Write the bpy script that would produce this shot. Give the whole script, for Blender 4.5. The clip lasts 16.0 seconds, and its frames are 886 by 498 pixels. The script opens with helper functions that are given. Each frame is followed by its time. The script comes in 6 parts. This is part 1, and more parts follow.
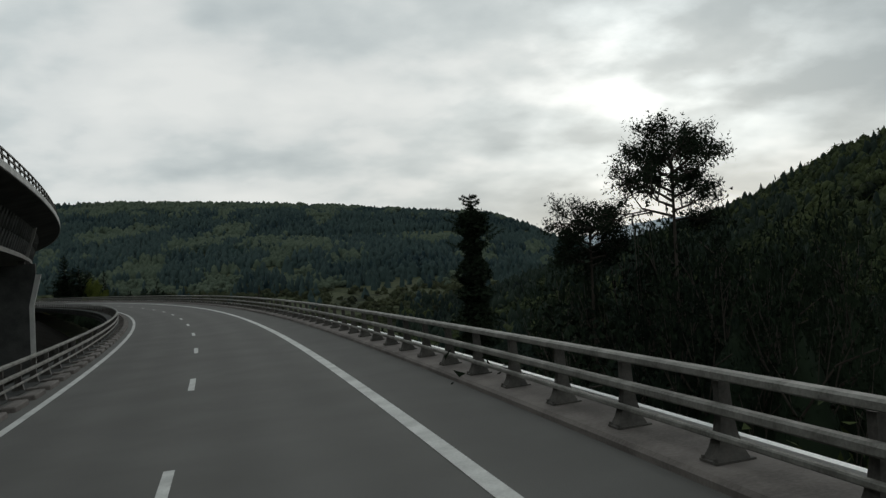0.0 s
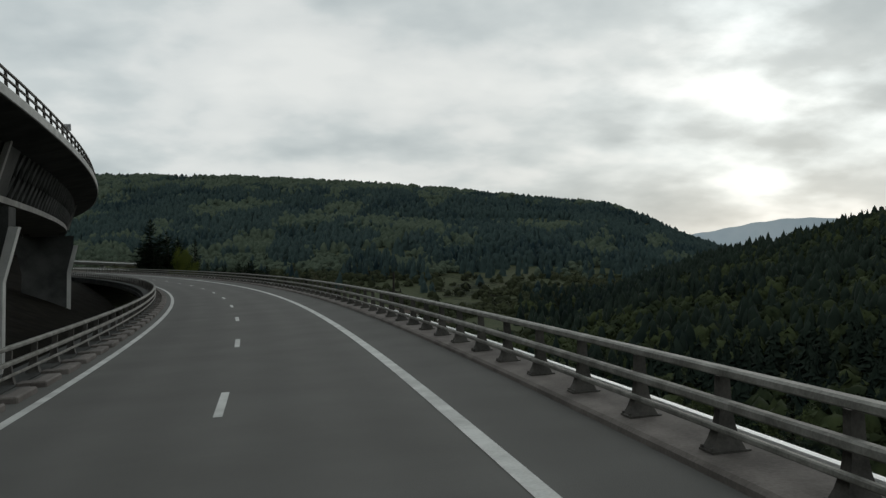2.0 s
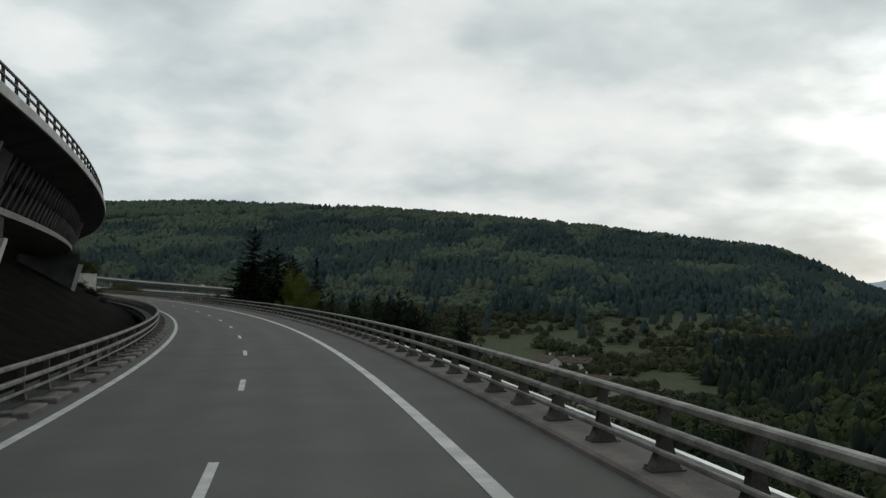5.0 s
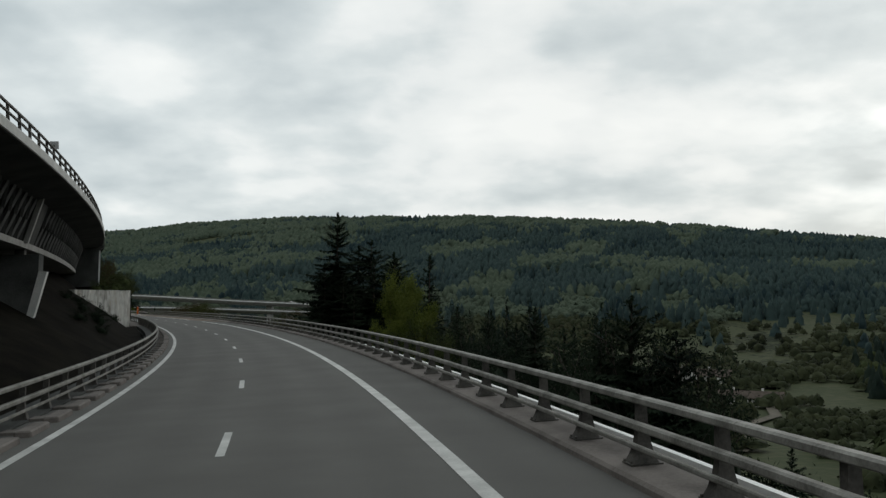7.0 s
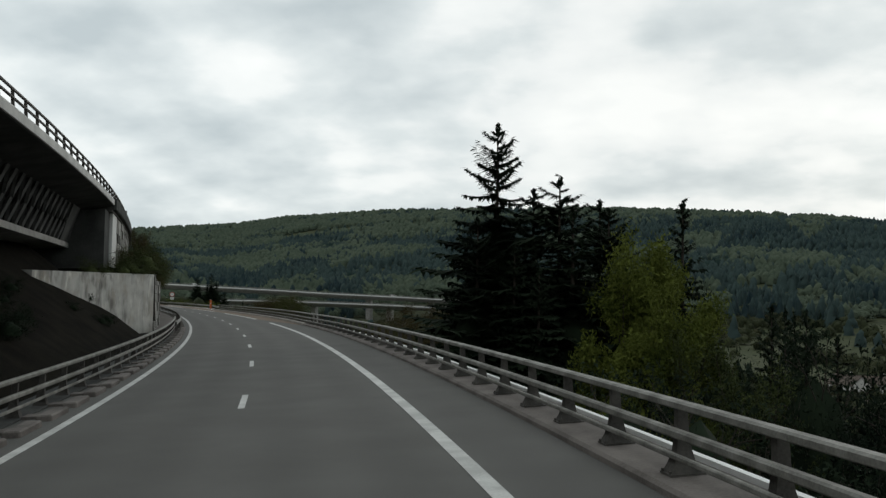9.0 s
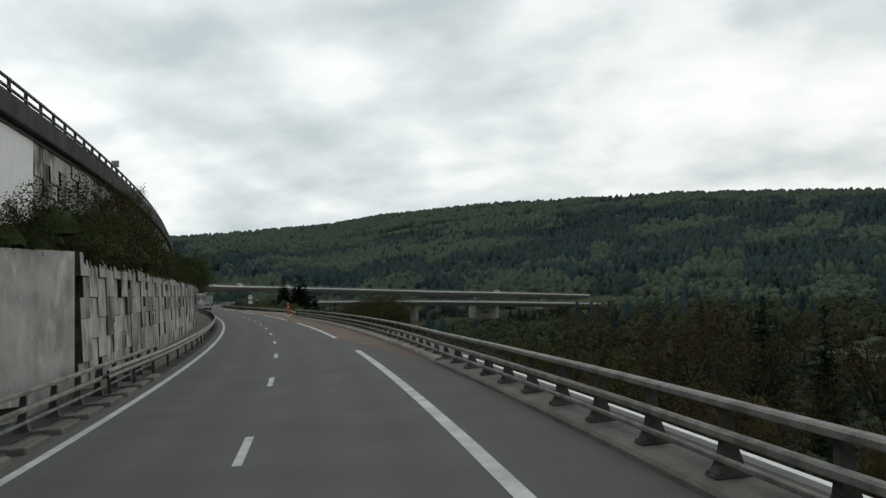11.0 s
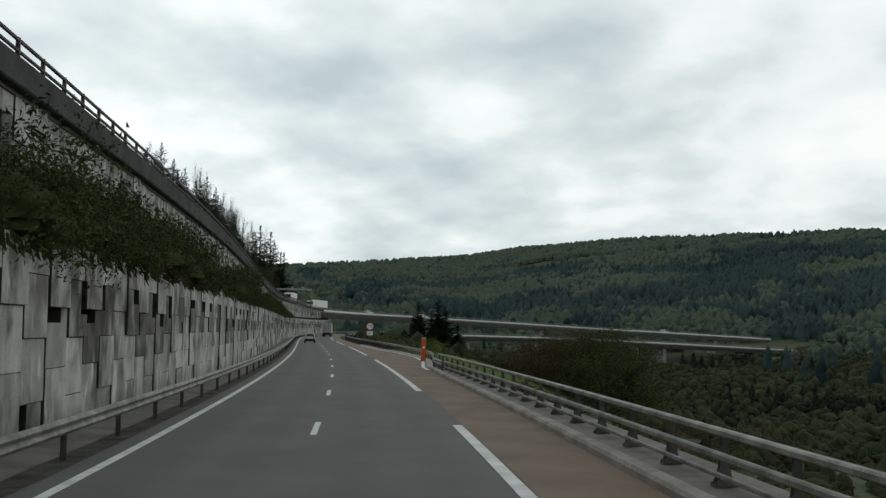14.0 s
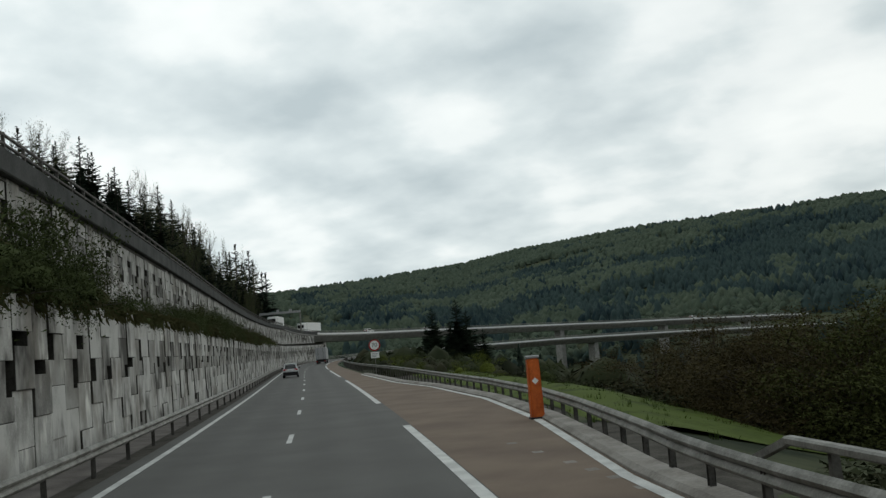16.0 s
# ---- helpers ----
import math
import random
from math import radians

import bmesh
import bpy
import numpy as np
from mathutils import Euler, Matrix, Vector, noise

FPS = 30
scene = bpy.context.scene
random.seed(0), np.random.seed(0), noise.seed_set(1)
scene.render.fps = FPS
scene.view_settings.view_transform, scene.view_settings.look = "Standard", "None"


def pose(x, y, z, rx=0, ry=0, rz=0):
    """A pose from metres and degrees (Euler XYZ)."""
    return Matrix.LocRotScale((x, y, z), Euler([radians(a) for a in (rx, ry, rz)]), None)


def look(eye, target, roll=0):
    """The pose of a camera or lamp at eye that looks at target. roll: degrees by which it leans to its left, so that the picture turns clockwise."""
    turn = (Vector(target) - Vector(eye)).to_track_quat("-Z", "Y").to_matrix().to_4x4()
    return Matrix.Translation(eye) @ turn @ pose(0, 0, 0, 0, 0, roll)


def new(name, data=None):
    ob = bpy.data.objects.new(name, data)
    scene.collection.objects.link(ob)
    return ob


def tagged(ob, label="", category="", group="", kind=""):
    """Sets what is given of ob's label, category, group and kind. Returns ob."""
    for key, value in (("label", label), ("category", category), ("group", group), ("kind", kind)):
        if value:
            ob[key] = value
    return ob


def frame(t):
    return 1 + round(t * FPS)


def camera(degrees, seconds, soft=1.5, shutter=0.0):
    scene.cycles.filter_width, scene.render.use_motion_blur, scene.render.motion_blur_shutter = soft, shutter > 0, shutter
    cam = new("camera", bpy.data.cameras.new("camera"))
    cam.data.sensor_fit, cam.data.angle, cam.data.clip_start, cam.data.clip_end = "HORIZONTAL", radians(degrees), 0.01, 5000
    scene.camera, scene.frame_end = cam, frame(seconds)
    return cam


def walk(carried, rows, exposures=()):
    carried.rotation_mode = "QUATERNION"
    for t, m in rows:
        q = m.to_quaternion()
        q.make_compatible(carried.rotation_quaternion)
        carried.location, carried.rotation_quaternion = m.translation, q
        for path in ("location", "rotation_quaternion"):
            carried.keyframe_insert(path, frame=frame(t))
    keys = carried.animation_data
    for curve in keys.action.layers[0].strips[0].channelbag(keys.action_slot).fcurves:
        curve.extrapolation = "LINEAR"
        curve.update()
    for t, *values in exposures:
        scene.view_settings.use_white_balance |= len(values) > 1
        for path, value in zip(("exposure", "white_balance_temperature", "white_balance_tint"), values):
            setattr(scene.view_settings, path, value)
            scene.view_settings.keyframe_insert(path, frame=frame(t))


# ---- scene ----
cam = camera(49.5, 16.0, soft=1.4)
walk(cam, [
    (0, pose(0.75, 20.06, 2.432, 91.53, 2.78, -11.05)),
    (0.5, pose(0.43, 31.46, 2.428, 92.63, -0.86, -10.38)),
    (1, pose(0.09, 43.28, 2.433, 92.37, -1.59, -10.29)),
    (1.5, pose(-0.37, 54.64, 2.438, 92.71, -0.04, -8.16)),
    (2, pose(-1.18, 66.81, 2.437, 90.93, -0.29, -4.78)),
    (2.5, pose(-2.11, 78.24, 2.436, 91.03, -0.83, -3.72)),
    (3, pose(-3.26, 89.85, 2.436, 92.03, -1.08, -2.40)),
    (3.5, pose(-4.58, 101.10, 2.435, 91.52, -2.00, -1.25)),
    (4, pose(-6.06, 113.00, 2.444, 92.17, -3.38, 0.69)),
    (4.5, pose(-7.84, 124.51, 2.444, 92.59, -3.01, 1.97)),
    (5, pose(-9.88, 135.97, 2.444, 93.01, -2.63, 3.35)),
    (5.5, pose(-12.19, 147.38, 2.444, 93.43, -2.25, 4.78)),
    (6, pose(-14.78, 158.73, 2.444, 93.85, -1.87, 6.23)),
    (6.5, pose(-17.64, 170.02, 2.445, 94.27, -1.49, 7.68)),
    (7, pose(-20.91, 181.74, 2.445, 93.47, -0.63, 8.81)),
    (7.5, pose(-24.28, 192.62, 2.444, 93.61, -0.82, 11.00)),
    (8, pose(-28.10, 204.00, 2.443, 93.47, -1.08, 12.04)),
    (8.5, pose(-31.86, 214.46, 2.444, 93.09, -1.07, 12.88)),
    (9, pose(-36.16, 225.67, 2.447, 93.04, -0.89, 14.60)),
    (9.5, pose(-40.55, 236.35, 2.448, 92.98, -0.43, 16.10)),
    (10, pose(-45.17, 246.92, 2.450, 92.92, 0.02, 17.55)),
    (10.5, pose(-50.02, 257.40, 2.451, 92.86, 0.48, 18.95)),
    (11, pose(-55.07, 267.78, 2.453, 92.80, 0.94, 20.28)),
    (11.5, pose(-60.31, 278.07, 2.455, 92.74, 1.40, 21.52)),
    (12, pose(-65.95, 288.81, 2.453, 92.25, 1.69, 22.21)),
    (12.5, pose(-71.52, 298.72, 2.442, 92.99, 2.82, 28.22)),
    (13, pose(-77.74, 309.46, 2.432, 94.11, 1.59, 27.05)),
    (13.5, pose(-83.58, 319.09, 2.422, 95.23, -0.14, 28.17)),
    (14, pose(-89.75, 329.10, 2.414, 94.86, -1.22, 28.24)),
    (14.5, pose(-96.20, 339.32, 2.407, 95.68, 2.59, 28.45)),
    (15, pose(-102.52, 349.15, 2.404, 95.60, 4.45, 28.42)),
    (15.5, pose(-108.77, 358.50, 2.399, 96.15, 4.22, 28.92)),
    (16, pose(-115.30, 368.31, 2.396, 95.61, 4.90, 28.29)),
], exposures=[(0, -0.47, 6450, 9), (2, -0.44, 6450, 9), (4, -0.36, 6450, 9), (7, -0.21, 6490, 10), (9, -0.11, 6500, 10), (11.5, -0.1, 6500, 10), (13, -0.11, 6400, 8), (16, -0.15, 6400, 8)])

# world: a broken overcast sky, brightest towards the hidden sun
SUN_AZ, SUN_EL = 25.0, 11.0
world = bpy.data.worlds.new("sky")
scene.world = world
world.use_nodes = True
wt = world.node_tree
wt.nodes.clear()


def wnode(kind, **kw):
    n = wt.nodes.new(kind)
    for k, v in kw.items():
        n.inputs[k].default_value = v
    return n


def wmath(op, a, b=None):
    n = wt.nodes.new("ShaderNodeMath")
    n.operation = op
    for i, v in enumerate((a, b)):
        if v is None:
            continue
        if isinstance(v, (int, float)):
            n.inputs[i].default_value = v
        else:
            wt.links.new(v, n.inputs[i])
    return n.outputs[0]


w_co = wt.nodes.new("ShaderNodeTexCoord")
w_sep = wt.nodes.new("ShaderNodeSeparateXYZ")
wt.links.new(w_co.outputs["Generated"], w_sep.inputs[0])
# the cloud deck is a layer overhead, so its banks lie flatter towards the horizon
w_up = wmath("ADD", wmath("MAXIMUM", w_sep.outputs[2], 0.0), 0.29)
w_flat = wt.nodes.new("ShaderNodeCombineXYZ")
wt.links.new(wmath("DIVIDE", w_sep.outputs[0], w_up), w_flat.inputs[0])
wt.links.new(wmath("DIVIDE", w_sep.outputs[1], w_up), w_flat.inputs[1])
w_flat.inputs[2].default_value = 1.3
w_n1 = wnode("ShaderNodeTexNoise", Scale=1.15, Detail=5.0, Roughness=0.5, Distortion=0.0)
w_n2 = wnode("ShaderNodeTexNoise", Scale=3.1, Detail=7.0, Roughness=0.5, Distortion=0.0)
wt.links.new(w_flat.outputs[0], w_n1.inputs["Vector"])
wt.links.new(w_flat.outputs[0], w_n2.inputs["Vector"])
w_sum = wmath("ADD", wmath("MULTIPLY", w_n1.outputs[0], 0.58), wmath("MULTIPLY", w_n2.outputs[0], 0.42))
w_ramp = wt.nodes.new("ShaderNodeValToRGB")
wt.links.new(w_sum, w_ramp.inputs[0])
els = w_ramp.color_ramp.elements
els[0].position, els[0].color = 0.385, (0.56, 0.635, 0.66, 1)
els[1].position, els[1].color = 0.62, (1.1, 1.125, 1.1, 1)
for pos, c in ((0.45, (0.7, 0.77, 0.785)), (0.495, (0.81, 0.875, 0.88)), (0.54, (0.97, 1.01, 1.0))):
    e = els.new(pos)
    e.color = (*c, 1)
w_dot = wt.nodes.new("ShaderNodeVectorMath")
w_dot.operation = "DOT_PRODUCT"
wt.links.new(w_co.outputs["Generated"], w_dot.inputs[0])
w_dot.inputs[1].default_value = (math.sin(radians(SUN_AZ)) * math.cos(radians(SUN_EL)), math.cos(radians(SUN_AZ)) * math.cos(radians(SUN_EL)), math.sin(radians(SUN_EL)))
w_glow = wmath("POWER", wmath("MAXIMUM", w_dot.outputs["Value"], 0.0), 25.0)
w_break = wmath("MULTIPLY", wmath("POWER", wmath("MAXIMUM", w_dot.outputs["Value"], 0.0), 90.0), 0.6)
# the deck thins out towards the west
w_west = wmath("ADD", wmath("MULTIPLY", w_sep.outputs[0], -0.24), 0.94)
w_gap = wmath("MINIMUM", wmath("MAXIMUM", wmath("MULTIPLY", wmath("SUBTRACT", w_n2.outputs[0], 0.42), 5.0), 0.1), 1.0)
w_gain = wmath("ADD", wmath("ADD", wmath("MULTIPLY", w_glow, 0.24), wmath("MULTIPLY", w_break, w_gap)), w_west)
w_sky = wt.nodes.new("ShaderNodeTexSky")
w_sky.sky_type, w_sky.sun_disc = "NISHITA", False
w_sky.sun_elevation, w_sky.sun_rotation = radians(SUN_EL), radians(SUN_AZ)
w_cloud = wt.nodes.new("ShaderNodeBackground")
wt.links.new(w_ramp.outputs[0], w_cloud.inputs["Color"])
wt.links.new(w_gain, w_cloud.inputs["Strength"])
w_clear = wt.nodes.new("ShaderNodeBackground")
wt.links.new(w_sky.outputs[0], w_clear.inputs["Color"])
w_clear.inputs["Strength"].default_value = 0.1
w_mix = wt.nodes.new("ShaderNodeMixShader")
w_mix.inputs[0].default_value = 0.96
wt.links.new(w_clear.outputs[0], w_mix.inputs[1])
wt.links.new(w_cloud.outputs[0], w_mix.inputs[2])
w_out = wt.nodes.new("ShaderNodeOutputWorld")
wt.links.new(w_mix.outputs[0], w_out.inputs[0])

sun = new("sun", bpy.data.lights.new("sun", "SUN"))
sun.data.energy, sun.data.angle, sun.data.color = 0.5, radians(30), (1.0, 0.96, 0.9)
sun.matrix_world = look((0, 0, 100), (-math.sin(radians(SUN_AZ)) * 100, -math.cos(radians(SUN_AZ)) * 100, 100 - 100 * math.tan(radians(SUN_EL))))

# ---- the road's line: stations s along the lane line, o metres to its right ----
K_S = [-20, 40, 80, 120, 160, 200, 240, 280, 320, 360, 400, 450, 520, 600, 650, 680, 770, 810, 1300]
K_V = [0.000745, 0.001344, 0.001642, 0.002078, 0.002098, 0.001998, 0.001765, 0.001343, 0.001168, 0.000849, 0.000534, 0.000152, -0.000283, -0.0008, -0.0018, -0.009, -0.009, 0.001, 0.001]
B_S, B_V = [0, 90, 180, 270, 340, 420, 620], [0.0587, 0.0619, 0.0552, 0.0568, 0.0233, -0.001, 0.0]
Z_S, Z_V = [-200, 600, 760, 810, 875, 966, 1300], [0.0, 0.0, 0.75, 0.35, -1.1, -3.7, -12.0]
SS = np.arange(-160.0, 1300.0, 1.0)
_k = np.interp(SS, K_S, K_V)
TH = np.concatenate([[0], np.cumsum((_k[1:] + _k[:-1]) / 2)])
TH -= np.interp(-20, SS, TH)
_m = (TH[1:] + TH[:-1]) / 2
RX = np.concatenate([[0], np.cumsum(-np.sin(_m))])
RY = np.concatenate([[0], np.cumsum(np.cos(_m))])
RX, RY = RX - np.interp(-20, SS, RX), RY - np.interp(-20, SS, RY)


def pt(s, o, z=0.0):
    """World point at station s, offset o, z above the road's surface (arrays allowed)."""
    s, o, z = np.broadcast_arrays(np.asarray(s, float), np.asarray(o, float), np.asarray(z, float))
    th = np.interp(s, SS, TH)
    return np.stack([np.interp(s, SS, RX) + np.cos(th) * o, np.interp(s, SS, RY) + np.sin(th) * o,
                     np.interp(s, Z_S, Z_V) + o * np.interp(s, B_S, B_V) + z], -1)


def heading(s):
    return float(np.interp(s, SS, TH))


def place(s, o, z=0.0, turn=0.0):
    """A pose on the road: local y runs along it."""
    p = pt(s, o, z)
    return Matrix.Translation(Vector([float(v) for v in p])) @ Matrix.Rotation(heading(s) + radians(turn), 4, "Z") @ Matrix.Rotation(-math.atan(float(np.interp(s, B_S, B_V))), 4, "Y")


def station(x, y):
    """Nearest station and offset of points (arrays)."""
    x, y = np.atleast_1d(x).astype(float), np.atleast_1d(y).astype(float)
    s, o = np.empty(len(x)), np.empty(len(x))
    cs, cx, cy, ct = SS[::4], RX[::4], RY[::4], TH[::4]
    for i in range(0, len(x), 4000):
        d = (x[i:i + 4000, None] - cx) ** 2 + (y[i:i + 4000, None] - cy) ** 2
        m = d.argmin(1)
        s[i:i + 4000] = cs[m]
        dx, dy = x[i:i + 4000] - cx[m], y[i:i + 4000] - cy[m]
        along = -np.sin(ct[m]) * dx + np.cos(ct[m]) * dy
        s[i:i + 4000] += np.clip(along, -4, 4)
        o[i:i + 4000] = np.cos(ct[m]) * dx + np.sin(ct[m]) * dy
        far = np.abs(o[i:i + 4000]) < np.sqrt(d.min(1)) * 0.8
        o[i:i + 4000] = np.where(far, np.sqrt(d.min(1)) * np.sign(o[i:i + 4000] + 1e-9), o[i:i + 4000])
    return s, o


# ---- materials ----
def material(name, c1, c2, rough=0.8, scale=2.0, fine=30.0, bump=0.15, metal=0.0, stretch=(1, 1, 1), spec=0.25, third=None, vary=0.0):
    m = bpy.data.materials.new(name)
    m.use_nodes = True
    nt = m.node_tree
    b = nt.nodes["Principled BSDF"]
    geo = nt.nodes.new("ShaderNodeNewGeometry")
    mp = nt.nodes.new("ShaderNodeMapping")
    mp.inputs["Scale"].default_value = stretch
    nt.links.new(geo.outputs["Position"], mp.inputs[0])
    n1, n2 = nt.nodes.new("ShaderNodeTexNoise"), nt.nodes.new("ShaderNodeTexNoise")
    n1.inputs["Scale"].default_value, n1.inputs["Detail"].default_value = scale, 6
    n2.inputs["Scale"].default_value, n2.inputs["Detail"].default_value = fine, 3
    for n in (n1, n2):
        nt.links.new(mp.outputs[0], n.inputs["Vector"])
    ramp = nt.nodes.new("ShaderNodeValToRGB")
    ramp.color_ramp.elements[0].position, ramp.color_ramp.elements[0].color = 0.36, (*c1, 1)
    ramp.color_ramp.elements[1].position, ramp.color_ramp.elements[1].color = 0.64, (*c2, 1)
    if third:
        e = ramp.color_ramp.elements.new(0.78)
        e.color = (*third, 1)
    mixf = nt.nodes.new("ShaderNodeMath")
    mixf.operation = "MULTIPLY_ADD"
    nt.links.new(n2.outputs[0], mixf.inputs[0])
    mixf.inputs[1].default_value = 0.35
    add = nt.nodes.new("ShaderNodeMath")
    add.operation = "MULTIPLY_ADD"
    nt.links.new(n1.outputs[0], add.inputs[0])
    add.inputs[1].default_value, add.inputs[2].default_value = 0.8, -0.075
    nt.links.new(add.outputs[0], mixf.inputs[2])
    fac = mixf.outputs[0]
    if vary:
        info = nt.nodes.new("ShaderNodeObjectInfo")
        va = nt.nodes.new("ShaderNodeMath")
        va.operation = "MULTIPLY_ADD"
        nt.links.new(info.outputs["Random"], va.inputs[0])
        va.inputs[1].default_value = vary
        sub = nt.nodes.new("ShaderNodeMath")
        sub.operation = "SUBTRACT"
        nt.links.new(fac, sub.inputs[0])
        sub.inputs[1].default_value = vary / 2
        nt.links.new(sub.outputs[0], va.inputs[2])
        fac = va.outputs[0]
    nt.links.new(fac, ramp.inputs[0])
    nt.links.new(ramp.outputs[0], b.inputs["Base Color"])
    b.inputs["Roughness"].default_value, b.inputs["Metallic"].default_value = rough, metal
    b.inputs["Specular IOR Level"].default_value = spec
    if bump:
        bp = nt.nodes.new("ShaderNodeBump")
        bp.inputs["Strength"].default_value, bp.inputs["Distance"].default_value = bump, 0.02
        nt.links.new(n2.outputs[0], bp.inputs["Height"])
        nt.links.new(bp.outputs[0], b.inputs["Normal"])
    return m


def island_material(name, colours, rough=0.9, noise_scale=0.02, spread=0.4, mid=0.9, wide=2.2):
    """Foliage: one colour a clump, in patches over the land."""
    m = bpy.data.materials.new(name)
    m.use_nodes = True
    nt = m.node_tree
    b = nt.nodes["Principled BSDF"]
    geo = nt.nodes.new("ShaderNodeNewGeometry")
    n1 = nt.nodes.new("ShaderNodeTexNoise")
    n1.inputs["Scale"].default_value, n1.inputs["Detail"].default_value = noise_scale, 3
    nt.links.new(geo.outputs["Position"], n1.inputs["Vector"])
    mu = nt.nodes.new("ShaderNodeMath")
    mu.operation = "MULTIPLY_ADD"
    nt.links.new(geo.outputs["Random Per Island"], mu.inputs[0])
    mu.inputs[1].default_value = spread
    ad = nt.nodes.new("ShaderNodeMath")
    ad.operation = "MULTIPLY_ADD"
    nt.links.new(n1.outputs[0], ad.inputs[0])
    ad.inputs[1].default_value, ad.inputs[2].default_value = wide, 0.5 - wide / 2 - mid / 2 - spread / 2
    n2 = nt.nodes.new("ShaderNodeTexNoise")
    n2.inputs["Scale"].default_value, n2.inputs["Detail"].default_value = noise_scale * 14, 2
    nt.links.new(geo.outputs["Position"], n2.inputs["Vector"])
    tree = nt.nodes.new("ShaderNodeMath")
    tree.operation = "MULTIPLY_ADD"
    nt.links.new(n2.outputs[0], tree.inputs[0])
    tree.inputs[1].default_value = mid
    nt.links.new(ad.outputs[0], tree.inputs[2])
    nt.links.new(tree.outputs[0], mu.inputs[2])
    ramp = nt.nodes.new("ShaderNodeValToRGB")
    r = ramp.color_ramp.elements
    for i, c in enumerate(colours):
        p = i / (len(colours) - 1)
        e = r[0] if i == 0 else (r[1] if i == len(colours) - 1 else r.new(p))
        e.color = (*c, 1)
        if i == len(colours) - 1:
            r[len(r) - 1].color = (*c, 1)
    nt.links.new(mu.outputs[0], ramp.inputs[0])
    nt.links.new(ramp.outputs[0], b.inputs["Base Color"])
    b.inputs["Roughness"].default_value = rough
    b.inputs["Specular IOR Level"].default_value = 0.06
    return m


def wall_panel(name, c1, c2, dirt, level, vary=0.14):
    """Pale cast concrete with dark run-off streaks, brown algae and white lime that come and go along the wall."""
    m = material(name, c1, c2, 0.92, 0.9, 16, 0.16, vary=vary)
    nt = m.node_tree
    b = nt.nodes["Principled BSDF"]
    colour = b.inputs["Base Color"].links[0].from_socket
    geo = nt.nodes.new("ShaderNodeNewGeometry")

    def field(scale, stretch, lo, hi, detail=5):
        mp, n, r = nt.nodes.new("ShaderNodeMapping"), nt.nodes.new("ShaderNodeTexNoise"), nt.nodes.new("ShaderNodeMapRange")
        mp.inputs["Scale"].default_value = stretch
        n.inputs["Scale"].default_value, n.inputs["Detail"].default_value = scale, detail
        r.inputs["From Min"].default_value, r.inputs["From Max"].default_value = lo, hi
        nt.links.new(geo.outputs["Position"], mp.inputs[0])
        nt.links.new(mp.outputs[0], n.inputs["Vector"])
        nt.links.new(n.outputs[0], r.inputs["Value"])
        return r.outputs[0]

    def times(p, q_, k=1.0):
        n = nt.nodes.new("ShaderNodeMath")
        n.operation = "MULTIPLY"
        nt.links.new(p, n.inputs[0])
        if q_ is None:
            n.inputs[1].default_value = k
        else:
            nt.links.new(q_, n.inputs[1])
        return n.outputs[0]

    def over(base, fac, tint):
        mix = nt.nodes.new("ShaderNodeMix")
        mix.data_type = "RGBA"
        nt.links.new(fac, mix.inputs[0])
        nt.links.new(base, mix.inputs[6])
        mix.inputs[7].default_value = (*tint, 1)
        return mix.outputs[2]

    brown = (dirt[0] * 2.3, dirt[1] * 2.05, dirt[2] * 1.75)
    lime = (c2[0] * 1.45, c2[1] * 1.45, c2[2] * 1.42)
    colour = over(colour, times(field(0.5, (1, 1, 1), 0.46, 0.66), None, 0.6), brown)
    colour = over(colour, times(field(2.6, (1, 1, 0.35), 0.52, 0.7), field(0.6, (1, 1, 0.6), 0.42, 0.6)), lime)
    colour = over(colour, times(times(field(1.6, (1, 1, 0.5), level, level + 0.2), field(0.36, (1, 1, 0.9), 0.42, 0.55)), None, 0.85), dirt)
    nt.links.new(colour, b.inputs["Base Color"])
    return m


ASPHALT = material("asphalt", (0.096, 0.093, 0.086), (0.118, 0.115, 0.107), 0.9, 0.45, 60, 0.3, spec=0.3)
def lane_wear(m):
    """Darker polished wheel tracks along both lanes, uneven along the road."""
    nt = m.node_tree
    b = nt.nodes["Principled BSDF"]
    base = b.inputs["Base Color"].links[0].from_socket
    at = nt.nodes.new("ShaderNodeAttribute")
    at.attribute_name = "across"

    def op(kind, a, c=None):
        n = nt.nodes.new("ShaderNodeMath")
        n.operation = kind
        for i, v in enumerate((a, c)):
            if v is None:
                continue
            if isinstance(v, (int, float)):
                n.inputs[i].default_value = v
            else:
                nt.links.new(v, n.inputs[i])
        return n.outputs[0]

    geo, n = nt.nodes.new("ShaderNodeNewGeometry"), nt.nodes.new("ShaderNodeTexNoise")
    n.inputs["Scale"].default_value, n.inputs["Detail"].default_value = 0.12, 4
    nt.links.new(geo.outputs["Position"], n.inputs["Vector"])
    wave = op("COSINE", op("MULTIPLY", op("SUBTRACT", op("ABSOLUTE", at.outputs["Fac"]), 0.93), 6.2832 / 1.6))
    fac = op("MULTIPLY", op("MULTIPLY", op("ADD", wave, 1.0), 0.15), op("ADD", n.outputs[0], 0.3))
    mix = nt.nodes.new("ShaderNodeMix")
    mix.data_type = "RGBA"
    nt.links.new(fac, mix.inputs[0])
    nt.links.new(base, mix.inputs[6])
    mix.inputs[7].default_value = (0.062, 0.06, 0.056, 1)
    nt.links.new(mix.outputs[2], b.inputs["Base Color"])


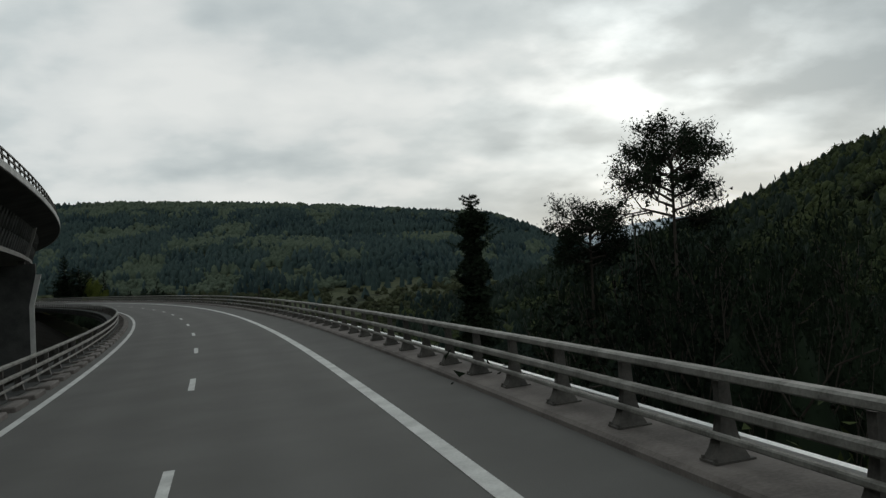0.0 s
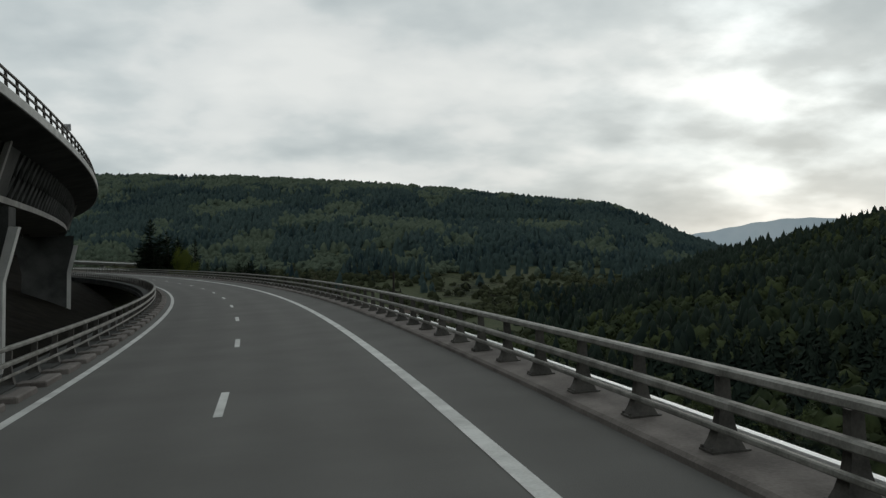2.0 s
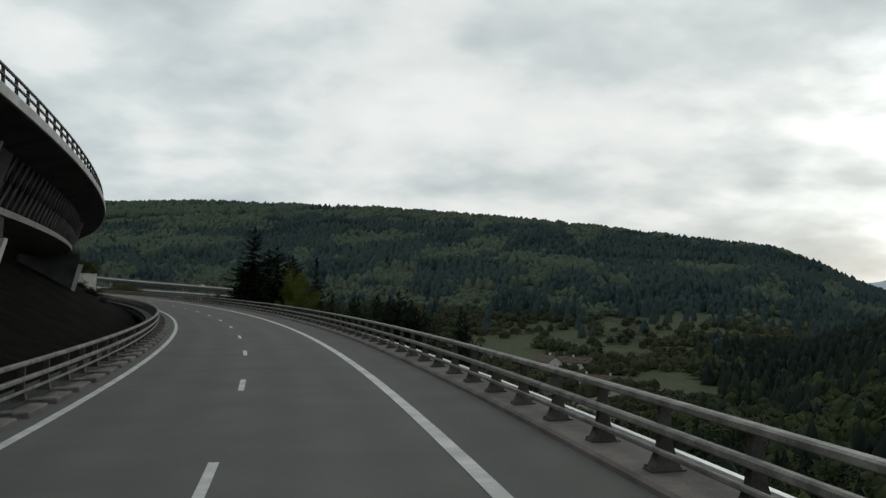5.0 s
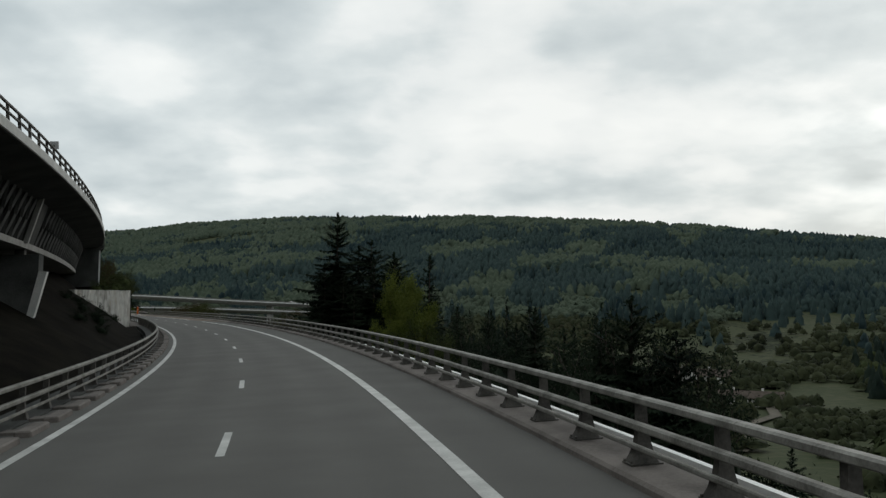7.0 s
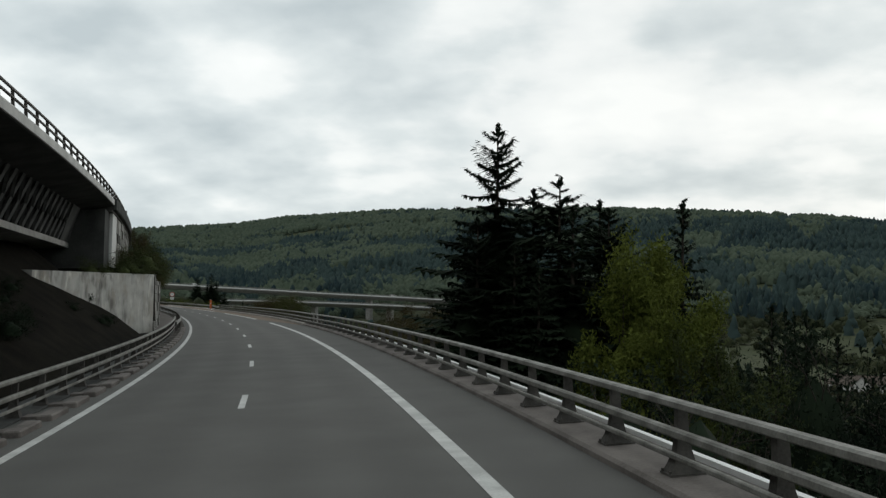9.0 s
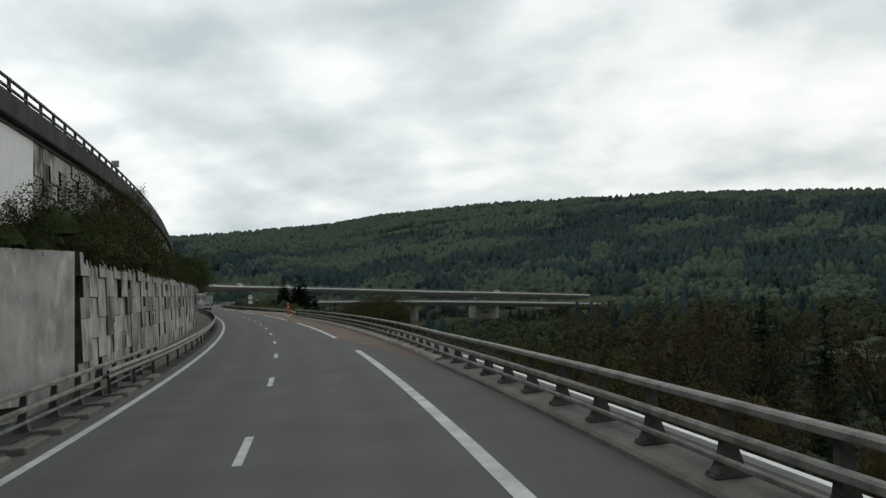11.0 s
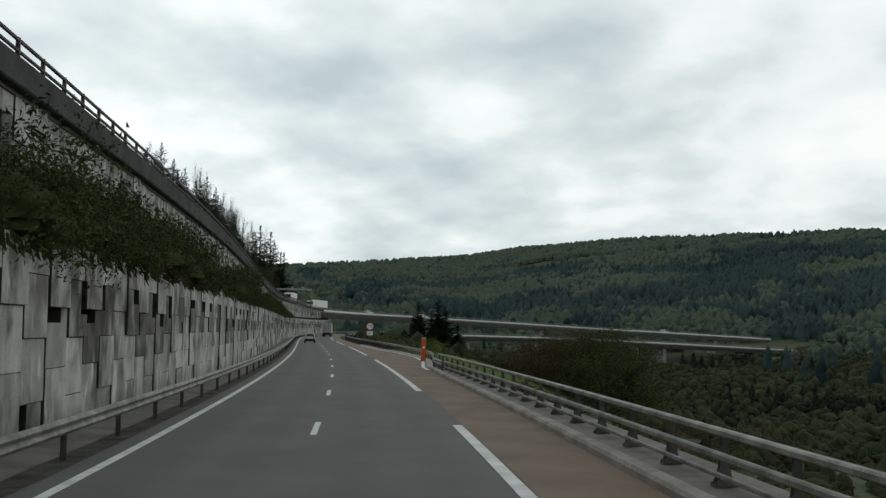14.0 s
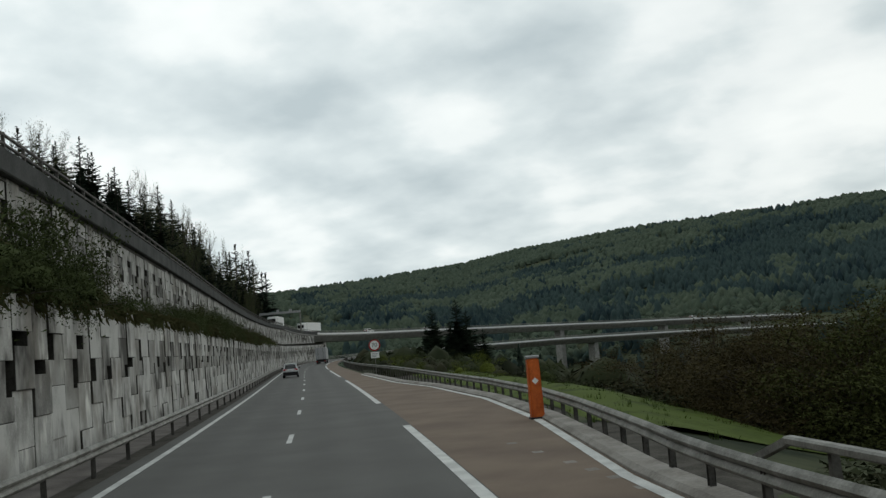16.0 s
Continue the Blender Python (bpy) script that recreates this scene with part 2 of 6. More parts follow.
lane_wear(ASPHALT)
SHOULDER = material("brown_asphalt", (0.13, 0.095, 0.07), (0.186, 0.139, 0.103), 0.9, 0.5, 40, 0.35)
PAINT = material("road_paint", (0.42, 0.42, 0.40), (0.62, 0.62, 0.59), 0.7, 1.5, 25, 0.2)
KERB = material("kerb_concrete", (0.1, 0.088, 0.08), (0.185, 0.165, 0.15), 0.9, 1.0, 20, 0.25)
KERB_PALE = material("pale_kerb_concrete", (0.17, 0.155, 0.135), (0.32, 0.3, 0.27), 0.9, 0.9, 15, 0.35)
# strut colour lowered to hold the shade beneath the upper slab
STRUT = material("shaded_strut_concrete", (0.05, 0.052, 0.05), (0.1, 0.1, 0.096), 0.9, 0.8, 18, 0.2)
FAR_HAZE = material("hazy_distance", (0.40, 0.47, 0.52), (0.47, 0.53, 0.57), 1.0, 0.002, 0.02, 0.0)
CONCRETE = material("concrete", (0.24, 0.235, 0.22), (0.36, 0.355, 0.335), 0.9, 0.8, 18, 0.25)
CONCRETE_PALE = material("pale_concrete", (0.48, 0.48, 0.455), (0.66, 0.65, 0.62), 0.85, 0.7, 15, 0.2)
# weathered concrete, darkened further so underside shade sits in the colour
CONCRETE_DARK = material("weathered_shaded_concrete", (0.05, 0.052, 0.05), (0.095, 0.096, 0.092), 0.95, 0.6, 12, 0.3, spec=0.1)
PANEL = wall_panel("wall_panel_concrete", (0.28, 0.278, 0.258), (0.46, 0.457, 0.43), (0.05, 0.048, 0.042), 0.45, 0.3)
PANEL_STAINED = wall_panel("stained_panel_concrete", (0.15, 0.148, 0.136), (0.31, 0.307, 0.285), (0.04, 0.038, 0.033), 0.33, 0.4)
# dark soil, used as painted shade on the recess sides too
POCKET = material("pocket_soil_and_shade", (0.03, 0.028, 0.024), (0.075, 0.07, 0.06), 1.0, 2, 20, 0.3)
STEEL = material("galvanised_steel", (0.12, 0.116, 0.102), (0.27, 0.265, 0.24), 0.65, 2.2, 26, 0.2, metal=0.3, third=(0.33, 0.32, 0.29))
STEEL_DARK = material("weathered_steel", (0.045, 0.042, 0.038), (0.11, 0.103, 0.092), 0.7, 2.0, 25, 0.2, metal=0.2)
POST_GREY = material("dull_post_steel", (0.055, 0.05, 0.044), (0.125, 0.118, 0.105), 0.85, 3.0, 25, 0.3)
# soil far darker than real earth: the viaduct's shade is in the colour
EARTH = material("shade_dark_earth", (0.005, 0.0045, 0.0036), (0.014, 0.0123, 0.009), 1.0, 0.6, 8, 0.5, spec=0.03)
BARK = material("bark", (0.03, 0.025, 0.02), (0.065, 0.055, 0.045), 0.95, 3, 25, 0.5, stretch=(1, 1, 0.25))
NEEDLES = island_material("spruce_needles", [(0.006, 0.0105, 0.0075), (0.01, 0.016, 0.0105), (0.017, 0.026, 0.015)], noise_scale=0.2)
SPRING = island_material("spring_leaves", [(0.04, 0.055, 0.01), (0.066, 0.086, 0.015), (0.105, 0.125, 0.026)], noise_scale=0.3)
SHRUB = island_material("shrub_leaves", [(0.022, 0.029, 0.012), (0.034, 0.047, 0.017), (0.054, 0.068, 0.025)], noise_scale=0.25)
UNDERGROWTH = island_material("undergrowth", [(0.012, 0.015, 0.008), (0.019, 0.025, 0.012), (0.028, 0.035, 0.016), (0.04, 0.039, 0.022)], noise_scale=0.05, spread=0.5)
GRASS = island_material("spring_grass", [(0.03, 0.048, 0.012), (0.045, 0.07, 0.016), (0.06, 0.088, 0.022)], noise_scale=0.3)
YOUNG_LEAVES = island_material("young_leaves", [(0.034, 0.038, 0.0125), (0.043, 0.049, 0.015), (0.056, 0.063, 0.02)], noise_scale=0.3)
HAZEL = island_material("hazel_leaves", [(0.035, 0.042, 0.02), (0.055, 0.065, 0.03), (0.085, 0.095, 0.045)], noise_scale=0.3)
BROWN_TWIGS = island_material("bare_twigs", [(0.034, 0.028, 0.013), (0.044, 0.036, 0.016), (0.057, 0.046, 0.02)], noise_scale=0.3)
# hill foliage turned bluish: distance haze is mixed into these colours
FOREST = island_material("hazed_forest_leaves", [(0.021, 0.037, 0.034), (0.034, 0.053, 0.042), (0.052, 0.07, 0.049), (0.074, 0.093, 0.064)], noise_scale=0.012, spread=0.1, mid=0.9, wide=2.6)
FOREST_DARK = island_material("hazed_forest_needles", [(0.013, 0.025, 0.029), (0.02, 0.036, 0.038), (0.034, 0.053, 0.05)], noise_scale=0.01, spread=0.45)
# spur foliage: darker set of colours with the slope's shade painted in
SHADED_LEAVES = island_material("shaded_spur_leaves", [(0.006, 0.01, 0.0075), (0.01, 0.016, 0.01), (0.019, 0.027, 0.0135), (0.042, 0.053, 0.022)], noise_scale=0.02, spread=0.1, mid=0.6, wide=2.8)
SHADED_NEEDLES = island_material("shaded_needles", [(0.007, 0.013, 0.012), (0.011, 0.019, 0.016), (0.018, 0.027, 0.02)], noise_scale=0.012, spread=0.25)
WHITE = material("white_paint", (0.72, 0.72, 0.7), (0.8, 0.8, 0.78), 0.4, 2, 30, 0.02)
SILVER = material("silver_car_paint", (0.5, 0.5, 0.5), (0.56, 0.56, 0.56), 0.28, 3, 80, 0.0, metal=0.45)
BLACK = material("black_plastic", (0.012, 0.012, 0.012), (0.022, 0.022, 0.022), 0.6, 5, 60, 0.05)
RUBBER = material("tyre_rubber", (0.012, 0.012, 0.012), (0.02, 0.02, 0.02), 0.9, 5, 60, 0.1)
DARK_GLASS = material("tinted_glass", (0.01, 0.011, 0.012), (0.014, 0.015, 0.016), 0.08, 1, 5, 0.0, spec=0.6)
RED = material("red_lens", (0.32, 0.012, 0.012), (0.42, 0.02, 0.018), 0.25, 3, 20, 0.0)
ORANGE = material("orange_plastic", (0.36, 0.07, 0.012), (0.62, 0.14, 0.025), 0.6, 2.2, 20, 0.05)
GREY_PLATE = material("grey_plate", (0.3, 0.3, 0.3), (0.36, 0.36, 0.36), 0.5, 4, 30, 0.0)
LAND = island_material("meadow", [(0.018, 0.025, 0.013), (0.029, 0.039, 0.019), (0.045, 0.056, 0.028), (0.066, 0.073, 0.04)], noise_scale=0.02, spread=0.0, mid=1.3, wide=2.4)
SHADE_FLOOR = material("shade_dark_floor", (0.008, 0.008, 0.005), (0.022, 0.023, 0.012), 1.0, 0.3, 5, 0.5, spec=0.03)
SEDGE = island_material("dry_grass", [(0.026, 0.028, 0.011), (0.044, 0.046, 0.017), (0.072, 0.068, 0.03)], noise_scale=0.4)
SCRUB = island_material("valley_scrub", [(0.011, 0.014, 0.009), (0.017, 0.022, 0.012), (0.026, 0.032, 0.017), (0.044, 0.05, 0.026)], noise_scale=0.02, spread=0.08, mid=0.7, wide=2.6)
TURF = island_material("turf", [(0.03, 0.042, 0.009), (0.05, 0.072, 0.014), (0.072, 0.098, 0.02)], noise_scale=0.35, spread=0.0)
GRAVEL = material("gravelly_soil", (0.035, 0.031, 0.025), (0.085, 0.078, 0.066), 0.95, 1.5, 18, 0.5, spec=0.1)


# ---- mesh helpers ----
def mesh_from(name, verts, faces, mat):
    me = bpy.data.meshes.new(name)
    me.from_pydata([tuple(map(float, v)) for v in verts], [], [tuple(int(i) for i in f) for f in faces])
    me.materials.append(mat)
    return me


def tri_mesh(name, verts, tris, mat, smooth=False):
    """A large mesh of triangles from arrays."""
    me = bpy.data.meshes.new(name)
    nv, nf = len(verts), len(tris)
    me.vertices.add(nv)
    me.vertices.foreach_set("co", np.ascontiguousarray(verts, np.float32).ravel())
    me.loops.add(nf * 3)
    me.loops.foreach_set("vertex_index", np.ascontiguousarray(tris, np.int32).ravel())
    me.polygons.add(nf)
    me.polygons.foreach_set("loop_start", np.arange(0, nf * 3, 3, dtype=np.int32))
    me.polygons.foreach_set("loop_total", np.full(nf, 3, np.int32))
    if smooth:
        me.polygons.foreach_set("use_smooth", np.ones(nf, bool))
    me.materials.append(mat)
    me.update(calc_edges=True)
    me.validate()
    return me


def part(name, bm, mat, parent=None, label=""):
    me = bpy.data.meshes.new(name)
    bm.to_mesh(me)
    bm.free()
    me.materials.append(mat)
    return attach(name, me, parent, label)


def attach(name, me, parent=None, label=""):
    ob = new(name, me)
    ob.parent = parent
    if label:
        ob["label"] = label
    return ob


def thing(name, label, category, m=None, group="", kind=""):
    ob = new(name)
    ob.matrix_world = m if m is not None else Matrix()
    return tagged(ob, label, category, group, kind)


def sweep_data(profile, stations, closed=True):
    """Sweep an (o, z) profile along the road; profile may be a function of s."""
    st = np.asarray(stations, float)
    rings = []
    for s in st:
        pr = profile(s) if callable(profile) else profile
        pr = np.asarray(pr, float)
        rings.append(pt(s, pr[:, 0], pr[:, 1]))
    k, n = len(rings[0]), len(st)
    verts = np.concatenate(rings)
    faces = []
    m = k if closed else k - 1
    for i in range(n - 1):
        for j in range(m):
            a, b = i * k + j, i * k + (j + 1) % k
            faces.append((a, b, b + k, a + k))
    if closed:
        faces.append(tuple(range(k - 1, -1, -1)))
        faces.append(tuple((n - 1) * k + j for j in range(k)))
    return verts, faces


def sweep(name, profile, s0, s1, mat, parent=None, step=4.0, closed=True, label="", kind="", category="", smooth=False):
    n = max(2, int(math.ceil((s1 - s0) / step)) + 1)
    v, f = sweep_data(profile, np.linspace(s0, s1, n), closed)
    me = mesh_from(name, v, f, mat)
    bm = bmesh.new()
    bm.from_mesh(me)
    bmesh.ops.recalc_face_normals(bm, faces=bm.faces)
    bm.to_mesh(me)
    bm.free()
    if smooth:
        for p in me.polygons:
            p.use_smooth = True
    ob = attach(name, me, parent, label)
    if kind or category:
        tagged(ob, label, category, "", kind)
    return ob


def rect(o0, o1, z0, z1):
    return [(o0, z0), (o1, z0), (o1, z1), (o0, z1)]


def tube(o, z, w, h, n=8):
    """A rounded rail section."""
    return [(o + w / 2 * math.copysign(abs(math.cos(a)) ** 0.6, math.cos(a)), z + h / 2 * math.copysign(abs(math.sin(a)) ** 0.6, math.sin(a)))
            for a in [2 * math.pi * (i + 0.5) / n for i in range(n)]]


def add_box(bm, x0, x1, y0, y1, z0, z1, taper=0.0):
    c = [(x0, y0, z0), (x1, y0, z0), (x1, y1, z0), (x0, y1, z0), (x0 + taper, y0 + taper, z1), (x1 - taper, y0 + taper, z1), (x1 - taper, y1 - taper, z1), (x0 + taper, y1 - taper, z1)]
    v = [bm.verts.new(p) for p in c]
    for f in ((3, 2, 1, 0), (4, 5, 6, 7), (0, 1, 5, 4), (1, 2, 6, 5), (2, 3, 7, 6), (3, 0, 4, 7)):
        bm.faces.new([v[i] for i in f])
    return v


def box_bm(x0, x1, y0, y1, z0, z1, bevel=0.0, taper=0.0):
    bm = bmesh.new()
    add_box(bm, x0, x1, y0, y1, z0, z1, taper)
    if bevel:
        bmesh.ops.bevel(bm, geom=bm.edges[:], offset=bevel, segments=1, affect="EDGES", profile=0.7)
    return bm


def add_beam(bm, a, b, w, h=None):
    """A square member from a to b."""
    a, b = Vector(a), Vector(b)
    d = (b - a).normalized()
    side = d.cross(Vector((0, 0, 1)))
    side = side.normalized() if side.length > 1e-4 else Vector((1, 0, 0))
    up = side.cross(d)
    h = h or w
    vs = []
    for p in (a, b):
        for i, j in ((-1, -1), (1, -1), (1, 1), (-1, 1)):
            vs.append(bm.verts.new(p + side * (i * w / 2) + up * (j * h / 2)))
    for f in ((0, 1, 2, 3), (7, 6, 5, 4), (0, 4, 5, 1), (1, 5, 6, 2), (2, 6, 7, 3), (3, 7, 4, 0)):
        bm.faces.new([vs[i] for i in f])


def add_cyl(bm, c, axis, r, depth, n=14):
    m = Matrix.Translation(c) @ Vector((0, 0, 1)).rotation_difference(Vector(axis)).to_matrix().to_4x4()
    bmesh.ops.create_cone(bm, cap_ends=True, segments=n, radius1=r, radius2=r, depth=depth, matrix=m)


# ---- the land ----
CX, CY = -35.0, 226.0
SKY_AZ = [-180, -100, -60, -45, -38, -33, -27, -24, -17.5, -7, 2, 9, 14, 17.5, 20, 22.5, 26, 32, 60, 180]
SKY_EL = [3, 3, 2.6, 2.8, 3.2, 3.6, 4.12, 4.65, 5.22, 5.45, 5.2, 4.65, 4.2, 3.85, 3.05, 1.95, 0.8, 0.2, 0.2, 3]
SKY_R = [1500, 1500, 1500, 1500, 1700, 1900, 2100, 2150, 1950, 1600, 1550, 1500, 1450, 1400, 1350, 1250, 1200, 1200, 1200, 1500]
HX, HY = 0.0, 60.0
HILL_AZ = [0, 12, 16, 20, 25, 29, 32, 36, 42, 60, 100, 150, 180]
HILL_EL = [-4, -3, -1.0, 0.2, 1.3, 2.3, 3.6, 5.6, 7.5, 9.5, 9, 5, 0]
HILL_R = [600, 620, 640, 650, 620, 590, 560, 520, 480, 430, 420, 420, 420]


def bumps(x, y, scale, seed=0.0):
    """Smooth pseudo-random relief in -1..1 from a few turned waves."""
    t = 0
    for i in range(5):
        a = 1.3 * i + seed
        f = scale * (1.0 + 0.7 * i)
        t = t + np.sin((x * math.cos(a) + y * math.sin(a)) * f + 2.1 * i + seed * 3) / (1 + 0.6 * i)
    return t / 2.4


def grain(x, y, cell, seed):
    """Smooth random patches in 0..1 of the size of a cell, with no repeat."""
    lattice = np.random.default_rng(seed).random((160, 160))
    u, v = (np.asarray(x) + 3000.0) / cell, (np.asarray(y) + 2000.0) / cell
    i, j = np.floor(u).astype(int), np.floor(v).astype(int)
    fu, fv = u - i, v - j
    fu, fv = fu * fu * (3 - 2 * fu), fv * fv * (3 - 2 * fv)
    a, b = lattice[i % 160, j % 160] * (1 - fu) + lattice[(i + 1) % 160, j % 160] * fu, lattice[i % 160, (j + 1) % 160] * (1 - fu) + lattice[(i + 1) % 160, (j + 1) % 160] * fu
    return a * (1 - fv) + b * fv


def land_height(x, y):
    x, y = np.atleast_1d(np.asarray(x, float)), np.atleast_1d(np.asarray(y, float))
    s, o = station(x, y)
    r = np.hypot(x - CX, y - CY)
    az = np.degrees(np.arctan2(x - CX, y - CY))
    rr = np.interp(az, SKY_AZ, SKY_R)
    zr = 2.4 + np.tan(np.radians(np.interp(az, SKY_AZ, SKY_EL))) * rr
    u = np.clip((r - 300) / (rr - 300), 0, 1)
    z = -28 + (zr + 28) * (0.35 * u + 0.65 * u * u) - np.maximum(r - rr, 0) * 0.12
    z = z + bumps(x, y, 0.009) * 7 * np.clip((r - 350) / 500, 0, 1) * np.clip((rr - r) / 400 + 0.05, 0.05, 1)
    # the wooded spur on the outer side of the bend
    r2 = np.hypot(x - HX, y - HY)
    az2 = np.degrees(np.arctan2(x - HX, y - HY))
    rr2 = np.interp(az2, HILL_AZ, HILL_R)
    zr2 = 2.4 + np.tan(np.radians(np.interp(az2, HILL_AZ, HILL_EL))) * rr2
    u2 = np.clip((r2 - 120) / (rr2 - 120), 0, 1)
    z2 = -28 + (zr2 + 28) * u2 ** 1.1 - np.maximum(r2 - rr2, 0) * 0.25 + bumps(x, y, 0.02, 2.0) * 3 * u2
    z = np.where((az2 > 0), np.maximum(z, z2), z)
    # near the road
    deck = np.interp(s, Z_S, Z_V) + np.clip(o, -30, 10) * np.interp(s, B_S, B_V)
    right_top = np.interp(s, [-200, 250, 285, 330, 400, 430, 560, 640, 700], [-7.5, -6.5, -3.0, -1.4, -0.9, -0.6, -0.6, -4, -17])
    fall = np.interp(s, [-200, 250, 330, 400, 440, 520, 640], [0.42, 0.42, 0.42, 0.25, 0.3, 0.3, 0.3])
    flat = np.interp(s, [0, 380, 420, 520, 600], [0, 0, 8, 10, 0])
    zr_near = deck + right_top - np.maximum(o - 7 - flat, 0) * fall
    z_right = np.maximum(zr_near, z)
    base = np.interp(s, [-200, 90, 180, 230, 262, 290, 300], [-11, -9.5, -4.5, -1.6, -0.9, -0.6, -1.2])
    slope_l = np.where(s < 284, np.maximum(-7 - o, 0) * np.interp(s, [190, 245, 284], [0.42, 0.62, 0.85]), 0) + np.maximum(-24 - o, 0) * np.interp(s, [284, 290, 680], [0.3, 0.2, 0.2]) + np.clip(-21.5 - o, 0, 9) * np.interp(s, [440, 510, 680, 712], [0.0, 1.4, 1.4, 0.0])
    shelf = np.where((s >= 284), np.clip((-19.5 - o) / 3.5, 0, 1) * 9.5, 0)
    z_left = deck + base + slope_l + shelf
    z_left = np.minimum(z_left, 85 + bumps(x, y, 0.02) * 5)
    left_w = np.clip((720 - s) / 80, 0, 1)
    z = np.where(o > 0, z_right, np.maximum(z_left * left_w + z * (1 - left_w), np.where(o < -60, z, -99)))
    bank_end = deck - 0.9 - np.maximum(985 - s, 0) * 0.35 - np.maximum(np.abs(o + 8) - 20, 0) * 0.1
    z = np.where(s > 900, np.maximum(z, bank_end), z)
    under = (np.abs(o) < 8) & (s > 284) & (s < 660)
    return np.where(under, np.minimum(z, deck - 0.45), z)


def build_land():
    gx, gy = -60.0, 270.0
    rad = np.concatenate([np.arange(2, 160, 3.2), np.geomspace(160, 4900, 75)])
    na = 640
    ang = np.linspace(0, 2 * math.pi, na, endpoint=False)
    R_, A_ = np.meshgrid(rad, ang, indexing="ij")
    x, y = gx + R_ * np.sin(A_), gy + R_ * np.cos(A_)
    z = land_height(x.ravel(), y.ravel()).reshape(x.shape)
    far = np.hypot(x - CX, y - CY)
    z = np.where(far > 2700, -40.0, z)
    n = len(rad)
    verts = np.concatenate([np.stack([x.ravel(), y.ravel(), z.ravel()], -1), [[gx, gy, float(land_height(gx, gy)[0])]]])
    i, j = np.meshgrid(np.arange(n - 1), np.arange(na), indexing="ij")
    a, b = (i * na + j).ravel(), (i * na + (j + 1) % na).ravel()
    tris = np.concatenate([np.stack([a, a + na, b], -1), np.stack([b, a + na, b + na], -1)])
    jj = np.arange(na)
    tris = np.concatenate([tris, np.stack([np.full(na, n * na), jj, (jj + 1) % na], -1)])
    ob = attach("ground", tri_mesh("ground", verts, tris, LAND, True))
    tagged(ob, "rough meadow ground with grass and bare earth rising into hills", "ground", "", "structure")


build_land()


def draped(name, s0, s1, o0, o1, ds, do, lift, mat, label, fray=0.0):
    a, b = np.arange(s0, s1 + 0.01, ds), np.arange(o0, o1 + 0.01, do)
    S_, O_ = np.meshgrid(a, b, indexing="ij")
    p = pt(S_.ravel(), O_.ravel())
    z = land_height(p[:, 0], p[:, 1]) + lift + bumps(p[:, 0], p[:, 1], 0.6) * 0.12
    if fray:
        inside = np.minimum(o1 - O_.ravel(), s1 - S_.ravel() + np.maximum(22 - O_.ravel(), 0) * 10)
        z = z - 2.5 * np.clip((fray * (0.15 + grain(p[:, 0], p[:, 1], 11, 3)) - inside) / 4, 0, 1)
    n = len(b)
    i, j = np.meshgrid(np.arange(len(a) - 1), np.arange(n - 1), indexing="ij")
    q = (i * n + j).ravel()
    F = np.concatenate([np.stack([q, q + 1, q + n], -1), np.stack([q + 1, q + n + 1, q + n], -1)])
    ob = attach(name, tri_mesh(name, np.stack([p[:, 0], p[:, 1], z], -1), F, mat, True))
    return tagged(ob, label, "bank", "", "structure")


# added dark sheet: shade between the trees painted as ground colour
draped("wood_floor", -60, 292, 7.5, 75, 3.0, 2.0, 0.5, SHADE_FLOOR, "slope below the viaduct, coloured dark for the shade between the trees", 22.0)
draped("earth_bank", -60, 283, -34, -6.0, 2.0, 1.0, 0.8, EARTH, "bare earth bank under the upper viaduct, coloured near-black for its shade")
# far ridge sheet; its pale blue-grey is haze painted as surface colour
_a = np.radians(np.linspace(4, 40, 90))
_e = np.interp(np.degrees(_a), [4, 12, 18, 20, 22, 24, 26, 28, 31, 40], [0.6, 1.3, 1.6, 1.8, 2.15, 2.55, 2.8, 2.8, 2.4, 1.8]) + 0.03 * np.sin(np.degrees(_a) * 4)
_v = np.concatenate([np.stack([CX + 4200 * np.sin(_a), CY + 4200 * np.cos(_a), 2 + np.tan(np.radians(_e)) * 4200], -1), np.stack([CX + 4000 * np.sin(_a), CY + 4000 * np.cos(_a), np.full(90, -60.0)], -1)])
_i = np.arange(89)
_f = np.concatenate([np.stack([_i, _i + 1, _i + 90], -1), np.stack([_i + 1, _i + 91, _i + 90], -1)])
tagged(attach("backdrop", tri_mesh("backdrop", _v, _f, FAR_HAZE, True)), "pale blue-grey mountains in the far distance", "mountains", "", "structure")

# ---- road surfaces ----
LEFT_EDGE = -3.45
RIGHT_LINE = 3.47
ROAD_END = 1150


def shoulder_edge(s):
    return float(np.interp(s, [0, 285, 300, 350, 375, 388, 394, 400, 412, 428, 440, 470, 560], [5.2, 5.22, 5.35, 5.5, 5.55, 5.9, 6.5, 7.1, 7.7, 7.4, 6.4, 5.8, 5.6]))


LANES = [-4.6 + 0.4 * i for i in range(25)]
road = sweep("road", lambda s: [(-4.6, -0.35)] + [(o, 0.0) for o in LANES if o < shoulder_edge(0)] + [(shoulder_edge(s) + 0.2, 0.0), (shoulder_edge(s) + 0.2, -0.35)], -150, ROAD_END, ASPHALT, step=3.0)
row = [-4.6] + [o for o in LANES if o < shoulder_edge(0)] + [6.0, 6.0]
across = road.data.attributes.new("across", "FLOAT", "POINT")
across.data.foreach_set("value", np.tile(np.array(row, np.float32), len(road.data.vertices) // len(row)))
tagged(road, "worn grey asphalt motorway carriageway with two lanes", "road", "", "structure")
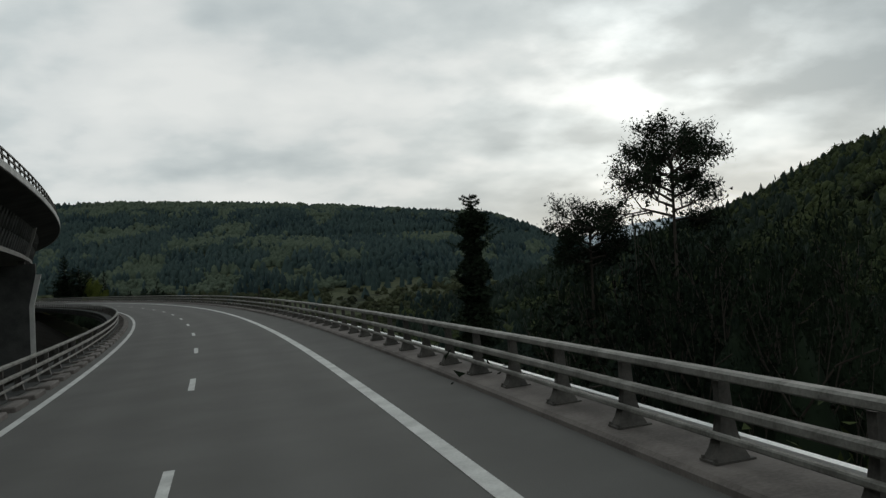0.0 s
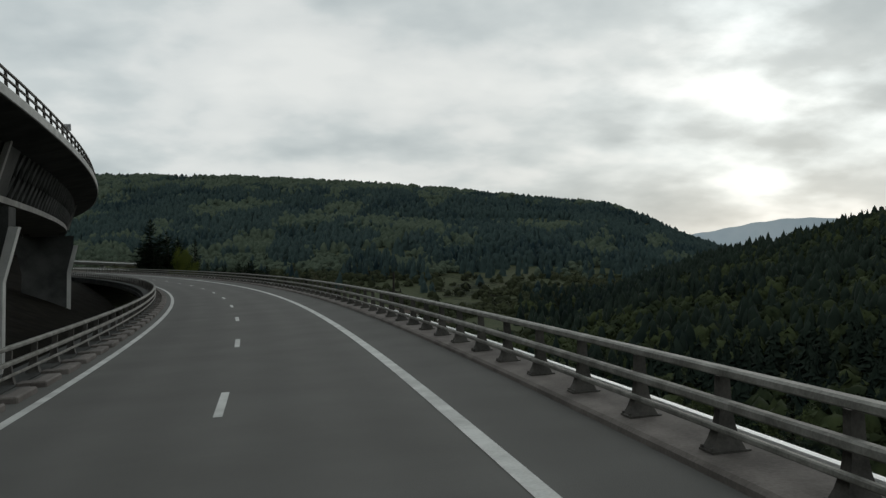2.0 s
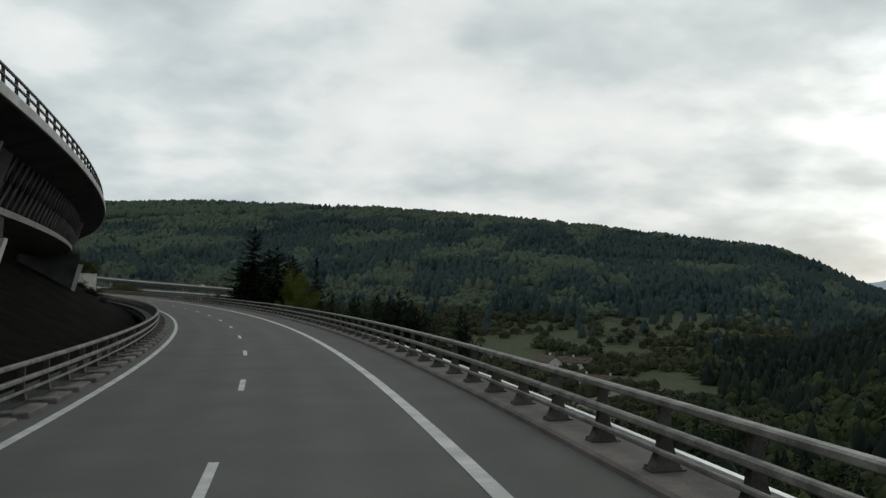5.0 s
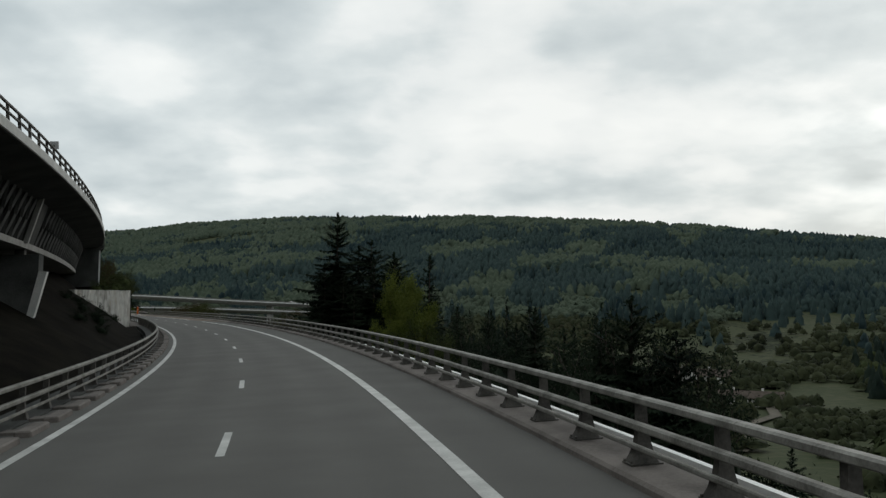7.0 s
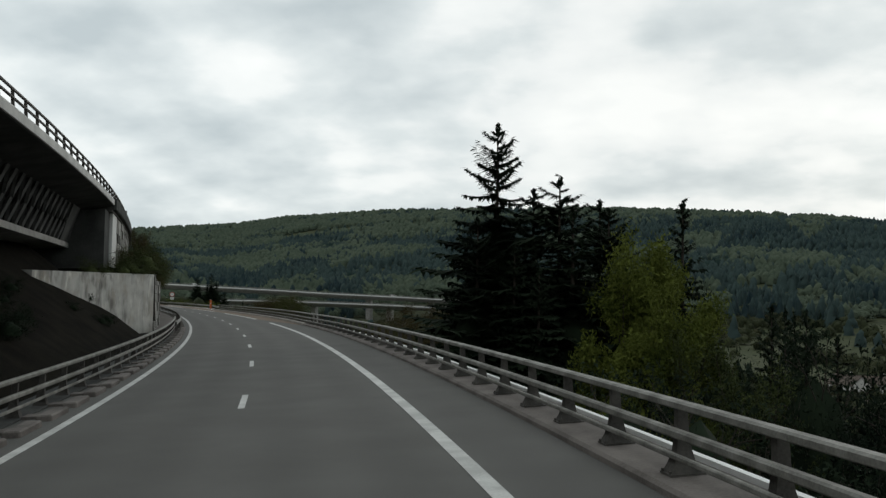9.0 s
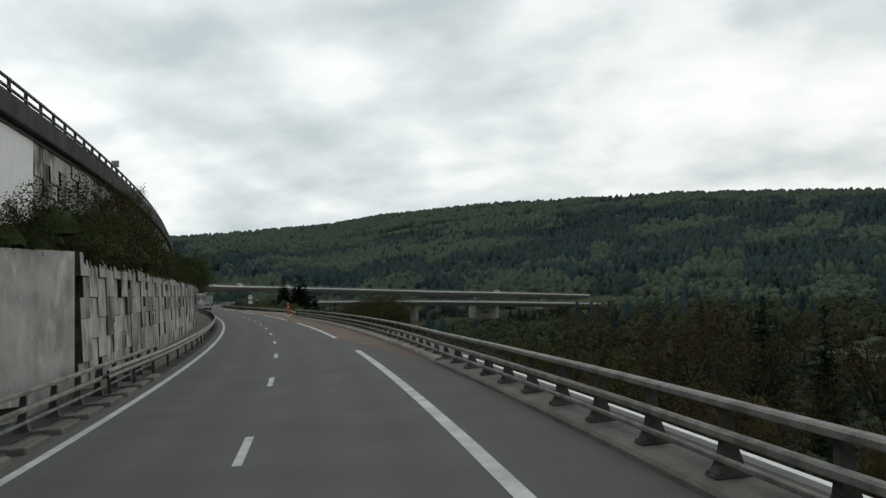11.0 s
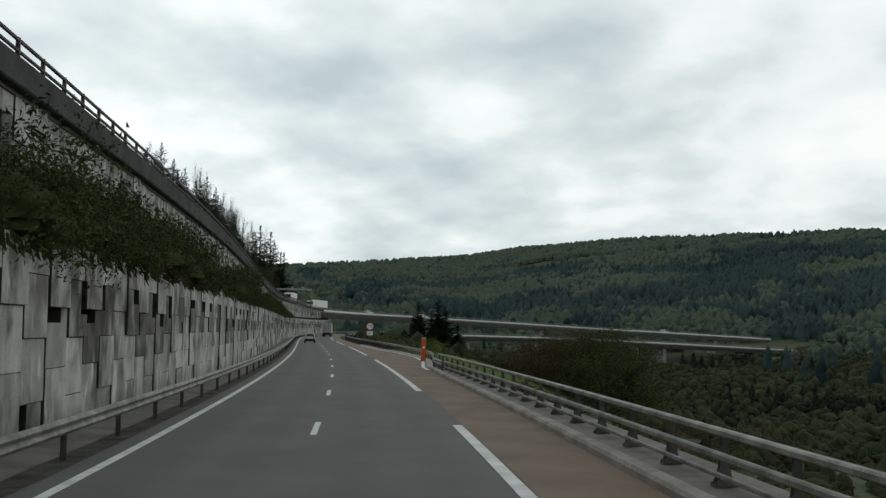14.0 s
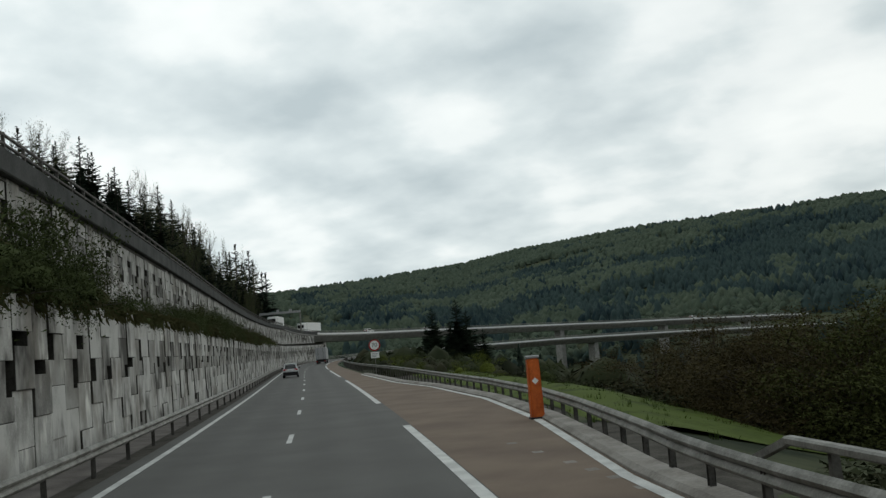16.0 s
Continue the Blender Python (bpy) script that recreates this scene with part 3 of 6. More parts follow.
sh = sweep("shoulder", lambda s: [(3.62 + float(np.interp(s, [287, 310], [1.6, 0.0])), 0.004), (shoulder_edge(s) + 0.15, 0.004)], 288, 640, SHOULDER, step=2.0, closed=False)
tagged(sh, "brown weathered asphalt hard shoulder beside the lanes", "shoulder", "", "structure")


def stripe(name, o0, o1, s0, s1, parent, step=3.0, z=0.008):
    v, f = sweep_data(lambda s: [(o0(s) if callable(o0) else o0, z), (o1(s) if callable(o1) else o1, z)], np.linspace(s0, s1, max(2, int((s1 - s0) / step) + 1)), False)
    return attach(name, mesh_from(name, v, f, PAINT), parent)


lane_line = thing("lane_line", "worn white dashed line between the two lanes", "road marking", kind="structure")
for i in range(-8, 84):
    s0 = 10.38 + 13 * i
    stripe("dash", -0.075, 0.075, s0, s0 + 3.0, lane_line, 1.5)
right_line = thing("edge_line_outer", "white edge line, broken into long strokes past the viaduct", "road marking", kind="structure")
stripe("stroke", RIGHT_LINE - 0.12, RIGHT_LINE + 0.12, -150, 297.8, right_line)
for i in range(16):
    s0 = 311.5 + 52.2 * i
    stripe("stroke", RIGHT_LINE - 0.12, RIGHT_LINE + 0.12, s0, s0 + 38.8, right_line)
left_line = thing("edge_line_inner", "continuous white edge line along the inner barrier", "road marking", kind="structure")
stripe("stroke", LEFT_EDGE - 0.1, LEFT_EDGE + 0.1, -150, ROAD_END, left_line)
shoulder_line = thing("shoulder_line", "worn white line bounding the brown shoulder", "road marking", kind="structure")
stripe("stroke", lambda s: shoulder_edge(s) - 0.22, lambda s: shoulder_edge(s), 383.5, 470, shoulder_line, 1.5, 0.012)
joint = sweep("expansion_joint", [(-1.2, 0.007), (4.9, 0.007)], 286.95, 287.12, KERB, closed=False)
tagged(joint, "narrow transverse expansion joint at the end of the viaduct", "joint", "", "structure")

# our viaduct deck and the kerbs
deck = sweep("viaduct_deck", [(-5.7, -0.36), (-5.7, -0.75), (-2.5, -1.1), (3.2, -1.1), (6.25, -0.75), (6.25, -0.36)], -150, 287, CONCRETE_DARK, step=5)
tagged(deck, "concrete slab of the viaduct carrying the carriageway", "bridge deck", "", "structure")
kerb = sweep("kerb", lambda s: [(shoulder_edge(s), -0.3), (shoulder_edge(s), 0.07), (shoulder_edge(s) + 0.05, 0.11), (6.12, 0.13), (6.12, -0.3)], -150, 287, KERB, step=3)
tagged(kerb, "grey concrete kerb walk under the outer barrier", "kerb", "", "structure")
edge_cap = sweep("edge_cap", rect(6.125, 6.22, 0.08, 0.2), -150, 287, WHITE, step=4)
tagged(edge_cap, "white metal strip along the outer edge of the deck", "edge strip", "", "structure")
kerb2 = sweep("kerb_beam", lambda s: [(shoulder_edge(s) + 0.02, -0.3), (shoulder_edge(s) + 0.02, 0.10), (shoulder_edge(s) + 0.06, 0.16), (shoulder_edge(s) + 0.3, 0.165), (shoulder_edge(s) + 0.3, -0.3)], 287.2, 384, KERB_PALE, step=3)
tagged(kerb2, "pale broken concrete kerb edging the shoulder", "kerb", "", "structure")
walk_slab = sweep("kerb_walk", lambda s: [(shoulder_edge(s) + 0.33, -0.3), (shoulder_edge(s) + 0.33, 0.12), (6.95, 0.15), (6.95, -0.9), (6.4, -0.9)], 287.2, 384, KERB, step=3)
tagged(walk_slab, "grey gravelly concrete strip under the outer barrier", "kerb", "", "structure")
kerb3 = sweep("kerb_low", lambda s: [(shoulder_edge(s) + 0.05, -0.3), (shoulder_edge(s) + 0.05, 0.05), (shoulder_edge(s) + 0.15, 0.12), (shoulder_edge(s) + 0.55, 0.12), (shoulder_edge(s) + 0.6, -0.3)], 384, 470, KERB_PALE, step=1.5)
tagged(kerb3, "low pale concrete kerb beside the shoulder", "kerb", "", "structure")
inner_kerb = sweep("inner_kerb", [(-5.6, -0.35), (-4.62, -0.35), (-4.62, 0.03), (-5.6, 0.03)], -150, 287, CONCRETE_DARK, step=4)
tagged(inner_kerb, "dark concrete edge of the deck on the inner side", "kerb", "", "structure")


# ---- barriers ----
def post_mesh():
    """Steel barrier post, flared at its foot, with a base plate; local y along the road, x outwards."""
    bm = bmesh.new()
    add_box(bm, -0.22, 0.22, -0.17, 0.17, 0.0, 0.025)
    prof = [(-0.19, 0.15, 0.025), (-0.14, 0.11, 0.13), (-0.09, 0.08, 0.28), (-0.06, 0.065, 0.45), (-0.045, 0.06, 0.8)]
    back = [0.17, 0.13, 0.1, 0.08, 0.075]
    rings = []
    for (x0, hy, z), x1 in zip(prof, back):
        rings.append([bm.verts.new((x0, -hy, z)), bm.verts.new((x1, -hy, z)), bm.verts.new((x1, hy, z)), bm.verts.new((x0, hy, z))])
    for a, b in zip(rings, rings[1:]):
        for i in range(4):
            bm.faces.new((a[i], a[(i + 1) % 4], b[(i + 1) % 4], b[i]))
    bm.faces.new(rings[-1])
    for y in (-0.12, 0.12):
        add_box(bm, -0.215, -0.195, y - 0.02, y + 0.02, 0.025, 0.06)
    me = bpy.data.meshes.new("post")
    bm.to_mesh(me)
    bm.free()
    me.materials.append(STEEL_DARK)
    return me


POST = post_mesh()
POST_OLD = POST.copy()
POST_OLD.transform(Matrix.Diagonal((0.75, 0.62, 1.0, 1.0)))
POST_OLD.materials.clear()
POST_OLD.materials.append(POST_GREY)


def POST_O(s):
    return float(np.interp(s, [0, 287, 300, 326, 384], [5.58, 5.6, 5.86, 6.15, 6.35]))



def rails(barrier, o, s0, s1, flip, base):
    for z, w, h, name in ((1.0, 0.16, 0.105, "top_rail"), (0.68, 0.12, 0.11, "middle_rail"), (0.41, 0.07, 0.07, "lower_rail")):
        a, end = s0, s1 if z > 0.9 else min(s1, 379.4)
        while a < end - 0.1:
            b = min(a + 12.5, end)
            sweep(name, lambda s, z=z, w=w, h=h: tube(o(s) - flip * (0.13 if z < 0.9 else 0.06), z + base(s), w, h), a, b - 0.012, STEEL, barrier, step=3.2, smooth=False)
            a = b


outer = thing("outer_barrier", "weathered steel bridge barrier with three rails on flared posts", "barrier", kind="structure")
rails(outer, POST_O, -40, 383.4, 1, lambda s: float(np.interp(s, [100, 200, 300], [0.0, -0.03, -0.07])))
for i in range(180):
    s0 = -38.78 + 2.381 * i
    if s0 > 383:
        break
    ob = attach("post", POST_OLD if s0 > 287 else POST, outer)
    ob.matrix_world = place(s0, POST_O(s0) + 0.06, 0.12 if s0 < 287 else 0.14)
inner = thing("inner_barrier", "weathered steel barrier with three rails above concrete blocks", "barrier", kind="structure")
rails(inner, lambda s: -4.8, -40, 295.6, -1, lambda s: -0.14)
bm = bmesh.new()
for z0, z1 in ((0.86, 0.5), (0.54, 0.3)):
    add_beam(bm, pt(295.55, -4.72, z0), pt(297.0, -4.85, z1), 0.12, 0.13)
part("end_ramp", bm, STEEL, inner)
BLOCK = bpy.data.meshes.new("block")
_bm = box_bm(-0.34, 0.0, -0.82, 0.82, -0.05, 0.13, 0.03)
add_box(_bm, -0.75, -0.36, -0.3, 0.3, -0.05, 0.06)
_bm.to_mesh(BLOCK)
_bm.free()
BLOCK.materials.append(KERB)
for i in range(140):
    s0 = -38 + 2.5 * i
    if s0 > 295:
        break
    ob = attach("post", POST, inner)
    ob.matrix_world = place(s0, -4.86, -0.02, 180)
    if s0 > 290:
        continue
    ob = attach("block", BLOCK, inner)
    ob.matrix_world = place(s0, -3.87, 0.0)


def w_beam(o, z):
    """Corrugated guard rail section facing the road on its right (o side chosen by sign of w)."""
    return [(0.0, -0.155), (0.05, -0.12), (0.08, -0.08), (0.05, -0.03), (0.01, 0.0), (0.05, 0.03), (0.08, 0.08), (0.05, 0.12), (0.0, 0.155), (-0.004, 0.155), (0.045, 0.118), (0.074, 0.08), (0.045, 0.034), (0.004, 0.0), (0.045, -0.034), (0.074, -0.08), (0.045, -0.118), (-0.004, -0.155)]


def guard_rail(name, label, offset, s0, s1, side, spacing=2.0, z=0.6, stretch=1.0):
    rail = thing(name, label, "guard rail", kind="structure")
    a = s0
    while a < s1 - 0.1:
        b = min(a + 8.0, s1)
        sweep("beam", lambda s: [(offset(s) + side * x, z + y * stretch) for x, y in w_beam(0, 0)], a, b - 0.01, STEEL, rail, step=2.0)
        a = b
    me = bpy.data.meshes.new("post")
    bm = bmesh.new()
    add_box(bm, -0.06, -0.045, -0.05, 0.05, -0.5, z + 0.1)
    add_box(bm, -0.06, 0.03, -0.05, -0.04, -0.5, z + 0.1)
    add_box(bm, -0.06, 0.03, 0.04, 0.05, -0.5, z + 0.1)
    bm.to_mesh(me)
    bm.free()
    me.materials.append(STEEL_DARK)
    s = s0 + 0.5
    while s < s1:
        ob = attach("post", me, rail)
        ob.matrix_world = place(s, offset(s), 0.0, 0 if side > 0 else 180)
        s += spacing
    return rail


guard_rail("inner_guard_rail", "grey galvanised guard rail in front of the retaining wall", lambda s: float(np.interp(s, [286, 296], [-4.5, -4.32])), 284, 640, 1, 4.0, 0.62)


def rail_off(s):
    return float(np.interp(s, [379, 384, 387, 390, 397, 403, 416, 434, 461, 500, 640], [6.02, 6.1, 6.33, 6.7, 7.45, 7.95, 8.4, 8.3, 8.3, 7.5, 6.9]))


guard_rail("outer_guard_rail", "grey guard rail curving away beside the widened shoulder", rail_off, 379.2, 640, -1, 2.0, 0.55)

# ---- the upper carriageway: slab, webs, bottom slab, piers ----
UP0, UP1 = -150, 291
upper = thing("upper_viaduct", "concrete viaduct with crossed web struts beside the road", "viaduct")
top_prof = [(-9.78, 10.05), (-9.72, 10.1), (-9.72, 10.42), (-9.8, 10.58), (-10.3, 10.58), (-10.3, 10.3), (-20.2, 10.3), (-20.2, 10.58), (-20.7, 10.58), (-20.8, 10.05), (-17.8, 9.55), (-16.6, 9.4), (-13.9, 9.4), (-12.5, 9.55)]
sweep("top_slab", top_prof, UP0, UP1, CONCRETE_DARK, upper, 5, label="weathered concrete top slab with underside shade in its dark colour")
sweep("fascia", [(-9.715, 10.08), (-9.66, 10.1), (-9.66, 10.5), (-9.75, 10.62), (-10.0, 10.62), (-10.0, 10.585), (-9.79, 10.585), (-9.715, 10.45)], UP0, UP1, CONCRETE_PALE, upper, 5, label="pale concrete edge beam")
sweep("bottom_slab", [(-12.75, 6.62), (-12.75, 7.0), (-13.2, 7.08), (-17.2, 7.08), (-17.6, 7.0), (-17.6, 6.62)], UP0, UP1, CONCRETE, upper, 5, label="grey concrete bottom slab")
PIERS = [-82, -20, 43, 105, 168, 231]


def web_solid(s):
    return s > 284 or min(abs(s - p) for p in PIERS) < 2.2


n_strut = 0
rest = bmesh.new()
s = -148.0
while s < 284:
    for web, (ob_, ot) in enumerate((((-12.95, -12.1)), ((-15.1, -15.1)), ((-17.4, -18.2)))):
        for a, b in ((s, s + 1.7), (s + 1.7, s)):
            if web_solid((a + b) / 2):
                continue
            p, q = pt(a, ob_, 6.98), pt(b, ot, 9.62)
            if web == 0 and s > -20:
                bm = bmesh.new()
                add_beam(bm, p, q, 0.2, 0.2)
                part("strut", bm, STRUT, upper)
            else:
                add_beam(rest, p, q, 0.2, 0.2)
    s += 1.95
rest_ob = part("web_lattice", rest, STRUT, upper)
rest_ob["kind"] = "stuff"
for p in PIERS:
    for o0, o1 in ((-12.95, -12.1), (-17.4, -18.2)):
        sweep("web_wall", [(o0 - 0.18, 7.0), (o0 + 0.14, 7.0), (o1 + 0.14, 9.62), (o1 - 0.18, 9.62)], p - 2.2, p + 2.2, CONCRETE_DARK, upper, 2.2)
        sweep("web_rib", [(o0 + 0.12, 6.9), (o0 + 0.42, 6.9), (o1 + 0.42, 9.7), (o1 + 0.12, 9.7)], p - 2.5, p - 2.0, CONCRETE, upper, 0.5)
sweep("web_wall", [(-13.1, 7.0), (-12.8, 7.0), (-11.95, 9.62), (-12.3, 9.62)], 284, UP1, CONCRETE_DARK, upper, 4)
for p in PIERS:
    pier = thing("pier", "concrete pier with a flared head under the upper viaduct", "pier", group="piers of the upper viaduct")
    foot = float(land_height(*[float(v) for v in pt(p, -15)[:2]])[0]) - 1.0
    zr = float(pt(p, -15, 0)[2])
    f = foot - zr
    # shaft's shade and the rib's bright edge come from their two colours
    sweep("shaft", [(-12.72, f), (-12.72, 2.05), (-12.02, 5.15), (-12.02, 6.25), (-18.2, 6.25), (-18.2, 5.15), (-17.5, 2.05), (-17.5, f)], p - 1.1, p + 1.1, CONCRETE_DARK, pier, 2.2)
    sweep("lit_edge_rib", [(-12.7, f), (-12.7, 2.05), (-12.0, 5.15), (-11.5, 5.1), (-12.25, 2.05), (-12.25, f)], p - 1.2, p - 0.3, CONCRETE_PALE, pier, 0.9)
    sweep("bearing", rect(-13.6, -13.0, 6.25, 6.62), p - 0.4, p + 0.4, STEEL_DARK, pier, 0.8)
    sweep("bearing", rect(-17.4, -16.8, 6.25, 6.62), p - 0.4, p + 0.4, STEEL_DARK, pier, 0.8)

parapet = thing("upper_parapet", "dark steel barrier along the edge of the upper carriageway", "barrier", kind="structure")
for z, h in ((11.45, 0.13), (11.1, 0.11)):
    a = -60
    while a < 640:
        sweep("rail", tube(-9.95, z, 0.11, h, 6), a, a + 19.95, STEEL_DARK, parapet, 5)
        a += 20
UPOST = bpy.data.meshes.new("post")
_bm = box_bm(-0.07, 0.07, -0.06, 0.06, 0.0, 0.95, 0.0, 0.01)
add_box(_bm, -0.12, 0.1, -0.09, 0.09, 0.0, 0.22, 0.03)
_bm.to_mesh(UPOST)
_bm.free()
UPOST.materials.append(STEEL_DARK)
for i in range(280):
    ob = attach("post", UPOST, parapet)
    ob.matrix_world = place(-58 + 2.5 * i, -9.95, 10.58)

# ---- walls beside the road ----
up_road = sweep("upper_road", [(-9.82, 9.6), (-9.82, 10.58), (-10.3, 10.58), (-10.3, 10.25), (-20.5, 10.25), (-20.5, 9.6)], 291.05, 640, ASPHALT, step=5)
tagged(up_road, "asphalt of the upper carriageway behind its parapet", "road", "", "structure")
cop = sweep("upper_coping", [(-9.55, 9.75), (-9.5, 9.8), (-9.5, 10.62), (-9.85, 10.62), (-9.85, 9.75)], 291.1, 640, CONCRETE_DARK, step=5)
tagged(cop, "dark weathered concrete coping band above the upper retaining wall", "coping", "", "structure")


# ---- far part of both carriageways: a viaduct across the side valley ----
UP_S, UP_Z = [640, 690, 750, 800, 850, 900, 982, 1150], [10.55, 9.1, 8.4, 6.9, 5.2, 4.0, 1.8, -3.0]


def up_dz(s):
    """How far the upper carriageway has sunk against its usual height over the lower one."""
    return float(np.interp(s, UP_S, UP_Z) - np.interp(s, Z_S, Z_V) - 10.25) if s > 640 else 0.0


def rise(prof):
    return lambda s: [(o, z + up_dz(s)) for o, z in prof]


far_up = thing("far_upper_viaduct", "pale concrete viaduct with steel barriers crossing the side valley", "viaduct")
sweep("deck", rise([(-9.8, 9.35), (-9.6, 9.45), (-9.6, 10.05), (-10.2, 10.15), (-20.3, 10.15), (-20.9, 10.05), (-20.9, 9.45), (-18.5, 7.7), (-12.0, 7.7)]), 640.05, 985, CONCRETE, far_up, 5)
sweep("edge_wall", rise([(-9.59, 9.75), (-9.5, 9.8), (-9.5, 10.62), (-9.85, 10.62), (-9.85, 10.16), (-9.62, 10.1)]), 640.05, 688, CONCRETE_DARK, far_up, 5, label="dark weathered edge wall")
sweep("edge_beam", rise(rect(-9.58, -9.3, 9.85, 10.42)), 688.05, 985, WHITE, far_up, 5, label="bright edge beam")
for o in (-9.5, -20.4):
    for z in (10.72, 11.1):
        sweep("rail", rise(tube(o, z, 0.12, 0.16, 6)), 640.05, 985, STEEL, far_up, 5)
far_low = thing("far_lower_viaduct", "pale concrete viaduct carrying the lower carriageway", "viaduct")
sweep("deck", [(-5.6, -0.36), (-5.6, -0.8), (-2.8, -2.6), (3.4, -2.6), (6.2, -0.8), (6.2, -0.36)], 740, 990, CONCRETE, far_low, 5)
sweep("edge_beam", rect(6.22, 6.5, -0.42, 0.16), 740, 990, WHITE, far_low, 5, label="bright edge beam")
for o in (-5.0, 6.35):
    for z in (0.45, 0.85):
        sweep("rail", tube(o, z, 0.12, 0.16, 6), 640, 990, STEEL, far_low, 5)
for o, top, bay, spots in ((-15.2, 7.7, far_up, (701, 762, 822, 882, 940)), (0.3, -2.6, far_low, (772, 828, 886, 944))):
    for s0 in spots:
        g = float(land_height(*[float(v) for v in pt(s0, o)[:2]])[0]) - 2.0
        zr = float(pt(s0, o)[2])
        hi = top + (up_dz(s0) if o < 0 else 0.0)
        if zr + hi - g > 1.5:
            sweep("pier", rect(o - 2.3, o + 2.3, g - zr, hi), s0 - 1.0, s0 + 1.0, CONCRETE, bay, 2.0)

# ---- retaining walls with staggered panels and planting pockets ----
def panel_mesh(outline, seed, face):
    """A cast panel drawn out of its outline (along, up), with a chamfered front edge."""
    q = random.Random(seed)
    d, k = 0.12, 0.016
    n = len(outline)
    bm = bmesh.new()
    rings = [[], [], []]
    for i, (y, z) in enumerate(outline):
        (y0, z0), (y2, z2) = outline[i - 1], outline[(i + 1) % n]
        e1, e2 = Vector((y - y0, z - z0)).normalized(), Vector((y2 - y, z2 - z)).normalized()
        inward = Vector((-e1.y, e1.x)) + Vector((-e2.y, e2.x))
        out = q.uniform(-0.008, 0.008)
        for ring, (x, k_) in zip(rings, ((-0.38, 0.0), (d, 0.0), (d + 0.014, k))):
            ring.append(bm.verts.new((x + (out if x > 0 else 0), y + inward.x * k_, z + inward.y * k_)))
    for a, b in zip(rings, rings[1:]):
        for i in range(n):
            side = bm.faces.new((a[i], a[(i + 1) % n], b[(i + 1) % n], b[i]))
            # panel sides take the pocket colour to stand for shade in the recess
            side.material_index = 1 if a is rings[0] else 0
    bm.faces.new(rings[2])
    bmesh.ops.recalc_face_normals(bm, faces=bm.faces)
    me = bpy.data.meshes.new("panel")
    bm.to_mesh(me)
    bm.free()
    me.materials.append(face)
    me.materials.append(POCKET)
    return me


PW, PH = 1.53, 1.434
OUTLINES = [[(0.008, 0.006), (PW, 0.006), (PW, PH), (0.008, PH)]] * 3
OUTLINES += [[(0.008, 0.006), (PW, 0.006), (PW, PH), (w_, PH), (w_, PH - h_), (0.008, PH - h_)] for w_, h_ in ((0.8, 0.42), (0.6, 0.72), (1.05, 0.36))]
OUTLINES += [[(0.008, 0.006), (PW, 0.006), (PW, PH - h_), (w_, PH - h_), (w_, PH), (0.008, PH)] for w_, h_ in ((0.75, 0.45), (0.98, 0.85))]
OUTLINES += [[(0.008, 0.006), (PW - 0.55, 0.006), (PW - 0.55, 0.45), (PW, 0.45), (PW, PH), (0.008, PH)]]
PANEL_MESHES = [panel_mesh(o_, i, PANEL if i < 3 else PANEL_STAINED) for i, o_ in enumerate(OUTLINES)]


def wall_height(s):
    return float(np.interp(s, [288, 330, 400, 460, 620], [4.35, 4.3, 4.5, 4.7, 4.9]))


def panel_wall(name, label, o, z_low, top_of, s0, s1, near0, near1, density, seed):
    wall = thing(name, label, "retaining wall", kind="structure")
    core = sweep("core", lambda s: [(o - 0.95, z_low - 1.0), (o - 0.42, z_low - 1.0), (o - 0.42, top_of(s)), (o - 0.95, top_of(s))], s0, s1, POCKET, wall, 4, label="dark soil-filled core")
    rnd = random.Random(seed)
    joined = []
    n = int((s1 - s0) / 1.545)
    for i in range(n):
        s = s0 + 1.545 * i
        z = z_low - (0.72 if i % 2 else 0.0) - 0.7
        top = top_of(s)
        while z < top - 0.3:
            frac = (z - z_low) / max(top - z_low, 1)
            far_boost = float(np.interp(s, [300, 345, 380, 420], [0.75, 0.95, 1.35, 1.8]))
            pocket = z + PH < top - 0.3 and rnd.random() < density * far_boost * float(np.interp(frac, [0.2, 0.45], [0.05, 1.0]))
            me = PANEL_MESHES[rnd.randrange(3, 9) if pocket else rnd.randrange(3)]
            m = place(s, o + rnd.uniform(-0.02, 0.02) + (0.055 if rnd.random() < 0.35 else 0.0) - 0.06, z)
            if z + PH > top - 0.3:
                m = m @ Matrix.Diagonal((1, 1, max(0.12, (top + 0.06 - z) / PH), 1))
            if near0 <= s <= near1:
                ob = attach("panel", me, wall)
                ob.matrix_world = m
            else:
                joined.append((m, me))
            z += 1.44
    verts, faces, base, marks = [], [], 0, []
    for m, me in joined:
        verts += [m @ v.co for v in me.vertices]
        faces += [tuple(base + k for k in p.vertices) for p in me.polygons]
        base += len(me.vertices)
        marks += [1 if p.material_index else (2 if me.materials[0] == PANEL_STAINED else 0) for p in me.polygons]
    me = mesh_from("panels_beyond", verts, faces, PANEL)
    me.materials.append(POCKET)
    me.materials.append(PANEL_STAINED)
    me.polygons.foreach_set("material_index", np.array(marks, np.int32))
    rest_ = attach("panels_beyond", me, wall)
    rest_["kind"] = "stuff"
    return wall


panel_wall("lower_retaining_wall", "stained concrete panel wall with dark planting pockets beside the road", -6.3, 0.0, wall_height, 289.0, 686, 298, 400, 0.8, 5)
panel_wall("upper_retaining_wall", "stained concrete panel wall below the upper carriageway", -9.95, 4.6, lambda s: 9.75 + up_dz(s), 298.0, 686, 318, 400, 0.36, 8)
apron = sweep("wall_apron", [(-6.25, 0.05), (-6.25, -0.3), (-4.62, -0.3), (-4.62, 0.0), (-5.4, 0.03)], 287.2, 690, KERB, step=4)
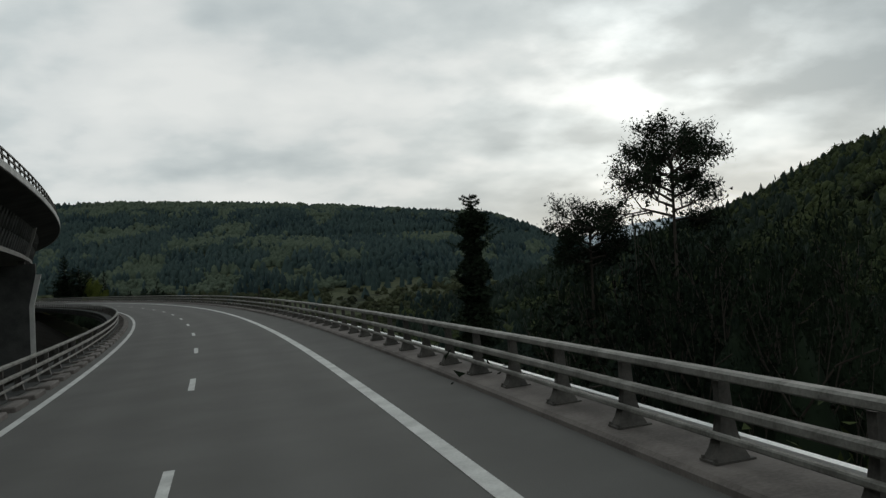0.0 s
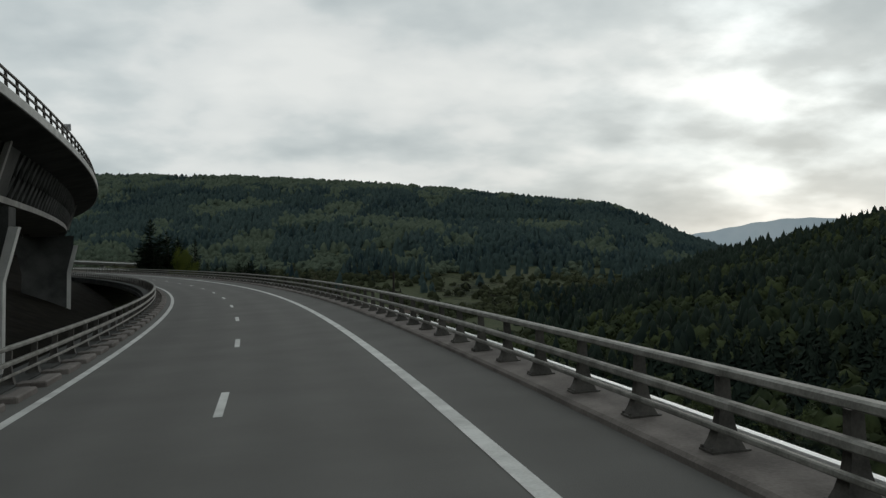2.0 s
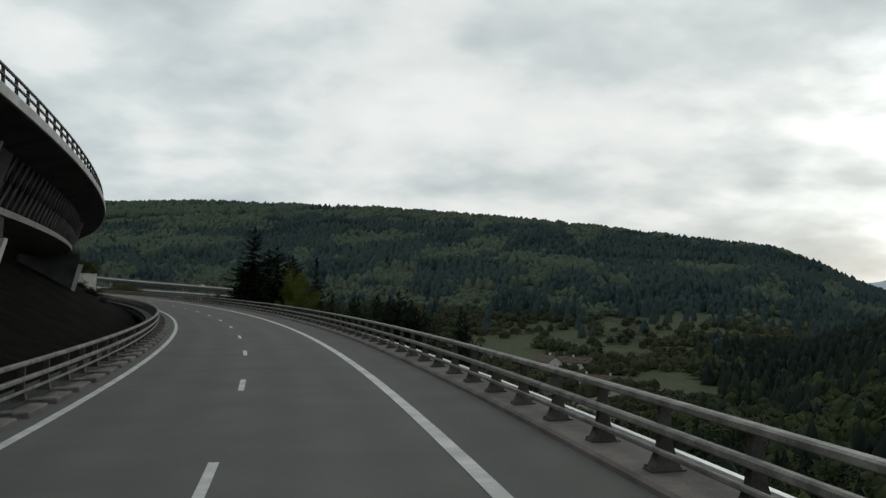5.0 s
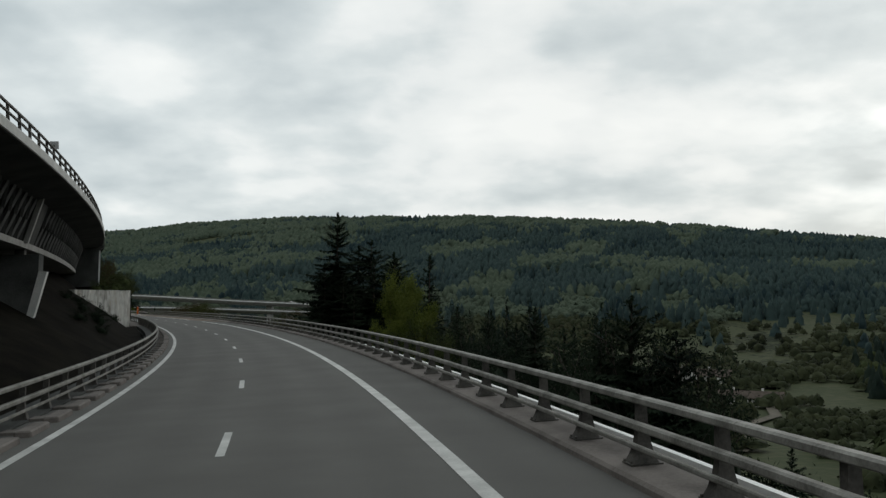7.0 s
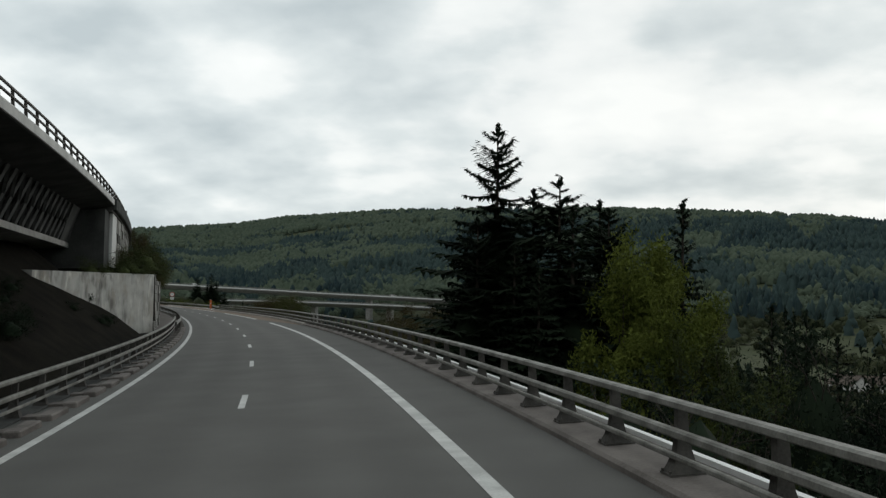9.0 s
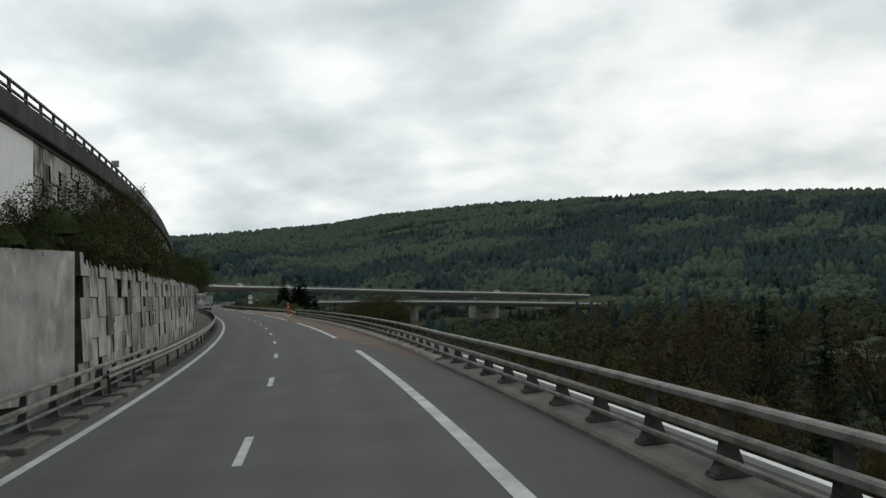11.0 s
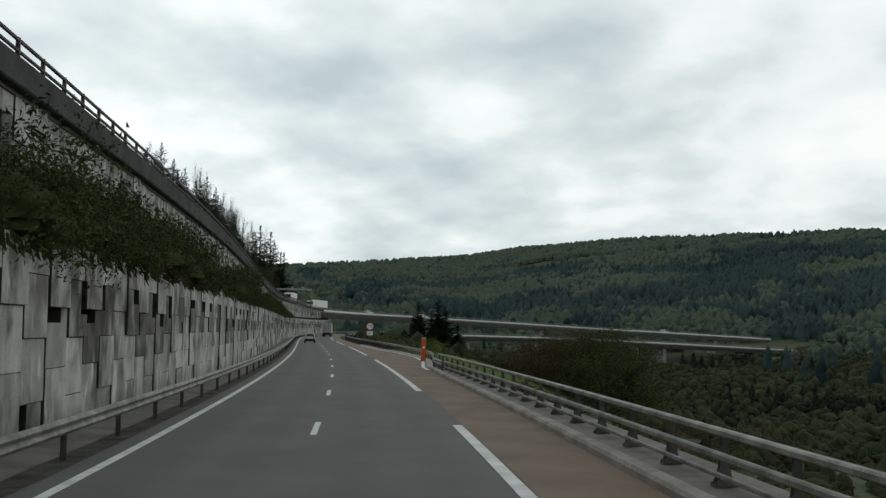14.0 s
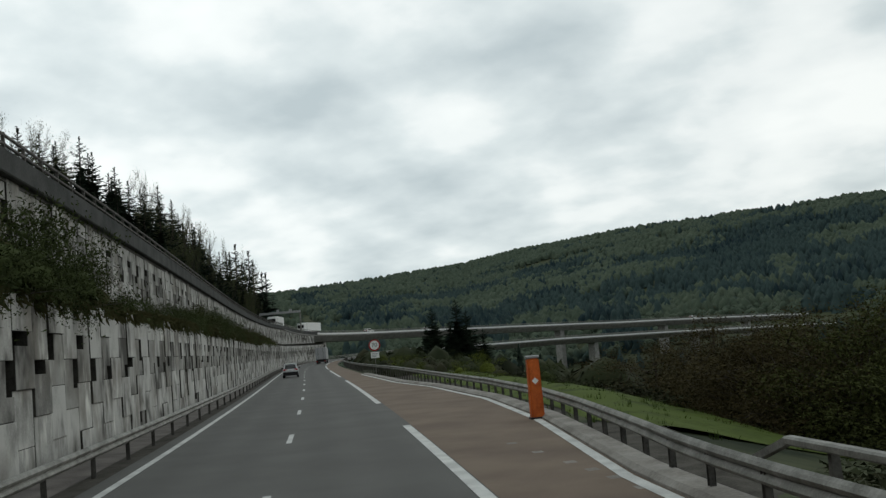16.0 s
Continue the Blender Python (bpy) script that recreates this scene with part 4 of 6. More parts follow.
gutter = sweep("gutter", [(-4.56, 0.006), (-3.98, 0.006)], 289, 690, GRAVEL, step=4, closed=False)
tagged(gutter, "dark gritty strip along the inner edge line", "gutter", "", "structure")
tagged(apron, "grey gritty concrete verge at the foot of the retaining wall", "verge", "", "structure")
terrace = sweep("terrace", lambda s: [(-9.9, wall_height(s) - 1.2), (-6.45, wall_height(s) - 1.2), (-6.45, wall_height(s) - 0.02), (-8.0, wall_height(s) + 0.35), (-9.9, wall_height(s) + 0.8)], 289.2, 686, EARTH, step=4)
tagged(terrace, "earth terrace between the two retaining walls", "terrace", "", "structure")
# slanting abutment wall at the end of the upper viaduct
ab = thing("abutment", "pale streaked concrete abutment at the end of the upper viaduct", "abutment")


def slab_between(p0, p1, z0a, z1a, z0b, z1b, thick, mat, name, parent):
    bm = bmesh.new()
    d = Vector((p1[0] - p0[0], p1[1] - p0[1], 0)).normalized()
    nrm = Vector((d.y, -d.x, 0)) * thick
    q = []
    n = 7
    for i in range(n):
        t = i / (n - 1)
        x, y = p0[0] + (p1[0] - p0[0]) * t, p0[1] + (p1[1] - p0[1]) * t
        lo, hi = z0a + (z0b - z0a) * t, z1a + (z1b - z1a) * t
        q.append([bm.verts.new((x, y, lo)), bm.verts.new((x, y, hi)), bm.verts.new((x - nrm.x, y - nrm.y, hi)), bm.verts.new((x - nrm.x, y - nrm.y, lo))])
    for a, b in zip(q, q[1:]):
        for i in range(4):
            bm.faces.new((a[i], b[i], b[(i + 1) % 4], a[(i + 1) % 4]))
    bm.faces.new(q[0])
    bm.faces.new(q[-1][::-1])
    bmesh.ops.recalc_face_normals(bm, faces=bm.faces)
    return part(name, bm, mat, parent)


A0, A1 = pt(270.5, -12.4), pt(288.6, -6.35)
slab_between(A0, A1, -3, 3.85, -3, 4.1, 0.8, STREAKED := wall_panel("streaked_concrete", (0.3, 0.295, 0.275), (0.47, 0.465, 0.435), (0.12, 0.118, 0.108), 0.46), "wing_wall", ab)
A2 = pt(270.5, -21)
slab_between(A2, A0, -3, 3.85, -3, 3.85, 0.8, STREAKED, "front_wall", ab)
sweep("end_block", [(-10.15, 3.9), (-10.15, 9.6), (-20, 9.6), (-20, 3.9)], 288.5, 299, CONCRETE_DARK, ab, 3.5, label="dark bearing block")
sweep("pale_jamb", [(-9.9, 4.6), (-9.9, 9.7), (-10.14, 9.7), (-10.14, 4.6)], 293.0, 297.9, WHITE, ab, 2.0, label="pale concrete jamb")
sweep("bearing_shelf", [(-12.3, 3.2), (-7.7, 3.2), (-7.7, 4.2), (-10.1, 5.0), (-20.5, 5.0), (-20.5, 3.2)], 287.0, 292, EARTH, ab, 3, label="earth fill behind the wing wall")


# ---- vegetation ----
def lumpy_crown(rings, n, seed):
    """A closed crown of uneven lobes, for woods far off."""
    q = np.random.default_rng(seed)
    V, F = [(0, 0, 1.0)], []
    for i in range(rings):
        e = (i + 1) / rings
        z, r = 1.0 - 1.45 * e ** 1.2, math.sin(min(1.0, e * 1.1) * math.pi / 2)
        for k in range(n):
            a_ = 2 * math.pi * (k + 0.5 * (i % 2)) / n
            w = r * (q.uniform(0.68, 1.12) if k % 2 else q.uniform(0.9, 1.15))
            V.append((math.cos(a_) * w, math.sin(a_) * w, z + q.uniform(-0.14, 0.14)))
    F += [(0, 1 + k, 1 + (k + 1) % n) for k in range(n)]
    for i in range(rings - 1):
        for k in range(n):
            a0, a1 = 1 + i * n + k, 1 + i * n + (k + 1) % n
            F += [(a0, a0 + n, a1), (a1, a0 + n, a1 + n)]
    return np.array(V), np.array(F)


def soft_conifer(rings, n, seed):
    """A closed conifer body with an uneven, blunt outline."""
    q = np.random.default_rng(seed)
    V, F = [(0, 0, 1.0)], []
    for i in range(rings):
        e = (i + 1) / rings
        for k in range(n):
            a_ = 2 * math.pi * (k + 0.5 * (i % 2)) / n
            w = 0.27 * e ** 0.6 * q.uniform(0.7, 1.25)
            V.append((math.cos(a_) * w, math.sin(a_) * w, 1.0 - 0.98 * e + q.uniform(-0.05, 0.05)))
    F += [(0, 1 + k, 1 + (k + 1) % n) for k in range(n)]
    for i in range(rings - 1):
        for k in range(n):
            a0, a1 = 1 + i * n + k, 1 + i * n + (k + 1) % n
            F += [(a0, a0 + n, a1), (a1, a0 + n, a1 + n)]
    return np.array(V), np.array(F)


def spruce_meshes(h, r, seed, skirt=0.08, whorls=None, thin=0.0, sprays=7, taper=0.78, core=0.5):
    rnd = random.Random(seed)
    bm = bmesh.new()
    bmesh.ops.create_cone(bm, cap_ends=False, segments=7, radius1=h * 0.016, radius2=0.02, depth=h * 0.98, matrix=Matrix.Translation((0, 0, h * 0.49)))
    trunk = bpy.data.meshes.new("trunk")
    bm.to_mesh(trunk)
    bm.free()
    trunk.materials.append(BARK)
    V, F = [], []
    n_w = whorls or int(h * 2.3)
    lean = [rnd.uniform(0, 6.28) for _ in range(4)]

    def leaf(ca, sa, pts):
        b = len(V)
        V.extend((x * ca - y * sa, x * sa + y * ca, zz) for x, y, zz in pts)
        F.append((b, b + 1, b + 2))

    for i in range(n_w):
        t = i / (n_w - 1)
        z = h * (skirt + (0.985 - skirt) * t)
        rr = r * (1 - t) ** taper * rnd.uniform(0.75, 1.15) + 0.12
        nb = 9 if t < 0.75 else 6
        for k in range(nb):
            if rnd.random() < thin + (0.3 if taper < 0.7 and t > 0.7 else 0.0):
                continue
            a = 2 * math.pi * (k + rnd.random() * 0.8) / nb + i * 1.7
            lobe = 1 + 0.16 * math.sin(2 * a + lean[0] + 5 * t) + 0.12 * math.sin(3 * a + lean[1] - 9 * t)
            L = rr * rnd.uniform(0.55, 1.2) * lobe
            dz = rnd.uniform(-0.5, 0.5) * h / n_w
            ca, sa = math.cos(a), math.sin(a)
            droop = (-0.3 - 0.2 * (1 - t)) if t < 0.82 else 0.15
            for q in range(sprays):
                u = (q + 0.25 + 0.5 * rnd.random()) / sprays
                px, pz = L * u, z + dz + L * (droop * u + 0.32 * u * u)
                wdt = (0.3 * L * (1 - 0.75 * u) + 0.12) * rnd.uniform(0.5, 1.3)
                foot = (0.6 if sprays < 10 else 0.75) * L / sprays + 0.03
                for sd in (-1, 1):
                    leaf(ca, sa, ((px - foot, 0, pz + 0.03), (px + wdt * rnd.uniform(0.25, 0.8), sd * wdt, pz - rnd.uniform(0.05, 0.6) * wdt), (px + foot, sd * 0.04, pz)))
                hang = min(wdt, 0.7) * rnd.uniform(0.3, 0.9)
                leaf(ca, sa, ((px - foot * 0.8, -0.05, pz), (px + rnd.uniform(-0.2, 0.35) * hang, rnd.uniform(-0.3, 0.3) * hang, pz - hang), (px + foot * 0.8, 0.05, pz)))
            tip = L * (droop + 0.32)
            leaf(ca, sa, ((L * 0.9, -0.06, z + dz + tip), (L * 1.1 + 0.1, 0, z + dz + tip + 0.05), (L * 0.9, 0.06, z + dz + tip)))
    for k in range(5):
        leaf(math.cos(k * 1.3), math.sin(k * 1.3), ((-0.03, 0, h * 0.95), (0.12, 0.04, h * (0.97 + 0.006 * k)), (0.02, 0, h * 1.0)))
    cv, cf = soft_conifer(7, 11, seed)
    F = np.concatenate([np.array(F), cf + len(V)])
    V = np.concatenate([np.array(V), cv * np.array([r * core / 0.27, r * core / 0.27, h * 0.64]) + np.array([0, 0, h * skirt])])
    return trunk, tri_mesh("crown", V, F, NEEDLES)


def leafy_meshes(h, r, seed, mat, leaves=2600, size=0.3, base=0.25, wide=1.0, low=0, tight=1.0):
    rnd = random.Random(seed)
    bm = bmesh.new()
    ends = []

    def limb(a, b, r0, r1):
        a, b = Vector(a), Vector(b)
        m = Matrix.Translation((a + b) / 2) @ Vector((0, 0, 1)).rotation_difference(b - a).to_matrix().to_4x4()
        bmesh.ops.create_cone(bm, cap_ends=False, segments=4 if r0 > h * 0.008 else 3, radius1=r0, radius2=r1, depth=(b - a).length, matrix=m)

    top = Vector((rnd.uniform(-0.2, 0.2), rnd.uniform(-0.2, 0.2), h * 0.55))
    limb((0, 0, -0.3), top, h * 0.02, h * 0.012)
    for i in range(9):
        a = 2 * math.pi * i / 9 + rnd.uniform(-0.3, 0.3)
        z0 = h * rnd.uniform(base, 0.55)
        L = r * rnd.uniform(0.45, 0.85)
        b = Vector((math.cos(a) * L, math.sin(a) * L, min(h * 0.93, z0 + h * rnd.uniform(0.12, 0.4))))
        limb((top.x * z0 / h, top.y * z0 / h, z0), b, h * 0.009, h * 0.004)
        for k in range(4):
            c = b + Vector((rnd.uniform(-1, 1) * r * 0.4, rnd.uniform(-1, 1) * r * 0.4, rnd.uniform(-0.12, 0.22) * h))
            limb(b if k % 2 else (b + Vector((0, 0, z0))) / 2 + Vector((b.x * 0.1, b.y * 0.1, 0)), c, h * 0.004, h * 0.0015)
            ends.append(c)
    for k in range(5):
        c = Vector((rnd.uniform(-1, 1) * r * 0.3, rnd.uniform(-1, 1) * r * 0.3, h * rnd.uniform(0.8, 1.0)))
        limb(top, c, h * 0.006, h * 0.002)
        ends.append(c)
    for k in range(low):
        a = 2 * math.pi * k / max(low, 1) + rnd.uniform(-0.3, 0.3)
        q = r * rnd.uniform(0.4, 0.95)
        c = Vector((math.cos(a) * q, math.sin(a) * q, h * rnd.uniform(0.05, 0.35)))
        limb((0, 0, 0), c, h * 0.006, h * 0.002)
        ends.append(c)
    trunk = bpy.data.meshes.new("trunk")
    bm.to_mesh(trunk)
    bm.free()
    trunk.materials.append(BARK)
    g = np.random.default_rng(seed)
    E = np.array([tuple(e) for e in ends])
    idx = g.integers(0, len(E), leaves)
    c = E[idx] + np.clip(g.normal(0, 0.8, (leaves, 3)), -1.5, 1.5) * np.array([r * 0.2 * wide, r * 0.2 * wide, h * 0.07]) * tight
    u = g.normal(0, 1, (leaves, 3))
    u /= np.linalg.norm(u, axis=1)[:, None]
    w = np.cross(u, g.normal(0, 1, (leaves, 3)))
    w /= np.linalg.norm(w, axis=1)[:, None]
    sz = (size * g.uniform(0.6, 1.35, leaves))[:, None]
    V = np.stack([c - u * sz, c + w * sz * 0.7, c + u * sz], 1).reshape(-1, 3)
    F = np.arange(leaves * 3).reshape(-1, 3)
    return trunk, tri_mesh("crown", V, F, mat)


def branching_meshes(h, r, seed, mat, limbs=8, forks=3, levels=3, leaf=0.1, per_end=20, base=0.25, up=0.35, spread=0.75, loose=1.6, thick=0.02, crown_h=None, twigs=False, core=0.0):
    """A tree whose limbs fork and fork again, with small leaves round the last twigs."""
    q = random.Random(seed)
    segs, ends = [], []

    def grow(p, d, L, rad, lev):
        e = p + d * L
        if lev or twigs:
            segs.append((p, e, rad, rad * 0.62))
        if lev <= 1:
            ends.append((p, e))
        if lev == 0:
            return
        for k in range(forks):
            turn = Vector((q.uniform(-1, 1), q.uniform(-1, 1), q.uniform(-0.8, 1))) * spread
            start = e if k == 0 else p + (e - p) * q.uniform(0.45, 1.0)
            grow(start, (d + turn + Vector((0, 0, up * 0.4))).normalized(), L * q.uniform(0.55, 0.8), rad * 0.6, lev - 1)

    top = Vector((0, 0, 0.72))
    segs.append((Vector((0, 0, -0.03)), top, thick, thick * 0.4))
    for k in range(limbs):
        f = base + (0.72 - base) * k / max(limbs - 1, 1)
        a = k * 2.4 + q.uniform(-0.4, 0.4)
        d = Vector((math.cos(a), math.sin(a), up + 0.9 * (f - base) / 0.6 + q.uniform(-0.15, 0.25))).normalized()
        grow(Vector((0, 0, f)), d, 0.2 * q.uniform(0.75, 1.25), thick * 0.45, levels)
    reach = sorted(math.hypot(e.x, e.y) for _, e in ends)[int(len(ends) * 0.96)]
    high = max(e.z for _, e in ends)
    low = max(0.02, min(e.z for _, e in ends))
    crown_h = crown_h or h * 0.94
    foot = h - crown_h

    def sized(v):
        z = v.z / low * foot if v.z < low else foot + (v.z - low) / (high - low) * crown_h
        return Vector((v.x * r / reach, v.y * r / reach, z))

    V, F = [], []
    for p, e, r0, r1 in segs:
        p, e = sized(p), sized(e)
        d = (e - p).normalized()
        n1 = d.orthogonal().normalized()
        n2 = d.cross(n1)
        b = len(V)
        for c, rad in ((p, r0 * h), (e, r1 * h)):
            for k in range(3):
                w = n1 * math.cos(k * 2.094) + n2 * math.sin(k * 2.094)
                V.append(tuple(c + w * rad))
        for k in range(3):
            k2 = (k + 1) % 3
            F += [(b + k, b + k2, b + 3 + k2), (b + k, b + 3 + k2, b + 3 + k)]
    trunk = tri_mesh("trunk", np.array(V), np.array(F), BARK)
    gen = np.random.default_rng(seed)
    A = np.array([tuple(sized(p)) for p, _ in ends]).repeat(per_end, 0)
    B = np.array([tuple(sized(e)) for _, e in ends]).repeat(per_end, 0)
    n = len(A)
    u = gen.uniform(0.1, 1.15, (n, 1))
    c = A + (B - A) * u + np.clip(gen.normal(0, 1, (n, 3)), -2, 2) * leaf * loose
    d1, d2 = gen.normal(0, 1, (n, 3)), gen.normal(0, 1, (n, 3))
    d1 /= np.linalg.norm(d1, axis=1)[:, None]
    d2 /= np.linalg.norm(d2, axis=1)[:, None]
    sz = leaf * gen.uniform(0.6, 1.35, (n, 1))
    W = np.stack([c - d1 * sz, c + d2 * sz * 0.75, c + d1 * sz], 1).reshape(-1, 3)
    T = np.arange(3 * n).reshape(-1, 3)
    if core:
        cv, cf = lumpy_crown(5, 10, seed)
        T = np.concatenate([T, cf + len(W)])
        W = np.concatenate([W, cv * np.array([r * core, r * core, h * core * 0.6]) + np.array([0, 0, h * 0.4])])
    return trunk, tri_mesh("crown", W, T, mat)


def plant(name, meshes, label, category, x, y, z, turn=0.0, scale=1.0, group=""):
    group = group or name.replace("_", " ") + ("es" if name.endswith("bush") else "s")
    ob = thing(name, label, category, Matrix.Translation((x, y, z)) @ Matrix.Rotation(turn, 4, "Z") @ Matrix.Scale(scale, 4), group)
    attach("trunk", meshes[0], ob)
    attach("crown", meshes[1], ob)
    return ob


def ground_at(x, y):
    return float(land_height(x, y)[0])


SPR = [spruce_meshes(18, 4.4, 1, taper=0.6, sprays=15, core=0.64), spruce_meshes(16, 3.6, 2, taper=0.65, sprays=13, core=0.6), spruce_meshes(14, 2.6, 3, thin=0.15), spruce_meshes(12, 3.0, 4), spruce_meshes(15, 2.2, 5, 0.1, thin=0.3), spruce_meshes(16, 3.4, 6, whorls=22, sprays=4), spruce_meshes(14, 2.6, 7, whorls=20, thin=0.12, sprays=4)]
SPR_H = [18, 16, 14, 12, 15, 16, 14]


def spruce_to(x, y, top, kind, turn=0.0, label="tall dark green spruce beside the viaduct", slim=1.0):
    g = ground_at(x, y) - 0.3
    k = (top - g) / SPR_H[kind]
    ob = plant("spruce_tree", SPR[kind], label, "tree", x, y, g, turn, 1.0)
    ob.scale = (k * slim, k * slim, k)
    return ob


spruce_to(-46.2, 275.2, 11.9, 0, 0.3, slim=1.15)
spruce_to(-43.2, 277.5, 9.3, 1, 1.3, slim=1.35)
spruce_to(-42.0, 273.6, 7.0, 3, 2.2, slim=1.4)
spruce_to(-44.6, 271.8, 5.2, 3, 4.2, slim=1.3)
spruce_to(-43.2, 270.6, 4.0, 3, 0.7, slim=1.2)
spruce_to(-36.7, 274.8, 7.6, 2, 2.0)
spruce_to(-33.0, 268.2, 2.5, 2, 2.5)
spruce_to(-19.2, 224.9, 3.1, 0, 1.0, slim=1.15)
spruce_to(-17.4, 223.6, 1.6, 0, 2.0, slim=1.1)
spruce_to(-20.5, 226.5, 1.9, 0, 3.0, slim=1.0)
spruce_to(-26.3, 265.8, 2.6, 1, 0.2, slim=1.1)
spruce_to(-22.5, 267.0, 0.9, 3, 1.2, slim=0.8)
spruce_to(-31.3, 281.5, 2.2, 2, 0.5)
spruce_to(-30.9, 275.1, 2.3, 0, 0.9, slim=0.75)
spruce_to(-25.2, 255.2, 2.6, 0, 0.4, slim=0.95)
spruce_to(-23.0, 254.2, 1.0, 0, 1.4, slim=0.95)
spruce_to(-26.8, 257.5, 1.3, 0, 2.4, slim=0.9)
spruce_to(-21.4, 256.6, -0.4, 0, 3.4, slim=0.95)
spruce_to(-28.3, 284.0, 0.8, 2, 1.5)
spruce_to(-12.3, 206.9, 1.6, 0, 1.0, slim=0.72)
spruce_to(10.7, 62.4, 2.6, 0, 1.5, "dark spruce hemmed in below the viaduct", 0.62)
for x, y, top, slim in ((-198.0, 528.0, 10.4, 1.5), (-201.3, 524.5, 9.2, 1.5), (-196.0, 528.0, 8.2, 1.6), (-199.5, 522.5, 6.2, 1.7), (-193.5, 529.5, 4.4, 1.7), (-203.5, 526.0, 6.0, 1.6), (-197.2, 523.5, 6.4, 1.7), (-194.6, 525.0, 4.8, 1.7)):
    spruce_to(x, y, top, 0, x, "dark green spruce standing below the far viaduct", slim * 0.66)
for x, y, top in ((-44.8, 278.6, 8.8), (-41.2, 279.2, 8.2), (-40.4, 275.6, 7.4), (-46.5, 272.0, 6.6)):
    spruce_to(x, y, top, 0, x, slim=1.3)
for i, (x, y, top) in enumerate(((-40, 399, 2.9), (-34, 402, 1.6), (-52, 405, 0.5), (-20, 395, 0.8), (-72, 452, 0.0), (-62, 476, 1.5), (-58, 366, -2.0), (-66, 360, -3.0))):
    spruce_to(x, y, top, 2 + i % 2, i * 0.8, "small dark spruce on the valley side", 1.1)

DUSKY = branching_meshes(11, 4.0, 15, SHRUB, 11, 3, 3, 0.11, 26, 0.08, 0.6, 0.7, 2.0, 0.014)
YELLOW = [branching_meshes(13, 4.2, 11 + i, SPRING, 12, 3, 3, 0.115, 96, 0.08, 0.5, 0.75, 2.3, 0.012, core=0.62) for i in range(2)]
for i, (x, y, top, wide) in enumerate(((-38.5, 268.9, 5.5, 0.85), (-36.7, 267.6, 3.6, 0.75), (-37.6, 266.4, 1.4, 0.7))):
    g = ground_at(x, y)
    ob = plant("broadleaf_tree", YELLOW[i % 2], "broadleaf tree in fresh yellow-green spring leaf", "tree", x, y, g, i + x)
    ob.scale = (wide, wide, (top - g) / 13)
for x, y, top in ((-35.0, 266.2, 1.6), (-33.6, 264.8, 0.4), (-36.0, 264.6, -0.6)):
    g = ground_at(x, y)
    ob = plant("broadleaf_tree", DUSKY, "half-bare brown-green tree beside the viaduct", "tree", x, y, g, x)
    ob.scale = (0.7, 0.7, (top - g) / 11)


for (x, y, top, r_, seed_, k) in ((9.1, 38.2, 5.35, 1.35, 3, 12), (8.2, 40.7, 4.0, 1.0, 5, 9)):
    g = ground_at(x, y)
    plant("pine_tree", branching_meshes(top - g, r_, seed_, NEEDLES, k + 2, 3, 4, 0.042, 10, 0.16, 0.14, 0.95, 2.2, 0.0065, r_ * 1.75, True), "dark tree with an open fan of forking limbs beside the viaduct", "tree", x, y, g, 0.6)


